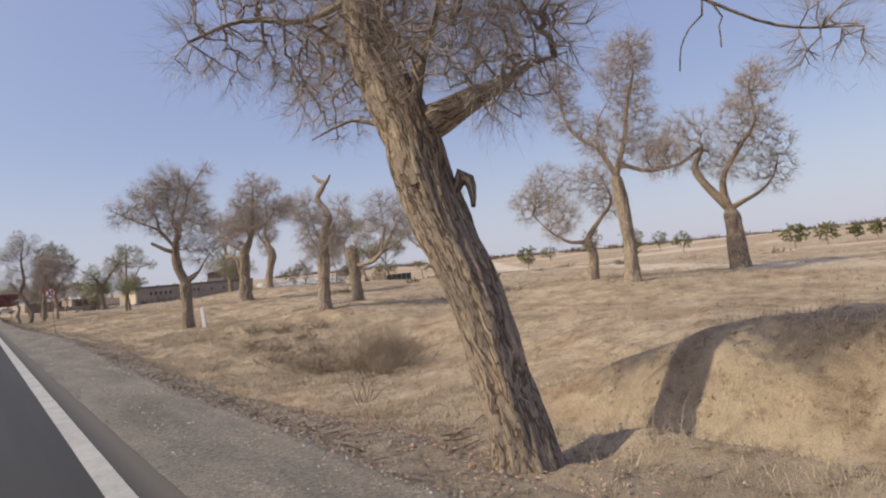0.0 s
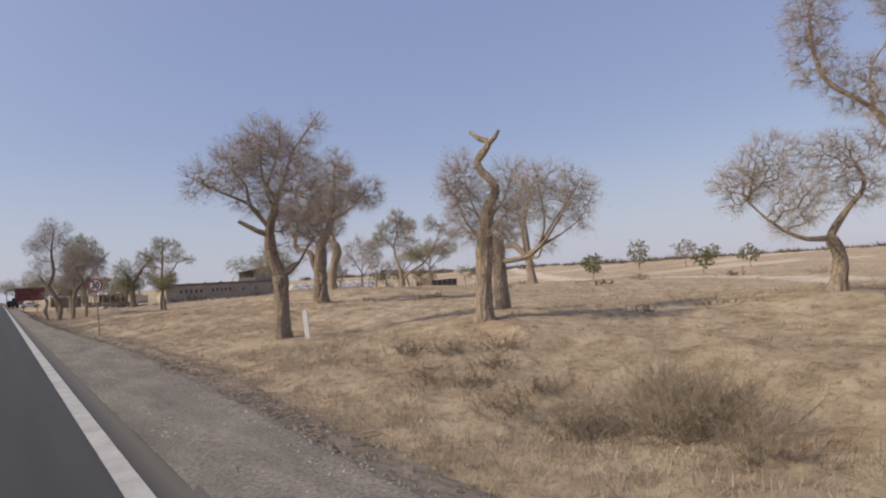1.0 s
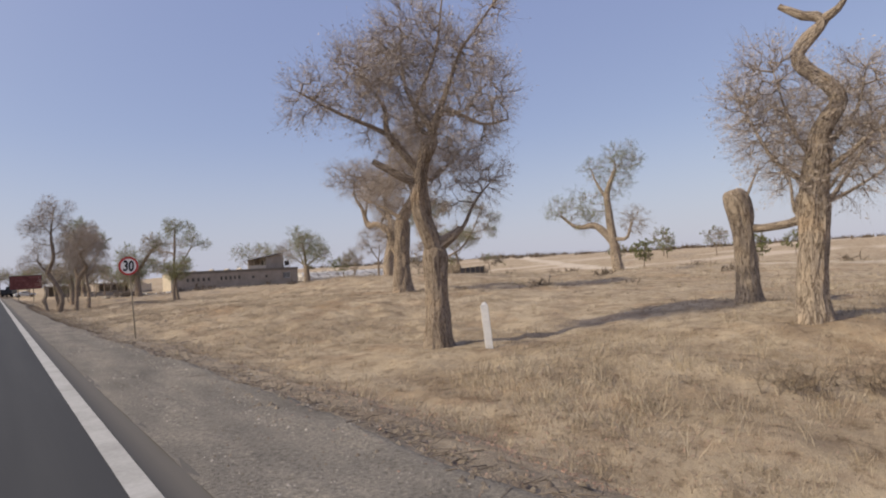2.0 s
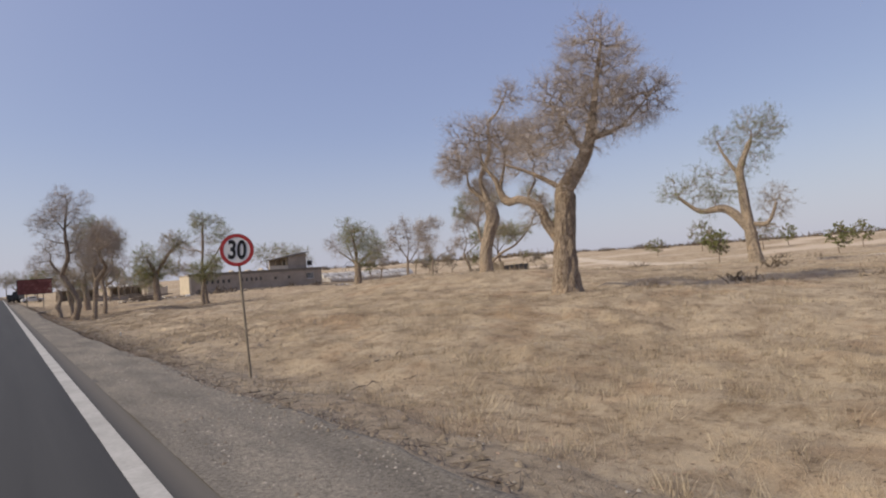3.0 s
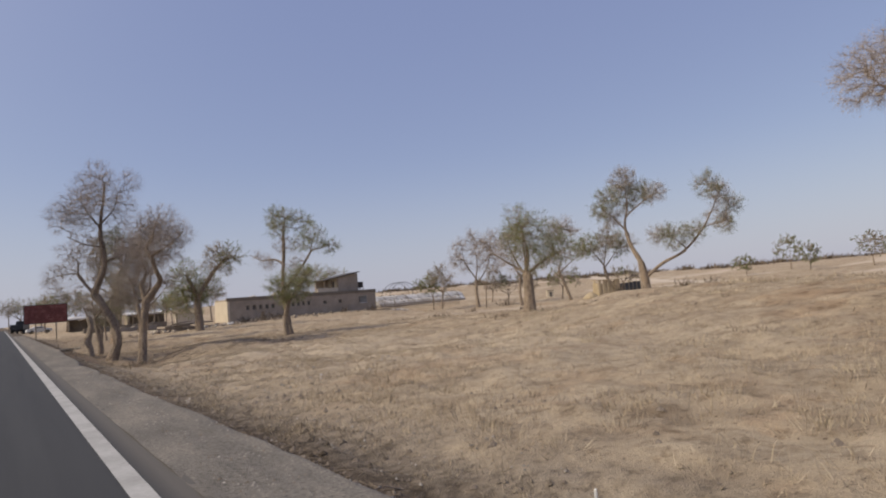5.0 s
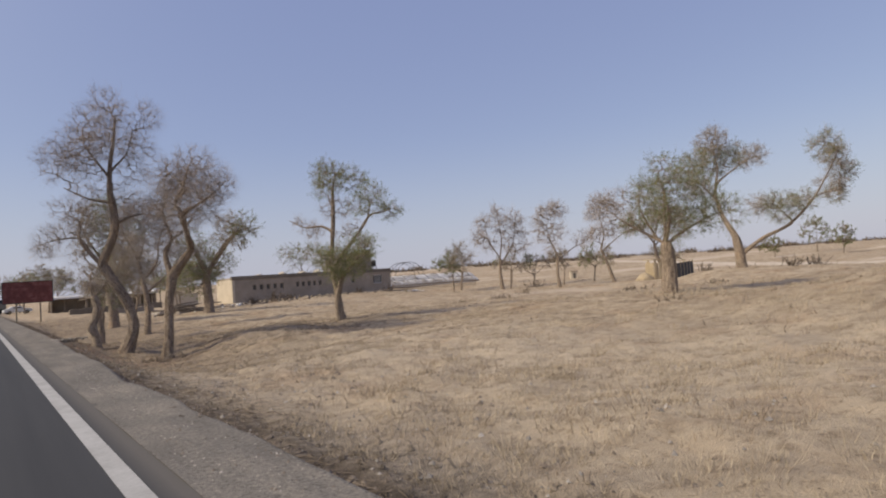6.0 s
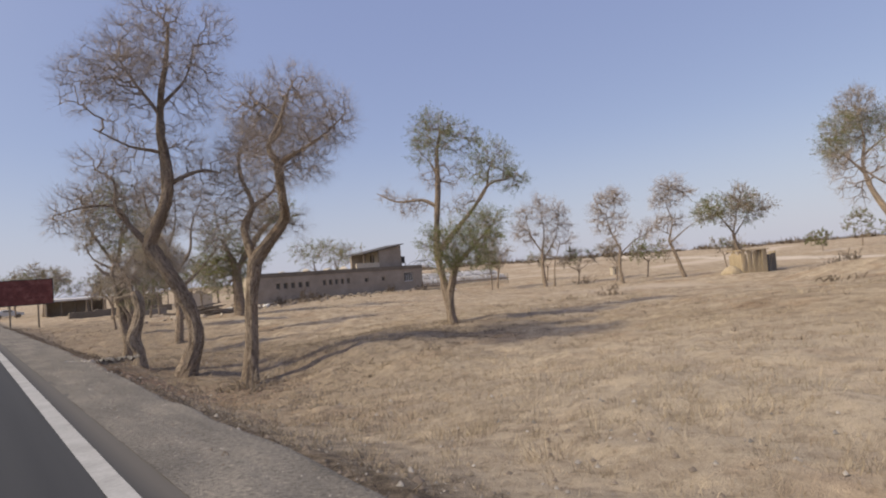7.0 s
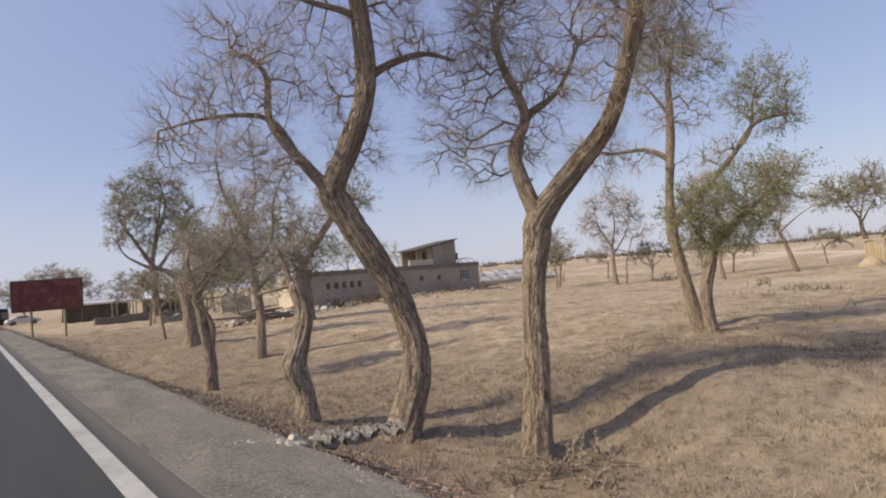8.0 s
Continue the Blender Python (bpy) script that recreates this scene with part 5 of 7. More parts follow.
# ---- shrubs ----
def shrub(x, y, high, wide, twigs, mat, label, thick=0.004, lean=0.9):
    rng = np.random.default_rng(int(x * 53 + y * 17) % 9973)
    ob = thing("dry_shrub", x, y, at(x, y) - 0.03, 0, label, "shrub")
    n = max(8, twigs // 40)
    a = np.zeros((n, 3))
    a[:, :2] = rng.normal(size=(n, 2)) * wide * 0.12
    d = rng.normal(size=(n, 3)) * lean
    d[:, 2] = np.abs(d[:, 2]) * 0.7 + 0.8
    d /= np.linalg.norm(d, axis=1)[:, None]
    length = rng.uniform(0.6, 1.0, n) * high
    length *= np.minimum(1.0, 0.5 * wide / (np.hypot(d[:, 0], d[:, 1]) * high + 1e-6) + 0.4)
    v, f, mid, tip = sprigs(a, d, length, np.full(n, thick * 2.4), rng)
    from_arrays("stemwork", v, f, DEADWOOD, ob, kind="stuff")
    pick = rng.integers(0, n, twigs)
    w = rng.uniform(0.15, 1.0, (twigs, 1))
    at_ = np.where(w < 0.5, a[pick] + (mid - a)[pick] * w * 2, mid[pick] + (tip - mid)[pick] * (w * 2 - 1))
    e = d[pick] * 0.7 + rng.normal(size=(twigs, 3)) * 0.5
    e /= np.linalg.norm(e, axis=1)[:, None]
    v, f, _ = wisps(at_, e, rng.uniform(0.2, 0.5, twigs) * high * 0.55, np.full(twigs, thick * 0.8), rng)
    v[:, 2] = np.maximum(v[:, 2], 0.0)
    from_arrays("twig_haze", v, f, mat, ob, kind="stuff")
    return ob


GREY_TWIG = varied("grey_shrub_twigs", [(0.3, (0.33, 0.27, 0.2)), (0.7, (0.45, 0.37, 0.28))], 0.8, 0.9, 0.2, 0.0, 0.01, random_by=0.35)
BRUSH = varied("brown_brushwood", [(0.3, (0.25, 0.195, 0.14)), (0.7, (0.38, 0.305, 0.225))], 0.8, 0.9, 0.2, 0.0, 0.01, random_by=0.35)
DARK_TWIG = varied("dark_brush", [(0.3, (0.13, 0.1, 0.075)), (0.7, (0.23, 0.18, 0.135))], 0.8, 0.9, 0.2, 0.0, 0.01, random_by=0.35)
for bx, by, bh, bw, bn in ((9.4, 15.2, 1.6, 4.2, 8000), (8.0, 16.4, 1.0, 2.4, 3200), (10.8, 16.6, 1.0, 2.4, 3000), (8.4, 13.6, 0.85, 2.2, 2600)):
    shrub(bx, by, bh, bw, bn, GREY_TWIG, "grey leafless tamarisk shrub in a sandy hollow", 0.0027, 1.1)
for bx, by in ((8.2, 19.4), (9.6, 20.4), (9.4, 21.8), (8.9, 18.2), (10.6, 21.2), (7.6, 20.4), (7.4, 17.6), (8.6, 22.6)):
    shrub(bx, by, 0.5, 2.1, 1700, BRUSH, "low dark brushwood thicket on sandy soil", 0.003, 1.5)
shrub(6.5, 11.0, 0.9, 0.8, 120, DARK_TWIG, "small bare dark sapling at the verge", 0.005, 0.6)
for x, y, h, w in [(65.5, 120.4, 1.5, 4.0), (46, 84, 0.7, 3.5), (30, 80, 0.4, 3.0), (36, 78, 0.35, 3.5), (52, 78, 0.9, 3.0), (60, 70, 0.9, 3.5), (72, 60, 1.2, 4.0), (70, 92, 1.3, 5.0),
                   (30, 42, 0.6, 2.2), (22, 40, 0.5, 2.5), (34, 36, 0.5, 3.0), (52, 36, 0.8, 3.5), (60, 24, 0.8, 4.0), (47, 78, 1.0, 3.0)]:
    shrub(x, y, h, w, 700, DARK_TWIG, "dark dry desert shrub on the plain", 0.012, 1.3)

for bx, by, bh, bw in ((26.4, 130.6, 1.3, 3.0), (29.4, 132.0, 1.6, 3.6), (32.2, 133.6, 1.2, 2.8), (44.5, 136.4, 1.0, 2.4), (49.4, 136.0, 1.2, 3.0)):
    shrub(bx, by, bh, bw, 700, DARK_TWIG, "dark dead brushwood before the mud wall", 0.014, 1.2)
for bx, by, bh, bw in ((24.3, 95, 0.35, 3.6), (27.8, 93.6, 0.4, 4.0), (30.5, 92.2, 0.35, 3.4), (33, 94, 0.5, 3.4), (40.5, 99, 0.8, 3.4), (19.8, 71.6, 0.35, 2.4), (34, 62, 0.5, 3.6), (38, 66, 0.5, 3.0),
                       (17.5, 40.5, 0.3, 2.6), (20.4, 38.4, 0.35, 3.2), (24.5, 36.2, 0.4, 3.6), (17.8, 22.0, 0.3, 2.8), (20.5, 20.6, 0.35, 3.0), (55, 88, 0.9, 4.0), (63, 90, 1.0, 4.4), (72, 84, 1.1, 4.5), (50, 64, 0.7, 3.6), (62, 52, 0.8, 4.0), (44, 40, 0.5, 3.4), (56, 30, 0.7, 3.8)):
    shrub(bx, by, bh, bw, 600, BRUSH, "low brown scrub on the dry plain", 0.009, 1.7)

# line of low scrub along the horizon
rng = np.random.default_rng(5)
n = 900
ang = rng.uniform(radians(-8), radians(66), n)
dist = rng.uniform(210, 420, n)
hx, hy = 10 + dist * np.cos(ang), 40 + dist * np.sin(ang)
hz = land(hx, hy)
each = 20
base = np.repeat(np.stack([hx, hy, hz], 1), each, 0)
size = np.repeat(rng.uniform(0.5, 1.6, n) ** 1.5, each)
d = rng.normal(size=(n * each, 3))
d[:, 2] = np.abs(d[:, 2]) + 0.2
d /= np.linalg.norm(d, axis=1)[:, None]
v, f, _ = wisps(base + rng.normal(size=base.shape) * (size * 0.8)[:, None] * [1, 1, 0.0], d, size * 1.3, size * 0.12, rng)
tagged(from_arrays("horizon_scrub", v, f, DARK_TWIG, kind="stuff"), "dark line of far scrub along the horizon", "scrub", kind="stuff")


# ---- speed sign ----
def number_mesh(body, size, name, parent, m):
    """Figures of the built-in font as a thin solid mesh."""
    cu = bpy.data.curves.new(name, "FONT")
    cu.body, cu.size, cu.align_x, cu.align_y, cu.extrude, cu.offset = body, size, "CENTER", "CENTER", 0.0015, 0.0105
    tmp = new(name, cu)
    me = bpy.data.meshes.new_from_object(tmp.evaluated_get(bpy.context.evaluated_depsgraph_get()))
    bpy.data.objects.remove(tmp)
    me.materials.clear()
    me.materials.append(BLACK)
    ob = new(name, me)
    ob.parent, ob.matrix_basis = parent, m
    return ob


def disc(bm, r, z0, z1, m, inner=0.0, seg=48):
    ang = [2 * math.pi * k / seg for k in range(seg)]
    rings = [[bm.verts.new(m @ Vector((rad * math.cos(a), rad * math.sin(a), z))) for a in ang] for rad, z in ((r, z0), (r, z1))]
    if inner:
        rings += [[bm.verts.new(m @ Vector((inner * math.cos(a), inner * math.sin(a), z))) for a in ang] for z in (z1, z0)]
        rings.append(rings[0])
    for p, q in zip(rings, rings[1:]):
        for k in range(seg):
            bm.faces.new((p[k], p[(k + 1) % seg], q[(k + 1) % seg], q[k]))
    if not inner:
        bm.faces.new(rings[0][::-1])
        bm.faces.new(rings[1])
    return bm


def speed_sign(x, y, top, turn, r, lean):
    z = at(x, y)
    ob = thing("speed_limit_sign", x, y, z, turn, "round red-rimmed 30 speed limit sign on a thin leaning pole", "road sign")
    high = top - z
    tip = Vector((-lean * high, 0, high))
    part("pole", rod(bmesh.new(), (0.03, 0, -0.3), tip + Vector((0, 0, r * 0.6)), 0.022, 0.022, 12), POLE, ob, "thin rusty steel pole")
    m = Matrix.Translation(tip + Vector((0, -0.045, 0))) @ pose(0, 0, 0, 90, 0, 0) @ pose(0, 0, 0, 0, 0, -4)
    back = part("sign_plate", disc(bmesh.new(), r, -0.012, 0.0, m), POLE, ob, "grey sheet metal back with a turned rim")
    part("white_face", disc(bmesh.new(), r * 0.985, 0.0005, 0.003, m), WHITE_SIGN, back, "white enamel face")
    part("red_ring", disc(bmesh.new(), r * 0.99, 0.001, 0.006, m, r * 0.78), RED_SIGN, back, "red enamel ring")
    for body, dx in (("3", -0.078), ("0", 0.08)):
        number_mesh(body, r * 1.3, "digit", back, m @ Matrix.Translation((dx, -0.012, 0.0065)) @ Matrix.Diagonal((0.84, 1.2, 1, 1)))
    part("bracket", box(bmesh.new(), tip.x - 0.14, tip.x + 0.14, -0.034, -0.02, tip.z - 0.03, tip.z + 0.03), POLE, ob)
    return ob


speed_sign(3.515, 39.23, 1.93, -27, 0.285, 0.04)


# ---- marker posts and stakes ----
def marker_post(x, y, high, wide, tilt, turn, mat, label):
    ob = thing("marker_post", x, y, at(x, y), turn, label, "post")
    m = pose(0, 0, 0, 0, tilt, 0)
    bm = box(bmesh.new(), -wide / 2, wide / 2, -wide * 0.32, wide * 0.32, -0.15, high - wide * 0.35, 0.008, m)
    part("post", bm, mat, ob)
    bm = bmesh.new()
    bmesh.ops.create_cone(bm, cap_ends=True, segments=4, radius1=wide * 0.6, radius2=wide * 0.3, depth=wide * 0.34,
                          matrix=m @ Matrix.Translation((0, 0, high - wide * 0.175)) @ pose(0, 0, 0, 0, 0, 45) @ Matrix.Diagonal((1, 0.7, 1, 1)))
    part("cap", bm, mat, ob, "bevelled top of the post")
    return ob


marker_post(8.4, 28.5, 0.98, 0.16, -4, -38, WHITE, "leaning whitewashed concrete marker post in dry grass")
marker_post(3.72, 12.35, 0.17, 0.035, 2, 0, WHITE, "small white survey peg in the verge")
marker_post(3.9, 12.0, 0.12, 0.05, -3, 20, WHITE, "small white survey peg in the verge")
marker_post(3.45, 52.6, 0.15, 0.03, 3, 0, WHITE, "small white survey peg in the verge")


# ---- roadside board ----
def roadside_board(x0, x1, y, z0, z1):
    mid = (x0 + x1) / 2
    z = at(mid, y)
    ob = thing("roadside_board", mid, y, z, 0, "weathered dark red roadside board on two grey posts", "billboard")
    w, a, b = (x1 - x0) / 2, z0 - z, z1 - z
    part("panel", box(bmesh.new(), -w, w, -0.04, 0.04, a, b, 0.01), RED_PANEL, ob, "faded dark red panel")
    frame_bits = [(-w - 0.04, w + 0.04, a - 0.06, a), (-w - 0.04, w + 0.04, b, b + 0.06), (-w - 0.06, -w, a, b), (w, w + 0.06, a, b)]
    for fx0, fx1, fz0, fz1 in frame_bits:
        part("frame", box(bmesh.new(), fx0, fx1, -0.06, 0.06, fz0, fz1), DARK_ROOF, ob, "dark metal edging")
    for k in (-0.24, 0.24):
        part("post", rod(bmesh.new(), (k * 2 * w, 0.1, -0.5), (k * 2 * w, 0.1, b), 0.07, 0.07), POLE, ob, "grey board post")
    rng = random.Random(4)
    for row in range(3):
        u = -w + 0.35
        while u < w - 0.5:
            step_w = rng.uniform(0.2, 0.45)
            part("faded_bar", box(bmesh.new(), u, u + step_w, -0.046, -0.04, a + 0.45 + row * 0.5, a + 0.62 + row * 0.5), FADED, ob, "pale faded bar of lost lettering")
            u += step_w + rng.uniform(0.08, 0.3)
    return ob


FADED = varied("faded_lettering", [(0.3, (0.13, 0.045, 0.04)), (0.7, (0.19, 0.075, 0.065))], 3.0, 0.8, 0.3, 0.0, 0.002)
roadside_board(2.05, 6.05, 130, 1.5, 3.5)


# ---- mud building with an upper room ----
def mud_building():
    ob = thing("mud_building", 26.9, 138.25, -0.45, 3.2, "long low mud-brick building with small windows and an upper room", "building")
    ob.scale = (0.95, 1, 1)
    L, D, H = 26.6, 5.4, 3.55
    wins = [(2.6 + 1.05 * k, 0.55, 1.55, 0.75) for k in range(5)] + [(9.4 + 0.95 * k, 0.5, 1.6, 0.75) for k in range(5)] + [(16.2, 0.6, 1.6, 0.6), (19.2, 0.6, 1.6, 0.6), (23.4, 1.7, 1.3, 1.3)]
    # front wall in pieces, so that the openings go through it
    u = 0.0
    for wx, ww, wz, wh in wins:
        part("wall_panel", box(bmesh.new(), u, wx, 0, 0.35, -0.6, H - 0.5), MUD, ob)
        part("wall_panel", box(bmesh.new(), wx, wx + ww, 0, 0.35, -0.6, wz), MUD, ob)
        part("wall_panel", box(bmesh.new(), wx, wx + ww, 0, 0.35, wz + wh, H - 0.5), MUD, ob)
        u = wx + ww
        fr = part("window_frame", box(bmesh.new(), wx, wx + ww, 0.10, 0.16, wz, wz + 0.06), WHITE if ww > 1 else MUD, ob, "window frame")
        part("window_frame", box(bmesh.new(), wx, wx + ww, 0.10, 0.16, wz + wh - 0.06, wz + wh), WHITE if ww > 1 else MUD, ob, "window frame")
        bars = 4 if ww > 1 else 1
        for k in range(bars + 1):
            bx = wx + (ww - 0.06) * k / bars
            part("mullion", box(bmesh.new(), bx, bx + 0.06, 0.10, 0.16, wz + 0.06, wz + wh - 0.06), WHITE if ww > 1 else MUD, ob)
        part("pane", box(bmesh.new(), wx, wx + ww, 0.18, 0.2, wz, wz + wh), GLASS_DARK, ob, "dark window pane")
    part("wall_panel", box(bmesh.new(), u, L, 0, 0.35, -0.6, H - 0.5), MUD, ob)
    # left end is coloured paler than the front to carry the sunlight on it
    part("end_wall", box(bmesh.new(), -0.35, -0.002, 0, D, -0.6, H - 0.45), PALE_MUD, ob, "end wall with sunlight painted in as paler plaster")
    part("end_wall", box(bmesh.new(), L + 0.002, L + 0.35, 0, D, -0.6, H - 0.45), MUD, ob)
    part("back_wall", box(bmesh.new(), 0, L, D - 0.35, D, -0.6, H - 0.5), MUD, ob)
    part("parapet", box(bmesh.new(), -0.42, L + 0.42, -0.08, 0.4, H - 0.498, H, 0.03), PARAPET, ob, "darker weathered mud parapet")
    part("roof", box(bmesh.new(), -0.3, L + 0.3, 0.41, D, H - 0.44, H - 0.2), MUD, ob, "flat mud roof")
    # low lumps left on the roof
    rng = random.Random(9)
    for k in range(5):
        rx = 5 + k * 3.2 + rng.uniform(-1, 1)
        bm = bmesh.new()
        bmesh.ops.create_icosphere(bm, subdivisions=2, radius=1.0, matrix=Matrix.Translation((rx, 3.0, H - 0.2)) @ Matrix.Diagonal((rng.uniform(0.7, 1.4), 0.8, rng.uniform(0.4, 0.8), 1)))
        for v in bm.verts:
            v.co += noise.noise_vector(v.co * 1.3) * 0.25
        part("roof_heap", bm, PALE_MUD, ob, "heap of pale rubble on the roof")
    # upper room with a shed roof that rises to the right
    ux0, ux1, uy0, uy1, z = 17.6, 24.4, 1.6, 5.2, H - 0.2
    part("upper_wall", wedge(ux0 + 2.6, ux1, uy0, uy0 + 0.3, z, z + 2.55, z + 3.25), MUD, ob)
    part("upper_wall", wedge(ux0, ux1, uy1 - 0.3, uy1, z, z + 2.1, z + 3.25), MUD, ob)
    part("upper_wall", wedge(ux1 - 0.3, ux1 - 0.002, uy0 + 0.3, uy1 - 0.3, z, z + 3.2, z + 3.24), MUD, ob)
    part("upper_wall", wedge(ux0 + 2.6, ux0 + 2.9, uy0 + 0.3, uy1 - 0.3, z, z + 2.5, z + 2.56), PALE_MUD, ob, "pale inner wall of the porch")
    part("parapet", box(bmesh.new(), ux0 - 1.5, ux0 + 2.6, uy0, uy0 + 0.2, z, z + 0.9), PALE_MUD, ob, "pale porch parapet")
    for k in (0.0, 1.5):
        part("porch_post", box(bmesh.new(), ux0 + k, ux0 + k + 0.14, uy0 + 0.21, uy0 + 0.35, z, z + 2.2), DEADWOOD, ob, "timber porch post")
    # flat dark panel takes the place of the shade inside the porch opening
    part("door", box(bmesh.new(), ux0 + 2.55, ux0 + 2.6, uy0 + 1.2, uy0 + 2.1, z, z + 2.0), GLASS_DARK, ob, "dark panel for the doorway's shade")
    bm = bmesh.new()
    box(bm, 0, 7.5, 0, 4.4, 0, 0.12)
    slope = math.degrees(math.atan2(1.15, 6.8))
    bmesh.ops.transform(bm, matrix=Matrix.Translation((ux0 - 0.3, uy0 - 0.4, z + 2.12)) @ pose(0, 0, 0, 0, -slope, 0), verts=bm.verts)
    part("shed_roof", bm, DARK_ROOF, ob, "dark sloping sheet roof")
    # water tank on a stand behind the right end
    for dx, dy in ((0, 0), (0.9, 0), (0, 0.9), (0.9, 0.9)):
        part("tank_leg", box(bmesh.new(), 25.9 + dx - 0.0, 26.0 + dx, 3.6 + dy, 3.7 + dy, z, z + 0.7), DEADWOOD, ob)
    part("water_tank", rod(bmesh.new(), (26.5, 4.1, z + 0.7), (26.5, 4.1, z + 1.7), 0.55, 0.55, 18), DARK_ROOF, ob, "dark cylindrical water tank")
    return ob


def wedge(x0, x1, y0, y1, z0, zl, zr):
    """A wall whose top slopes from zl to zr."""
    bm = bmesh.new()
    v = [bm.verts.new(p) for p in ((x0, y0, z0), (x1, y0, z0), (x1, y0, zr), (x0, y0, zl), (x0, y1, z0), (x1, y1, z0), (x1, y1, zr), (x0, y1, zl))]
    for q in ((0, 1, 2, 3), (5, 4, 7, 6), (4, 0, 3, 7), (1, 5, 6, 2), (3, 2, 6, 7), (4, 5, 1, 0)):
        bm.faces.new([v[k] for k in q])
    return bm


PARAPET = varied("weathered_mud_parapet", [(0.3, (0.17, 0.145, 0.115)), (0.7, (0.24, 0.205, 0.165))], 0.9, 0.95, 0.3, 0.4, 0.02)
mud_building()


# ---- plank hut ----
def plank_hut(x, y, turn):
    ob = thing("plank_hut", x, y, at(x, y), turn, "low ruined pen of pale planks with dark netting sides", "hut")
    rng = random.Random(2)
    for n in range(9):
        u = n * 0.3
        part("plank", box(bmesh.new(), u, u + 0.26, 0, 0.05, -0.15, 2.1 + rng.uniform(-0.3, 0.25), m=pose(0, 0, 0, rng.uniform(-3, 3), 0, 0)), PLANK, ob)
    for n in range(6):
        w = n * 0.32 + 0.05
        part("plank", box(bmesh.new(), 2.72, 2.77, w, w + 0.26, -0.15, 2.3 + rng.uniform(-0.3, 0.2)), DEADWOOD if n % 2 else PLANK, ob)
        part("plank", box(bmesh.new(), -0.06, -0.01, w, w + 0.28, -0.15, 2.1 + rng.uniform(-0.3, 0.15)), PLANK, ob)
    part("roof", box(bmesh.new(), -0.2, 2.95, -0.15, 2.1, 2.2, 2.3), PLANK, ob, "sagging plank roof")
    side = pose(2.78, 0, 0, 0, 0, 46)
    for n in range(5):
        u = 0.1 + n * 1.5
        part("netting", box(bmesh.new(), u, u + 1.36, 0, 0.06, -0.2, 1.72 + rng.uniform(-0.12, 0.1), m=side), DARK_ROOF, ob, "dark netting side wall")
        part("post", box(bmesh.new(), u + 1.38, u + 1.48, -0.05, 0.07, -0.3, 1.9 + rng.uniform(-0.1, 0.1), m=side), PLANK, ob)
    part("heap", lump(-0.9, 0.5, 1.0, 0.9, 0.75), PLANK, ob, "heap of pale earth against the side")
    return ob


def lump(x, y, rx, ry, rz, seed=0.0):
    bm = bmesh.new()
    bmesh.ops.create_icosphere(bm, subdivisions=3, radius=1.0, matrix=Matrix.Translation((x, y, 0)) @ Matrix.Diagonal((rx, ry, rz, 1)))
    for v in bm.verts:
        v.co += noise.noise_vector(v.co * 1.7 + Vector((seed, 0, 0))) * 0.22 * min(rx, rz)
    return bm


PLANK = varied("bleached_planks", [(0.3, (0.36, 0.29, 0.19)), (0.7, (0.5, 0.41, 0.28))], 2.0, 0.9, 0.3, 0.3, 0.01, stretch=(1, 1, 0.2))
plank_hut(59.6, 97.0, -30)


# ---- ground cover ----
def tufts(name, n, x0, x1, y0, y1, high, blades, thick, mat, label, seed, keep=0.5, scale=0.5):
    rng = np.random.default_rng(seed)
    x, y = rng.uniform(x0, x1, n * 3), rng.uniform(y0, y1, n * 3)
    x = x0 + (x - x0) * rng.uniform(0.25, 1.0, n * 3)
    patch = fbm(x * scale, y * scale, 3, seed) + 0.5
    sel = (patch + rng.normal(size=n * 3) * 0.07 > keep) & (x > grass_from(y) - 0.1 - 0.5 * (name == "dark_weeds"))
    x, y = x[sel][:n], y[sel][:n]
    z = land(x, y) - 0.015
    grow = rng.uniform(0.4, 1.2, len(x)) * high
    a = np.repeat(np.stack([x, y, z], 1), blades, 0) + rng.normal(size=(len(x) * blades, 3)) * [0.05, 0.05, 0] * (1 + high)
    d = rng.normal(size=(len(a), 3)) * 0.55
    d[:, 2] = 1.0
    d /= np.linalg.norm(d, axis=1)[:, None]
    side = rng.normal(size=(len(a), 3)) * [1, 1, 0.1]
    side /= np.linalg.norm(side, axis=1)[:, None]
    ln = (np.repeat(grow, blades) * rng.uniform(0.5, 1.1, len(a)))[:, None]
    w = thick * rng.uniform(0.6, 1.3, (len(a), 1))
    if high < 0.25:
        v = np.stack([a - side * w, a + side * w, a + d * ln], 1)
        f = (np.arange(len(a)) * 3)[:, None] + np.arange(3)[None]
    else:
        mid = a + d * ln * 0.55
        tip = a + d * ln + np.stack([d[:, 0], d[:, 1], -0.25 + 0 * d[:, 0]], 1) * ln * 0.5
        v = np.stack([a - side * w, a + side * w, mid + side * w * 0.7, mid - side * w * 0.7, tip], 1)
        k = (np.arange(len(a)) * 5)[:, None]
        f = (k + [0, 1, 2, 3]).tolist() + (k + [3, 2, 4]).tolist()
    return tagged(from_arrays(name, v.reshape(-1, 3), f, mat), label, "grass", kind="stuff")


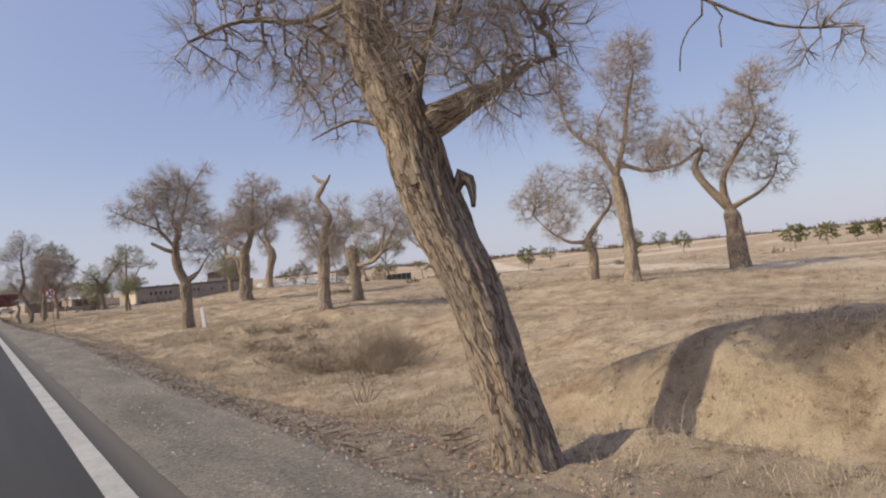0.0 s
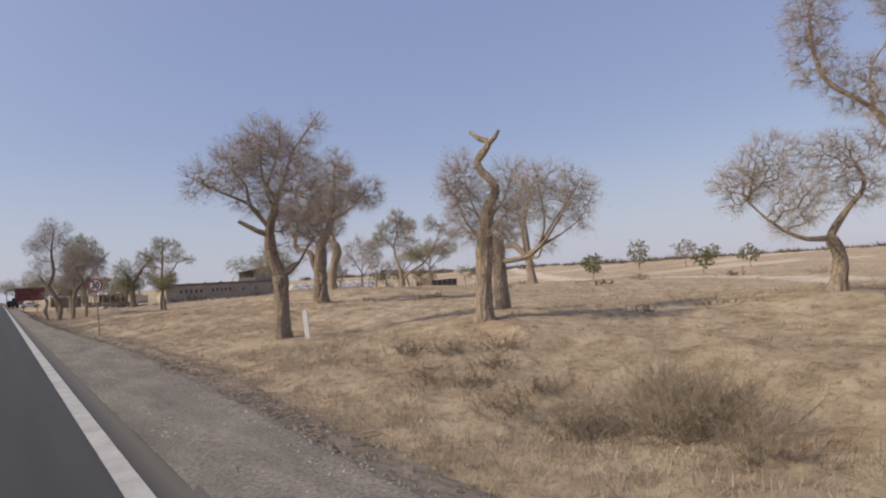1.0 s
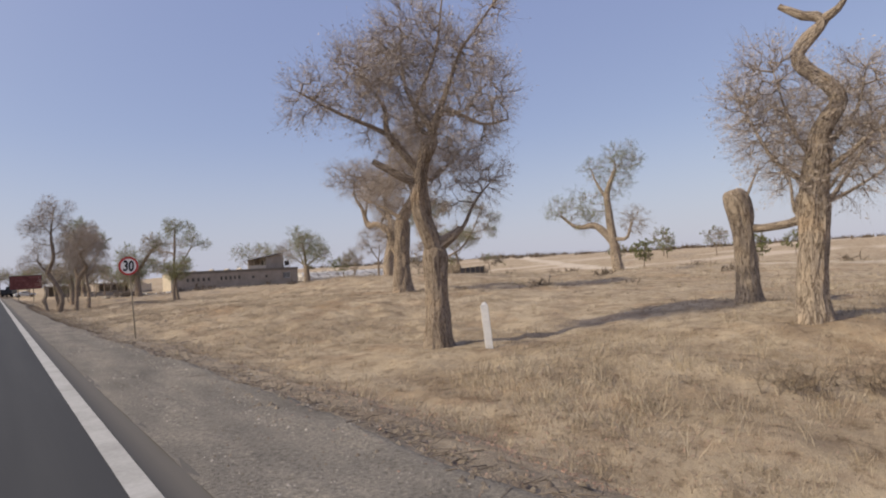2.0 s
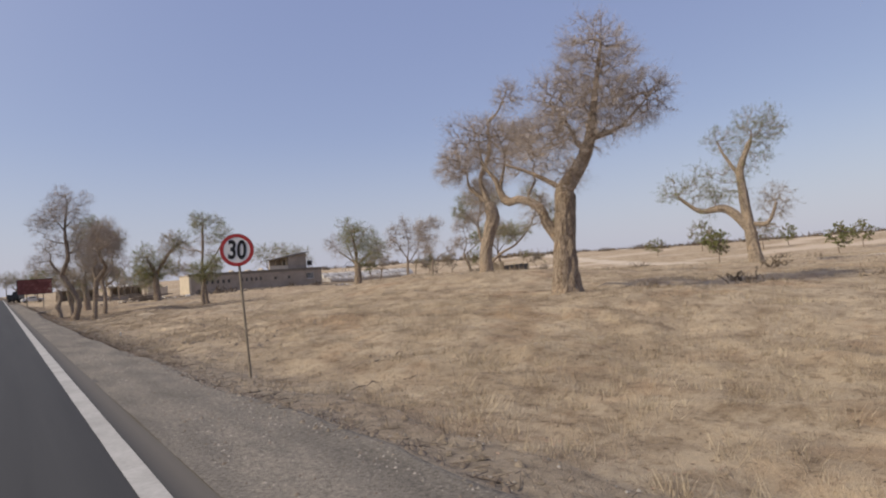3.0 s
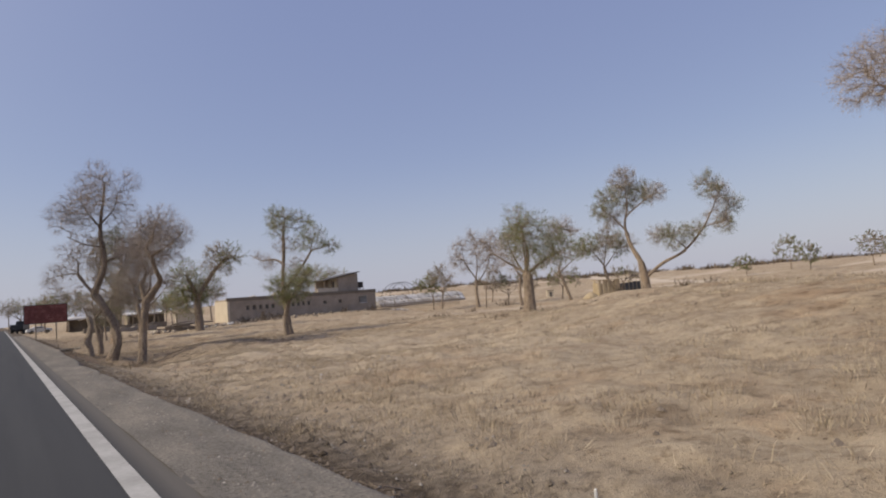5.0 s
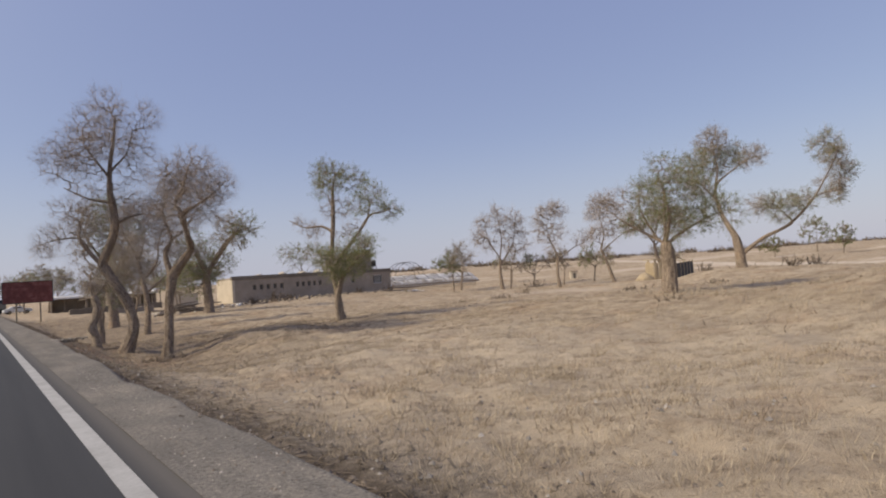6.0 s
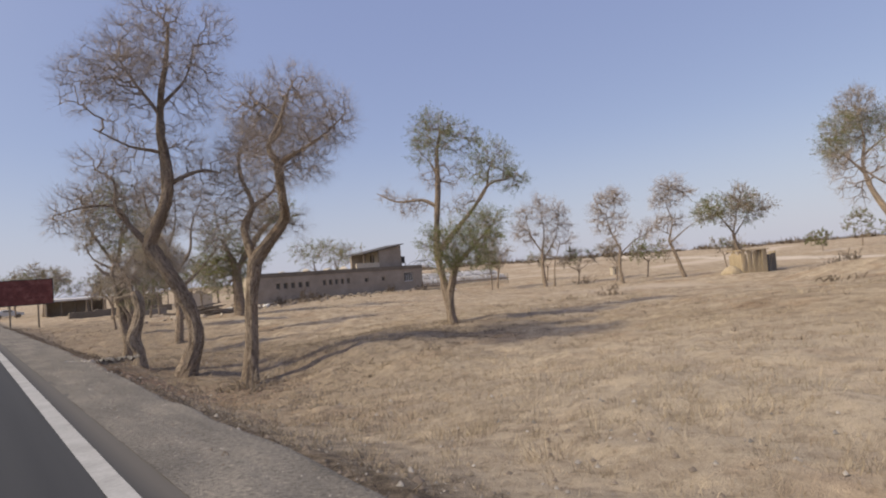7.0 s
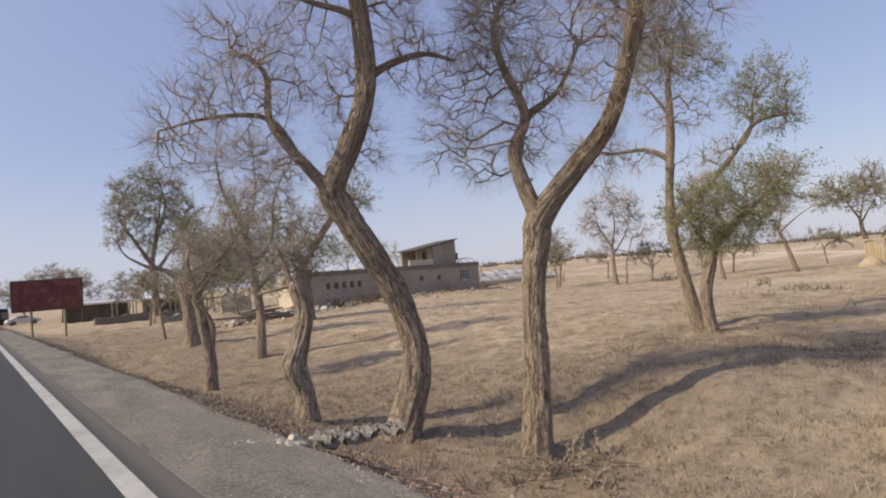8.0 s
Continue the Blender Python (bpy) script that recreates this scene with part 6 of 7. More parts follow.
def tussocks(n, x0, x1, y0, y1, high, blades, spread, thick, mat, label, seed, keep=0.47, scale=0.3):
    """Bunch grass: each bunch a cushion of bent blades."""
    rng = np.random.default_rng(seed)
    x = x0 + (x1 - x0) * rng.uniform(0, 1, n * 3) ** 1.35
    y = rng.uniform(y0, y1, n * 3)
    sel = (fbm(x * scale, y * scale, 3, seed) + 0.5 + rng.normal(size=n * 3) * 0.08 > keep) & (x > grass_from(y))
    x, y = x[sel][:n], y[sel][:n]
    grow = rng.uniform(0.35, 1.25, len(x))
    off = rng.normal(size=(len(x), blades, 2)) * (spread * grow)[:, None, None] * 0.5
    bx, by = (x[:, None] + off[..., 0]).ravel(), (y[:, None] + off[..., 1]).ravel()
    a = np.stack([bx, by, land(bx, by) - 0.012], 1)
    d = np.concatenate([off.reshape(-1, 2) / spread * 0.9, np.ones((len(a), 1))], 1) + rng.normal(size=(len(a), 3)) * [0.4, 0.4, 0.1]
    d /= np.linalg.norm(d, axis=1)[:, None]
    side = rng.normal(size=(len(a), 3)) * [1, 1, 0.1]
    side /= np.linalg.norm(side, axis=1)[:, None]
    ln = (np.repeat(grow, blades) * high * rng.uniform(0.4, 1.15, len(a)))[:, None]
    tip = a + d * ln
    w = thick * rng.uniform(0.6, 1.3, (len(a), 1))
    v = np.stack([a - side * w, a + side * w, tip], 1)
    f = (np.arange(len(a)) * 3)[:, None] + np.arange(3)[None]
    return tagged(from_arrays("dry_grass", v.reshape(-1, 3), f, mat), label, "grass", kind="stuff")


tussocks(3000, 2.9, 11, -2, 98, 0.16, 40, 0.24, 0.0032, STRAW, "short straw-coloured bunch grass on the verge", 11)
tussocks(2600, 6, 30, 0, 108, 0.16, 42, 0.55, 0.0054, STRAW, "straw-coloured bunch grass on the plain", 12, 0.46, 0.2)
tussocks(1300, 22, 85, 0, 135, 0.3, 40, 1.1, 0.011, STRAW, "straw-coloured bunch grass on the far plain", 13, 0.45, 0.12)
tussocks(1500, 5, 27, 10, 108, 0.17, 30, 0.55, 0.0055, BRUSH, "brown withered weeds in patches on the plain", 42, 0.57, 0.2)
tussocks(520, 4, 20, 8, 98, 0.27, 56, 0.34, 0.004, STRAW, "coarse standing straw bunches on the plain", 44, 0.5, 0.4)
tussocks(1500, 3.2, 16, 0, 98, 0.14, 36, 0.26, 0.0034, BRUSH, "brownish withered bunch grass on the verge", 41, 0.5, 0.5)
tufts("tall_dry_grass", 500, 3.6, 7.5, 3, 22, 0.4, 9, 0.0017, STRAW, "taller dead grass stalks by the verge", 14, 0.45, 0.9)
tufts("tall_dry_grass", 260, 3.2, 9, 30, 82, 0.3, 8, 0.003, STRAW, "taller dead grass stalks by the verge", 15, 0.52, 0.9)
tufts("tall_dry_grass", 700, 5.5, 12, 14, 27, 0.4, 9, 0.0035, STRAW, "taller dead grass stalks round the thicket", 43, 0.42, 0.6)
tufts("dark_weeds", 2200, 2.6, 14, 0, 98, 0.11, 6, 0.0035, DARK_TWIG, "low dark dry weeds in the grass", 16, 0.52, 0.8)
tufts("dark_weeds", 1500, 12, 60, 5, 125, 0.2, 6, 0.009, DARK_TWIG, "low dark dry weeds in the grass", 17, 0.52, 0.4)


def scatter(name, n, x0, x1, y0, y1, size, mat, label, seed, keep=0.4, flat=0.6, category="stones"):
    rng = np.random.default_rng(seed)
    x, y = rng.uniform(x0, x1, n), rng.uniform(y0, y1, n)
    sel = fbm(x * 1.1, y * 1.1, 3, seed) + 0.5 > keep
    x, y = x[sel], y[sel]
    n = len(x)
    s = size * rng.uniform(0.35, 1.0, n) ** 1.6
    c = np.stack([x, y, land(x, y) + s * 0.15 + 0.012], 1)
    octa = np.array([[1, 0, -0.3], [0, 1, -0.3], [-1, 0, -0.3], [0, -1, -0.3], [0.2, 0.1, flat]], float)
    v = c[:, None] + octa[None] * s[:, None, None] * rng.uniform(0.6, 1.3, (n, 5, 1))
    f = np.array([[0, 1, 4], [1, 2, 4], [2, 3, 4], [3, 0, 4]])
    f = ((np.arange(n) * 5)[:, None, None] + f[None]).reshape(-1, 3)
    return tagged(from_arrays(name, v.reshape(-1, 3), f, mat), label, category, kind="stuff")


scatter("shoulder_pebbles", 16000, 1.35, 2.6, -4, 110, 0.021, PEBBLE, "loose grey pebbles on the gravel shoulder", 21, 0.35)
scatter("shoulder_pebbles", 5000, 1.4, 2.6, -4, 110, 0.026, DEADWOOD, "dark stones on the gravel shoulder", 26, 0.4)
scatter("verge_stones", 3200, 2.2, 4.2, -4, 110, 0.026, PEBBLE, "loose grey pebbles on the verge", 22, 0.45)
scatter("soil_clods", 2500, 2.4, 3.6, -2, 105, 0.06, GROUND, "crumbly clods along the lip of the shoulder", 25, 0.42, 0.6, "soil")
scatter("soil_clods", 6000, 2.5, 14, -2, 105, 0.04, GROUND, "crumbly clods of sandy soil", 23, 0.42, 0.5, "soil")
scatter("dark_droppings", 900, 2.25, 5.0, -2, 105, 0.045, DEADWOOD, "dark crumbs of wood and dung on the soil", 24, 0.45, 0.5, "debris")


def lip_debris(n, seed):
    """Dark crumbs and broken sticks washed together under the shoulder's lip."""
    rng = np.random.default_rng(seed)
    y = rng.uniform(-2, 104, n)
    y = y[fbm(y * 0.35, y * 0 + 2.0, 3, 8) + 0.5 + rng.normal(size=n) * 0.1 > 0.45]
    n = len(y)
    x = lip_at(y) + 0.3 + rng.normal(size=n) * 0.16
    s = 0.045 * rng.uniform(0.3, 1.0, n) ** 1.5
    c = np.stack([x, y, land(x, y) + s * 0.2], 1)
    octa = np.array([[1, 0, -0.3], [0, 1, -0.3], [-1, 0, -0.3], [0, -1, -0.3], [0.2, 0.1, 0.6]], float)
    v = c[:, None] + octa[None] * s[:, None, None] * rng.uniform(0.5, 1.5, (n, 5, 1))
    f = ((np.arange(n) * 5)[:, None, None] + np.array([[0, 1, 4], [1, 2, 4], [2, 3, 4], [3, 0, 4]])[None]).reshape(-1, 3)
    tagged(from_arrays("bark_crumbs", v.reshape(-1, 3), f, DEADWOOD), "dark crumbs of bark under the shoulder's lip", "debris", kind="stuff")
    k = n // 2
    pick = rng.integers(0, n, k)
    way = rng.normal(size=(k, 3)) * [1, 1, 0.15]
    way /= np.linalg.norm(way, axis=1)[:, None]
    half = way * rng.uniform(0.03, 0.14, k)[:, None]
    p = c[pick] + rng.normal(size=(k, 3)) * [0.08, 0.1, 0] + [0, 0, 0.012]
    v, f = prisms(p - half, p + half, np.full(k, 0.006), np.full(k, 0.003), 4)
    tagged(from_arrays("broken_twigs", v, f, DEADWOOD), "broken twigs lying under the shoulder's lip", "debris", kind="stuff")


lip_debris(6500, 61)
scatter("bark_chunks", 420, 2.4, 6.0, 40, 100, 0.085, DEADWOOD, "dark chunks of bark and dung on the sandy soil", 62, 0.42, 0.5, "debris")
scatter("bark_chunks", 1500, 2.6, 8.0, 83, 93, 0.05, DEADWOOD, "dark chunks of bark under the roadside trees", 63, 0.4, 0.5, "debris")
scatter("pale_stones", 500, 2.2, 7.5, 60, 95, 0.05, PEBBLE, "pale stones on the verge", 64, 0.42, 0.6)
tufts("tall_dry_grass", 150, 4.0, 7.2, -2, 6, 0.42, 10, 0.0016, STRAW, "taller dead grass stalks before the bank", 65, 0.4, 0.9)


def litter(n, cx, cy, sx, sy, seed):
    rng = np.random.default_rng(seed)
    x, y = cx + rng.normal(size=n) * sx, cy + rng.normal(size=n) * sy
    sel = x > 2.3
    x, y = x[sel], y[sel]
    v, f = leaves(np.stack([x, y, land(x, y) + 0.018], 1), 0.026, rng)
    lift = v[:, 2] - np.repeat(land(x, y) + 0.018, 3)
    v[:, 2] -= lift * 0.6
    return tagged(from_arrays("leaf_litter", v, f, LITTER), "reddish brown fallen leaves on the soil", "leaf litter", kind="stuff")


litter(1500, 3.4, 4.2, 0.5, 1.6, 31)
litter(2600, 4.2, 21.0, 0.4, 6.0, 36)
litter(1300, 3.6, 8.0, 0.35, 3.0, 37)
litter(5500, 3.6, 87.6, 0.8, 2.6, 32)
litter(2500, 6.2, 86.6, 1.2, 1.2, 35)
litter(1500, 5.4, 23.6, 1.5, 1.6, 33)
litter(900, 5.0, 96.0, 1.2, 4.0, 34)
tufts("dark_weeds", 2600, 2.5, 12, 90, 128, 0.16, 6, 0.005, DARK_TWIG, "low dark dry weeds under the trees", 18, 0.5, 0.5)
tufts("dark_weeds", 3600, 2.35, 3.9, -2, 98, 0.07, 6, 0.0032, DARK_TWIG, "low dark dry weeds along the shoulder's lip", 19, 0.5, 0.9)
tufts("dark_weeds", 2400, 8, 20, 84, 92, 0.13, 6, 0.005, DARK_TWIG, "low dark dry weeds under the trees", 20, 0.45, 0.6)


# ---- yard beyond the building ----
SHEET = varied("dusty_plastic_sheet", [(0.35, (0.3, 0.27, 0.235)), (0.5, (0.56, 0.54, 0.51)), (0.7, (0.74, 0.73, 0.71))], 0.45, 0.5, 0.3, 0.2, 0.01)


def plastic_tunnel(x, y, long, wide, high, turn):
    """A low greenhouse tunnel: white sheet over hoops, with end wall and base boards."""
    ob = thing("plastic_tunnel", x, y, at(x, y), turn, "long low greenhouse tunnel under whitish plastic sheet", "greenhouse", "tunnels beyond the building")
    bm = bmesh.new()
    n, m = 40, 12
    rows = []
    for i in range(n + 1):
        sag = 0.05 * math.sin(i * 1.7) + 0.04 * math.sin(i * 0.6)
        rows.append([bm.verts.new((long * i / n, wide / 2 * math.cos(math.pi * k / m), (high + sag) * math.sin(math.pi * k / m) ** 0.8)) for k in range(m + 1)])
    for a, b in zip(rows, rows[1:]):
        for k in range(m):
            bm.faces.new((a[k], a[k + 1], b[k + 1], b[k]))
    bm.faces.new(rows[0][::-1])
    bm.faces.new(rows[-1])
    part("sheet", bm, SHEET, ob, "dirty whitish plastic sheet")
    for i in range(9):
        u = long * (i + 0.5) / 9
        bm = bmesh.new()
        for k in range(8):
            p, q = [(u, (wide / 2 + 0.03) * math.cos(math.pi * s / 8), (high + 0.1) * math.sin(math.pi * s / 8) ** 0.8) for s in (k, k + 1)]
            rod(bm, p, q, 0.05, 0.05, 5)
        part("hoop", bm, DARK_ROOF, ob)
    part("base_board", box(bmesh.new(), 0, long, -wide / 2 - 0.12, -wide / 2 - 0.02, -0.3, 0.45), MUD, ob, "mud base wall")
    return ob


plastic_tunnel(60.5, 154, 22, 4.0, 1.3, 0)
plastic_tunnel(63, 163, 26, 5.0, 2.1, 0)


def hoop_frame(x, y, turn, wide, high):
    ob = thing("hoop_frame", x, y, at(x, y), turn, "bare dark greenhouse hoops without a cover", "greenhouse frame")
    for i in range(3):
        bm = bmesh.new()
        for k in range(14):
            p, q = [(wide / 2 * math.cos(math.pi * s / 14), i * 2.0, high * math.sin(math.pi * s / 14)) for s in (k, k + 1)]
            rod(bm, p, q, 0.06, 0.06, 6)
        part("hoop", bm, DARK_ROOF, ob)
    for s in (0.0, 0.5, 1.0):
        part("rail", rod(bmesh.new(), (wide / 2 * math.cos(math.pi * s), 0, high * math.sin(math.pi * s)), (wide / 2 * math.cos(math.pi * s), 4, high * math.sin(math.pi * s)), 0.05, 0.05, 6), DARK_ROOF, ob)
    return ob


hoop_frame(82, 176, 0, 9.0, 4.6)

# paling fence of pale stakes before the tunnels
fence = thing("paling_fence", 55.5, 146.5, at(55, 146), -12, "fence of pale uneven stakes before the greenhouse tunnels", "fence")
rng = random.Random(12)
for k in range(58):
    u = k * 0.32
    zz = at(55.5 + u * 0.98, 146.5 - u * 0.2) - fence.location.z
    part("stake", rod(bmesh.new(), (u, 0, zz - 0.2), (u + rng.uniform(-0.06, 0.06), 0, zz + 1.5 + rng.uniform(-0.4, 0.35)), 0.06, 0.05, 5), PLANK, fence)
for level in (0.55, 1.0, 1.4):
    part("rail", rod(bmesh.new(), (0, 0.07, level), (18.4, 0.07, level - 0.1), 0.06, 0.05, 6), WHITE, fence, "pale fence rail")


def rubble(x, y, wide, n, seed, label, mats):
    ob = thing("rubble_heap", x, y, at(x, y), 0, label, "rubble")
    rng = random.Random(seed)
    for k in range(n):
        r = rng.uniform(0.1, 0.34)
        px, py = rng.gauss(0, wide / 2.4), rng.gauss(0, wide / 4.5)
        bm = bmesh.new()
        bmesh.ops.create_cube(bm, size=1.0, matrix=Matrix.Translation((px, py, at(x + px, y + py) - ob.location.z + r * 0.3))
                              @ pose(0, 0, 0, rng.uniform(-40, 40), rng.uniform(-40, 40), rng.uniform(0, 90)) @ Matrix.Diagonal((r * 1.6, r, r * 0.7, 1)))
        bmesh.ops.bevel(bm, geom=bm.edges[:], offset=0.03, segments=1, affect="EDGES")
        part("block", bm, rng.choice(mats), ob)
    return ob


rubble(29, 132.6, 9, 70, 1, "scattered mud bricks and rubble before the wall", [MUD, PARAPET, DEADWOOD])
rubble(38, 134.6, 10, 70, 2, "scattered mud bricks and rubble before the wall", [MUD, DEADWOOD, PARAPET])
rubble(21, 128, 5, 34, 3, "pale broken blocks strewn on the soil", [PALE_MUD, WHITE, MUD])
rubble(51, 137, 4, 30, 4, "dark rubble by the building's corner", [PARAPET, MUD])
rubble(57, 141, 4, 26, 5, "pale sacks and rubble by the fence", [WHITE, PALE_MUD])
rubble(14, 122, 4, 22, 6, "broken blocks strewn on the yard", [PALE_MUD, MUD])


def wood_pile(x, y, turn, n, long, label, seed, r=0.05, spread=0.7, high=0.5):
    ob = thing("wood_pile", x, y, at(x, y), turn, label, "wood pile")
    rng = random.Random(seed)
    for k in range(n):
        a = Vector((rng.gauss(0, spread), rng.gauss(0, spread * 0.4), 0.03 + high * rng.random() ** 2))
        d = Vector((1, rng.uniform(-0.5, 0.5), rng.uniform(-0.12, 0.12))).normalized() * long * rng.uniform(0.5, 1.0)
        bm = bmesh.new()
        mid = a + Vector((0, 0, rng.uniform(-0.03, 0.05)))
        rod(bm, a - d / 2, mid, r * rng.uniform(0.5, 0.9), r, 6)
        rod(bm, mid, a + d / 2, r, r * 0.4, 6)
        part("pole", bm, DEADWOOD, ob)
    return ob


wood_pile(17.5, 125, 20, 36, 3.5, "heap of grey poles and branches by the yard", 3, 0.07, 1.3, 0.9)
wood_pile(50.2, 135.5, 10, 14, 2.0, "heap of dark branches by the wall", 5, 0.06, 0.8, 0.5)


def mud_wall(x0, y0, x1, y1, high, label, mat):
    long = math.hypot(x1 - x0, y1 - y0)
    z = at((x0 + x1) / 2, (y0 + y1) / 2)
    ob = thing("mud_wall", x0, y0, z, math.degrees(math.atan2(y1 - y0, x1 - x0)), label, "wall")
    bm = bmesh.new()
    rng = random.Random(int(x0 * 7))
    n = max(6, int(long / 0.6))
    tops = [high * rng.uniform(0.75, 1.05) for _ in range(n + 1)]
    rows = [[bm.verts.new((long * k / n, s, zz)) for k in range(n + 1) for zz in (-0.5, tops[k])] for s in (-0.2, 0.2)]
    f, b = rows
    for k in range(n):
        i = 2 * k
        bm.faces.new((f[i], f[i + 2], f[i + 3], f[i + 1]))
        bm.faces.new((b[i + 2], b[i], b[i + 1], b[i + 3]))
        bm.faces.new((f[i + 1], f[i + 3], b[i + 3], b[i + 1]))
    bm.faces.new((f[0], f[1], b[1], b[0]))
    bm.faces.new((f[-2], b[-2], b[-1], f[-1]))
    part("wall", bm, mat, ob)
    return ob


mud_wall(9.5, 150, 21, 152, 0.9, "low broken dark mud wall along the yard", PARAPET)
mud_wall(12, 135, 17, 139, 0.7, "low broken mud wall at the yard's edge", MUD)
mud_wall(22, 150, 25.5, 150, 2.2, "ruined stub of a mud-brick wall", PALE_MUD)
rng = random.Random(8)
for k in range(16):
    px, py = 12 + k * 0.85, 158 + rng.uniform(-4, 4)
    st = thing("fence_pole", px, py, at(px, py), 0, "bare upright timber pole in the yard", "pole", "poles in the yard")
    part("shaft", rod(bmesh.new(), (0, 0, -0.3), (rng.uniform(-0.2, 0.2), 0, rng.uniform(1.8, 3.2)), 0.09, 0.06, 7), DEADWOOD, st)


def yard_shed(x, y, turn, long):
    ob = thing("yard_shed", x, y, at(x, y), turn, "low open-fronted shed under a pale sheet roof", "shed")
    part("back_wall", box(bmesh.new(), 0, long, 3.0, 3.2, -0.3, 2.2), MUD, ob, "shaded mud back wall")
    for k in (-0.2, long):
        part("side_wall", box(bmesh.new(), k, k + 0.2, 0.1, 3.2, -0.3, 2.2), MUD, ob)
    part("roof", box(bmesh.new(), -0.5, long + 0.5, -0.5, 3.5, 2.22, 2.5, m=pose(0, 0, 0, 4, 0, 0)), WHITE, ob, "pale sheet roof")
    for k in range(5):
        u = long * k / 4
        part("post", rod(bmesh.new(), (u, -0.1, -0.3), (u, -0.1, 2.2), 0.07, 0.06, 8), DEADWOOD, ob)
    return ob


yard_shed(9.5, 172, -4, 7.0)
yard_shed(19.5, 176, 0, 6.0)


def parked_car(x, y, turn):
    """A small saloon: shaped body, cabin, glass, lamps and wheels."""
    ob = thing("parked_car", x, y, at(x, y), turn, "small white saloon car parked on the dirt yard", "car")
    prof = [(-2.1, 0.35), (-2.15, 0.62), (-2.0, 0.86), (-1.5, 0.92), (-0.9, 1.32), (0.35, 1.38), (1.05, 0.95), (1.95, 0.82), (2.12, 0.6), (2.08, 0.35)]
    bm = bmesh.new()
    sides = [[bm.verts.new((u, s * (0.8 if z < 1.0 else 0.62), z)) for u, z in prof] for s in (-1, 1)]
    n = len(prof)
    for k in range(n):
        bm.faces.new((sides[0][k], sides[0][(k + 1) % n], sides[1][(k + 1) % n], sides[1][k]))
    bm.faces.new(sides[0][::-1])
    bm.faces.new(sides[1])
    bmesh.ops.bevel(bm, geom=bm.edges[:], offset=0.06, segments=2, affect="EDGES")
    part("body", bm, CAR_WHITE, ob, "white painted body")
    for s in (-1, 1):
        part("side_window", box(bmesh.new(), -0.75, 0.5, s * 0.735 - 0.02, s * 0.735 + 0.02, 0.96, 1.24, m=pose(0, 0, 0, 0, 0, 0)), GLASS_DARK, ob, "dark side window")
        for u in (-1.3, 1.3):
            wh = part("wheel", rod(bmesh.new(), (u, s * 0.66, 0.31), (u, s * 0.86, 0.31), 0.31, 0.31, 20), TYRE, ob, "black tyre")
            part("rim", rod(bmesh.new(), (u, s * 0.85, 0.31), (u, s * 0.875, 0.31), 0.19, 0.19, 14), POLE, wh, "grey rim")
        part("headlight", box(bmesh.new(), 2.06, 2.12, s * 0.55 - 0.14, s * 0.55 + 0.14, 0.6, 0.72, 0.01), WHITE_SIGN, ob, "clear headlight")
    part("windscreen", box(bmesh.new(), 0.42, 0.46, -0.55, 0.55, -0.05, 0.42, m=Matrix.Translation((0.25, 0, 0.98)) @ pose(0, 0, 0, 0, -52, 0) @ Matrix.Translation((-0.3, 0, 0))), GLASS_DARK, ob, "dark windscreen")
    return ob


parked_car(5.9, 190, 8)


def dark_truck(x, y, turn):
    ob = thing("parked_truck", x, y, at(x, y), turn, "dark lorry parked at the road's far side", "truck")
    part("cab", box(bmesh.new(), 2.2, 4.0, -1.1, 1.1, 0.6, 2.7, 0.15), TRUCK_DARK, ob)
    part("load_bed", box(bmesh.new(), -4.0, 2.1, -1.15, 1.15, 0.9, 2.0, 0.05), TRUCK_DARK, ob)
    part("chassis", box(bmesh.new(), -4.0, 3.9, -0.5, 0.5, 0.5, 0.88), TYRE, ob)
    part("windscreen", box(bmesh.new(), 3.98, 4.03, -0.9, 0.9, 1.6, 2.4), GLASS_DARK, ob)
    for u in (-3.0, -1.8, 3.0):
        for s in (-1, 1):
            part("wheel", rod(bmesh.new(), (u, s * 0.8, 0.5), (u, s * 1.1, 0.5), 0.5, 0.5, 18), TYRE, ob)
    return ob


dark_truck(3.2, 205, 80)

# lone pole by the far bend of the road
px, py = 1.9, 284.5
ob = thing("utility_pole", px, py, at(px, py), 0, "thin grey timber pole far along the road", "pole")
part("shaft", rod(bmesh.new(), (0, 0, -0.5), (0, 0, 8.4), 0.16, 0.11, 8), DEADWOOD, ob)
part("crossarm", box(bmesh.new(), -0.8, 0.8, -0.06, 0.06, 7.7, 7.85), DEADWOOD, ob)

# small pale hut far out
ob = thing("field_hut", 85.7, 129.6, at(85.7, 129.6), -35, "tiny pale hut with a dark panel for the doorway's shade on the plain", "hut")
ob.scale = (0.62, 0.62, 0.62)
part("wall", box(bmesh.new(), -1.0, 1.0, -0.9, 0.9, -0.3, 2.1), PALE_MUD, ob)
# thin dark slab on the wall, coloured as the shade of an open entrance
part("doorway", box(bmesh.new(), -0.35, 0.4, -0.93, -0.902, -0.1, 1.6), GLASS_DARK, ob, "dark panel for the doorway's shade")
part("roof", box(bmesh.new(), -1.15, 1.15, -1.05, 1.05, 2.1, 2.25), MUD, ob)


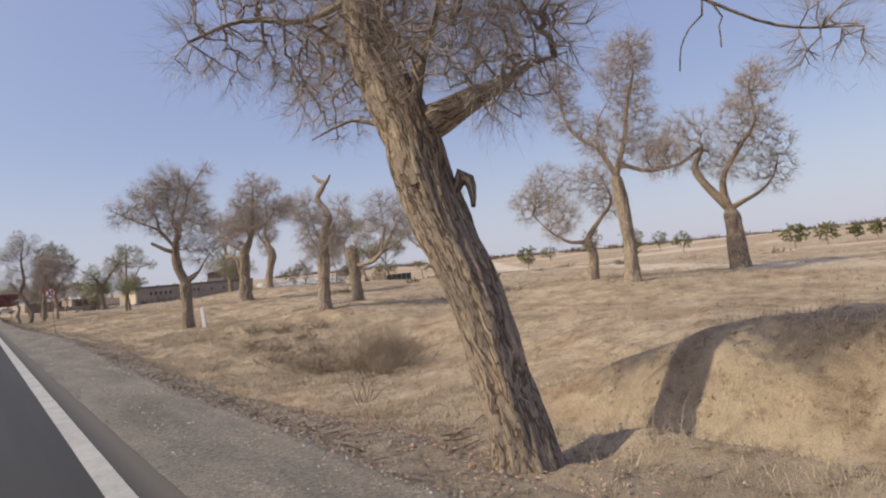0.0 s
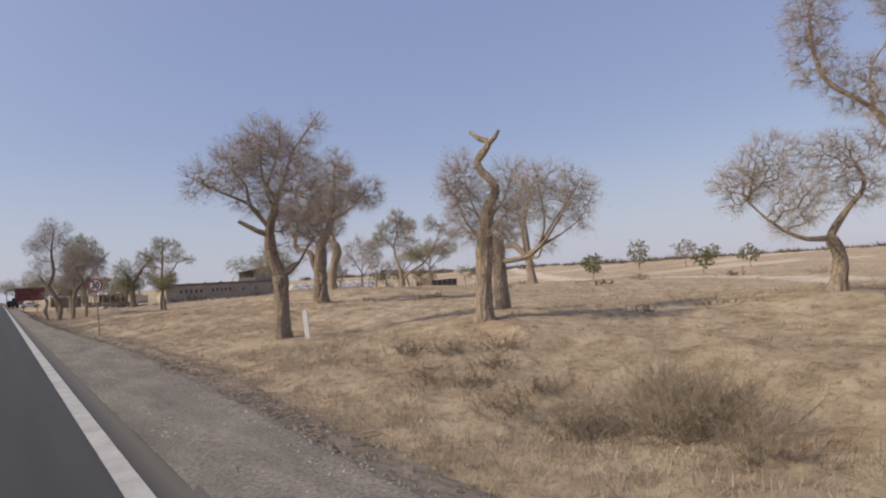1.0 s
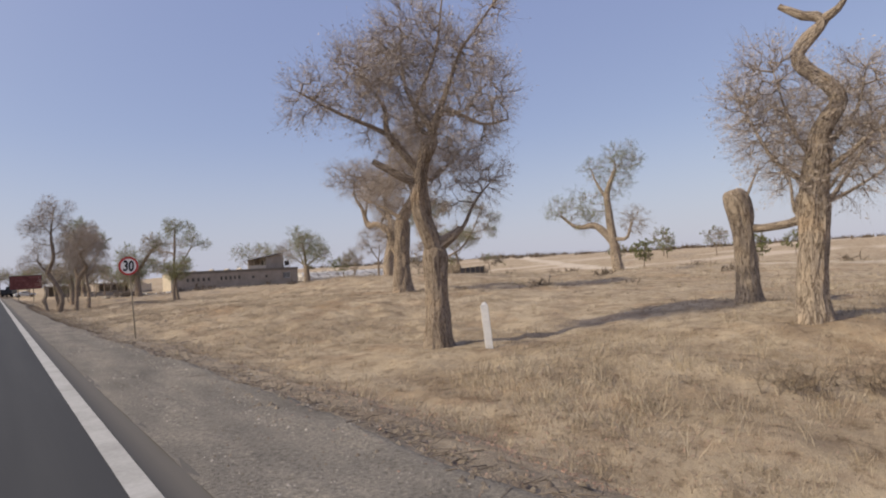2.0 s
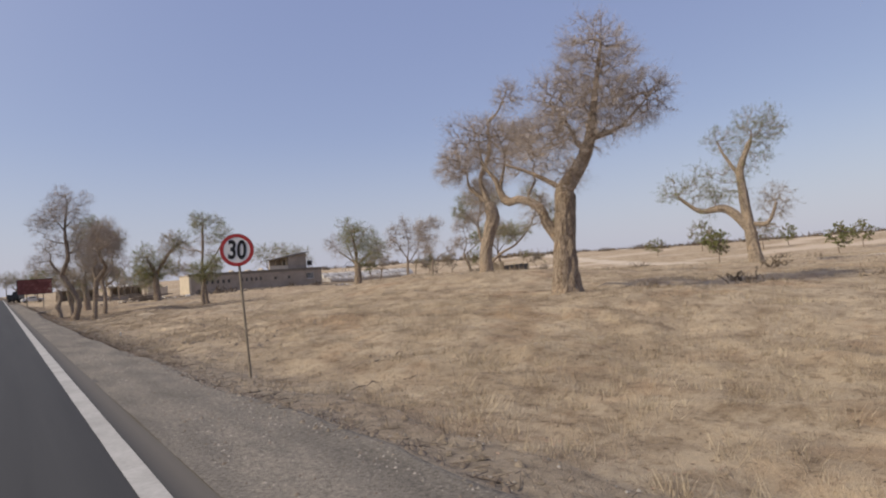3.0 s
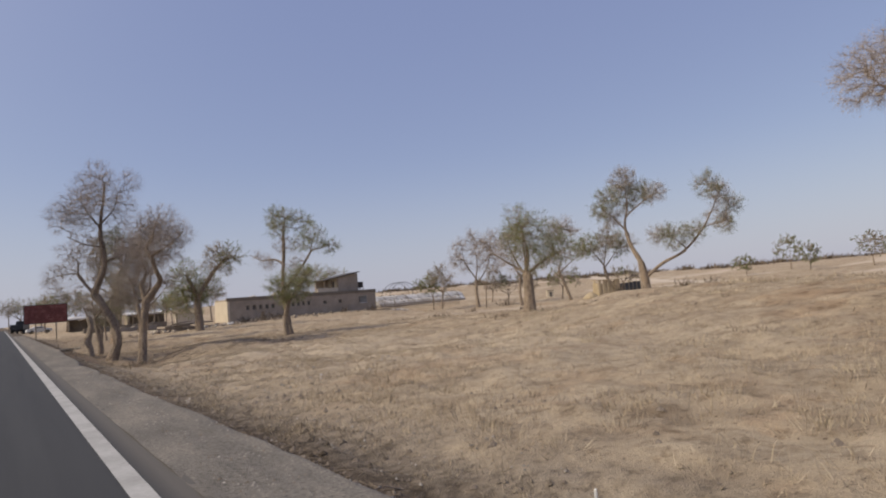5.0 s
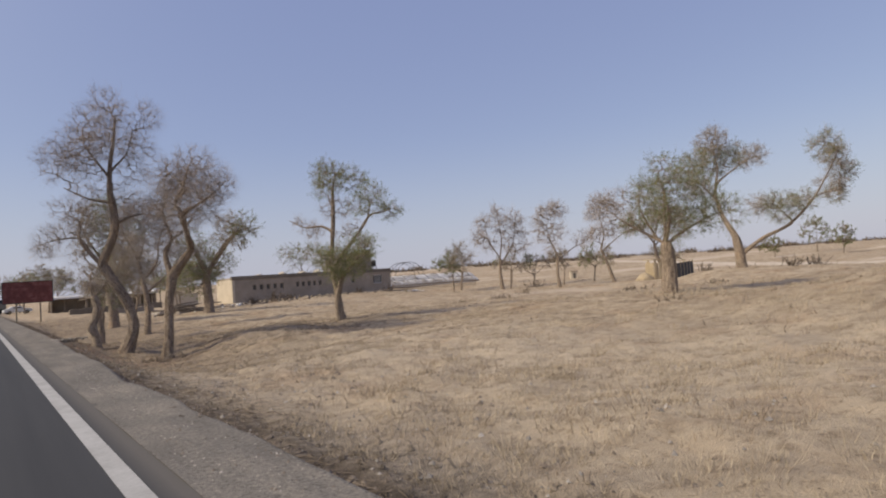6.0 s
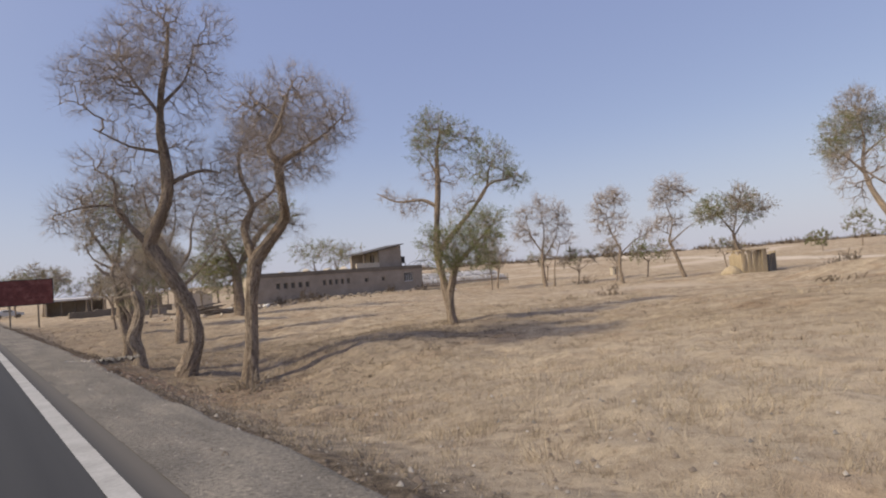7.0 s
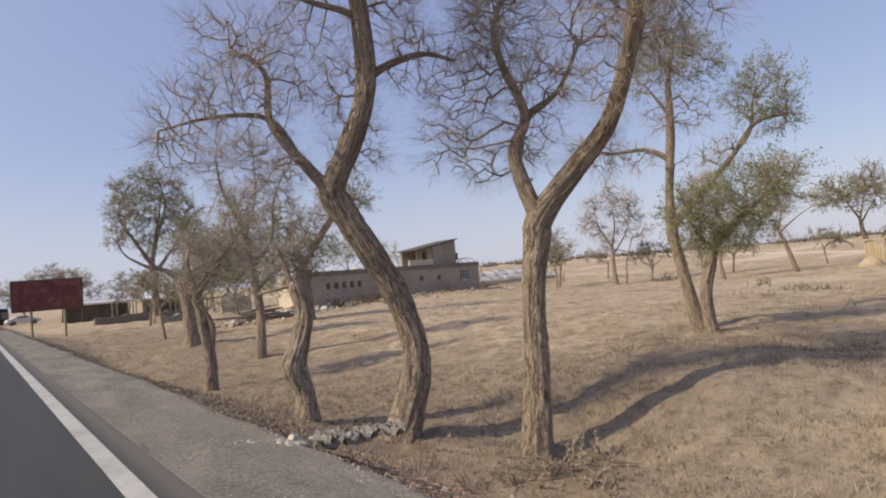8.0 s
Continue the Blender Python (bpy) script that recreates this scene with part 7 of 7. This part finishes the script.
# ---- debris by the roadside trees ----
def ragged_heap(x, y, turn):
    """A torn grey sack spilling pale lumps."""
    ob = thing("torn_sack", x, y, at(x, y), turn, "torn grey sack spilling pale lumps on fallen leaves", "rubbish")
    rng = random.Random(6)
    for k in range(26):
        u = -0.8 + k * 0.055 + rng.uniform(-0.1, 0.1)
        bm = bmesh.new()
        bmesh.ops.create_icosphere(bm, subdivisions=2, radius=1.0, matrix=Matrix.Translation((u + rng.uniform(-0.05, 0.05), rng.uniform(-0.16, 0.16), 0.03 + rng.uniform(0, 0.04)))
                                   @ pose(0, 0, 0, rng.uniform(0, 90), 0, rng.uniform(0, 90)) @ Matrix.Diagonal((rng.uniform(0.05, 0.12), rng.uniform(0.04, 0.09), rng.uniform(0.03, 0.07), 1)))
        for v in bm.verts:
            v.co += noise.noise_vector(v.co * 14 + Vector((k, 0, 0))) * 0.035
        part("lump", bm, SACK if k % 5 else PALE_MUD, ob)
    bm = bmesh.new()
    n, m = 24, 8
    rows = [[bm.verts.new((0.1 + 0.9 * i / n, -0.2 + 0.4 * k / m, 0.03 + 0.09 * abs(math.sin(i * 0.9 + k)) + 0.05 * noise.noise(Vector((i * 0.7, k * 0.9, 2))))) for k in range(m + 1)] for i in range(n + 1)]
    for a, b in zip(rows, rows[1:]):
        for k in range(m):
            if (a[k].co.x * 13 + k) % 5 > 0.7:
                bm.faces.new((a[k], a[k + 1], b[k + 1], b[k]))
    bmesh.ops.solidify(bm, geom=bm.faces[:], thickness=0.006)
    part("sacking", bm, SACK, ob, "crumpled torn sackcloth")
    return ob


SACK = varied("dirty_grey_sacking", [(0.3, (0.26, 0.235, 0.21)), (0.7, (0.56, 0.53, 0.49))], 9.0, 0.9, 0.4, 0.5, 0.01)
ragged_heap(2.47, 87.27, -27)
wood_pile(6.2, 87.3, -50, 16, 0.9, "dead grey branches lying at a tree's foot", 11, 0.012, 0.35, 0.22)
wood_pile(4.6, 90.4, 30, 7, 0.7, "dead grey branches lying at a tree's foot", 12, 0.012, 0.25, 0.1)
wood_pile(3.3, 44.5, -40, 7, 0.25, "broken sticks lying on the verge", 13, 0.01, 0.4, 0.04)
wood_pile(3.0, 47.3, -30, 6, 0.22, "broken sticks lying on the verge", 14, 0.012, 0.4, 0.04)
wood_pile(4.6, 37.0, 20, 5, 0.35, "broken sticks lying on the verge", 15, 0.012, 0.5, 0.05)
wood_pile(5.8, 38.2, 40, 5, 0.3, "broken sticks lying on the verge", 16, 0.012, 0.5, 0.05)
wood_pile(3.2, 15.8, -60, 5, 0.6, "broken sticks lying on the verge", 17, 0.012, 0.4, 0.04)
wood_pile(2.8, 68.5, -70, 9, 0.35, "broken sticks lying on the verge", 18, 0.009, 0.5, 0.05)
wood_pile(3.9, 4.6, 10, 6, 0.5, "broken sticks lying among fallen leaves", 19, 0.01, 0.4, 0.04)
wood_pile(16.6, 43.6, 10, 6, 1.0, "broken sticks lying at a tree's foot", 20, 0.03, 0.6, 0.06)
wood_pile(8.5, 21.0, 10, 6, 0.6, "broken sticks lying on dry grass", 21, 0.012, 0.7, 0.05)


# dead brushwood round the foot of the forked roadside tree, and a low bramble beside it
PALE_TWIG = varied("bleached_dead_twigs", [(0.3, (0.4, 0.33, 0.25)), (0.7, (0.55, 0.47, 0.37))], 1.0, 0.9, 0.2, 0.0, 0.01, random_by=0.3)
for bx, by, bh, bw, bn in ((6.2, 87.1, 0.5, 1.8, 420), (6.9, 87.4, 0.55, 1.7, 380), (5.6, 87.4, 0.35, 1.5, 320), (6.0, 86.4, 0.35, 1.4, 300)):
    shrub(bx, by, bh, bw, bn, PALE_TWIG, "tangle of bleached dead branches at a tree's foot", 0.009, 1.7)
shrub(4.9, 87.6, 0.3, 1.2, 500, BRUSH, "low brown bramble among fallen leaves", 0.004, 1.5)
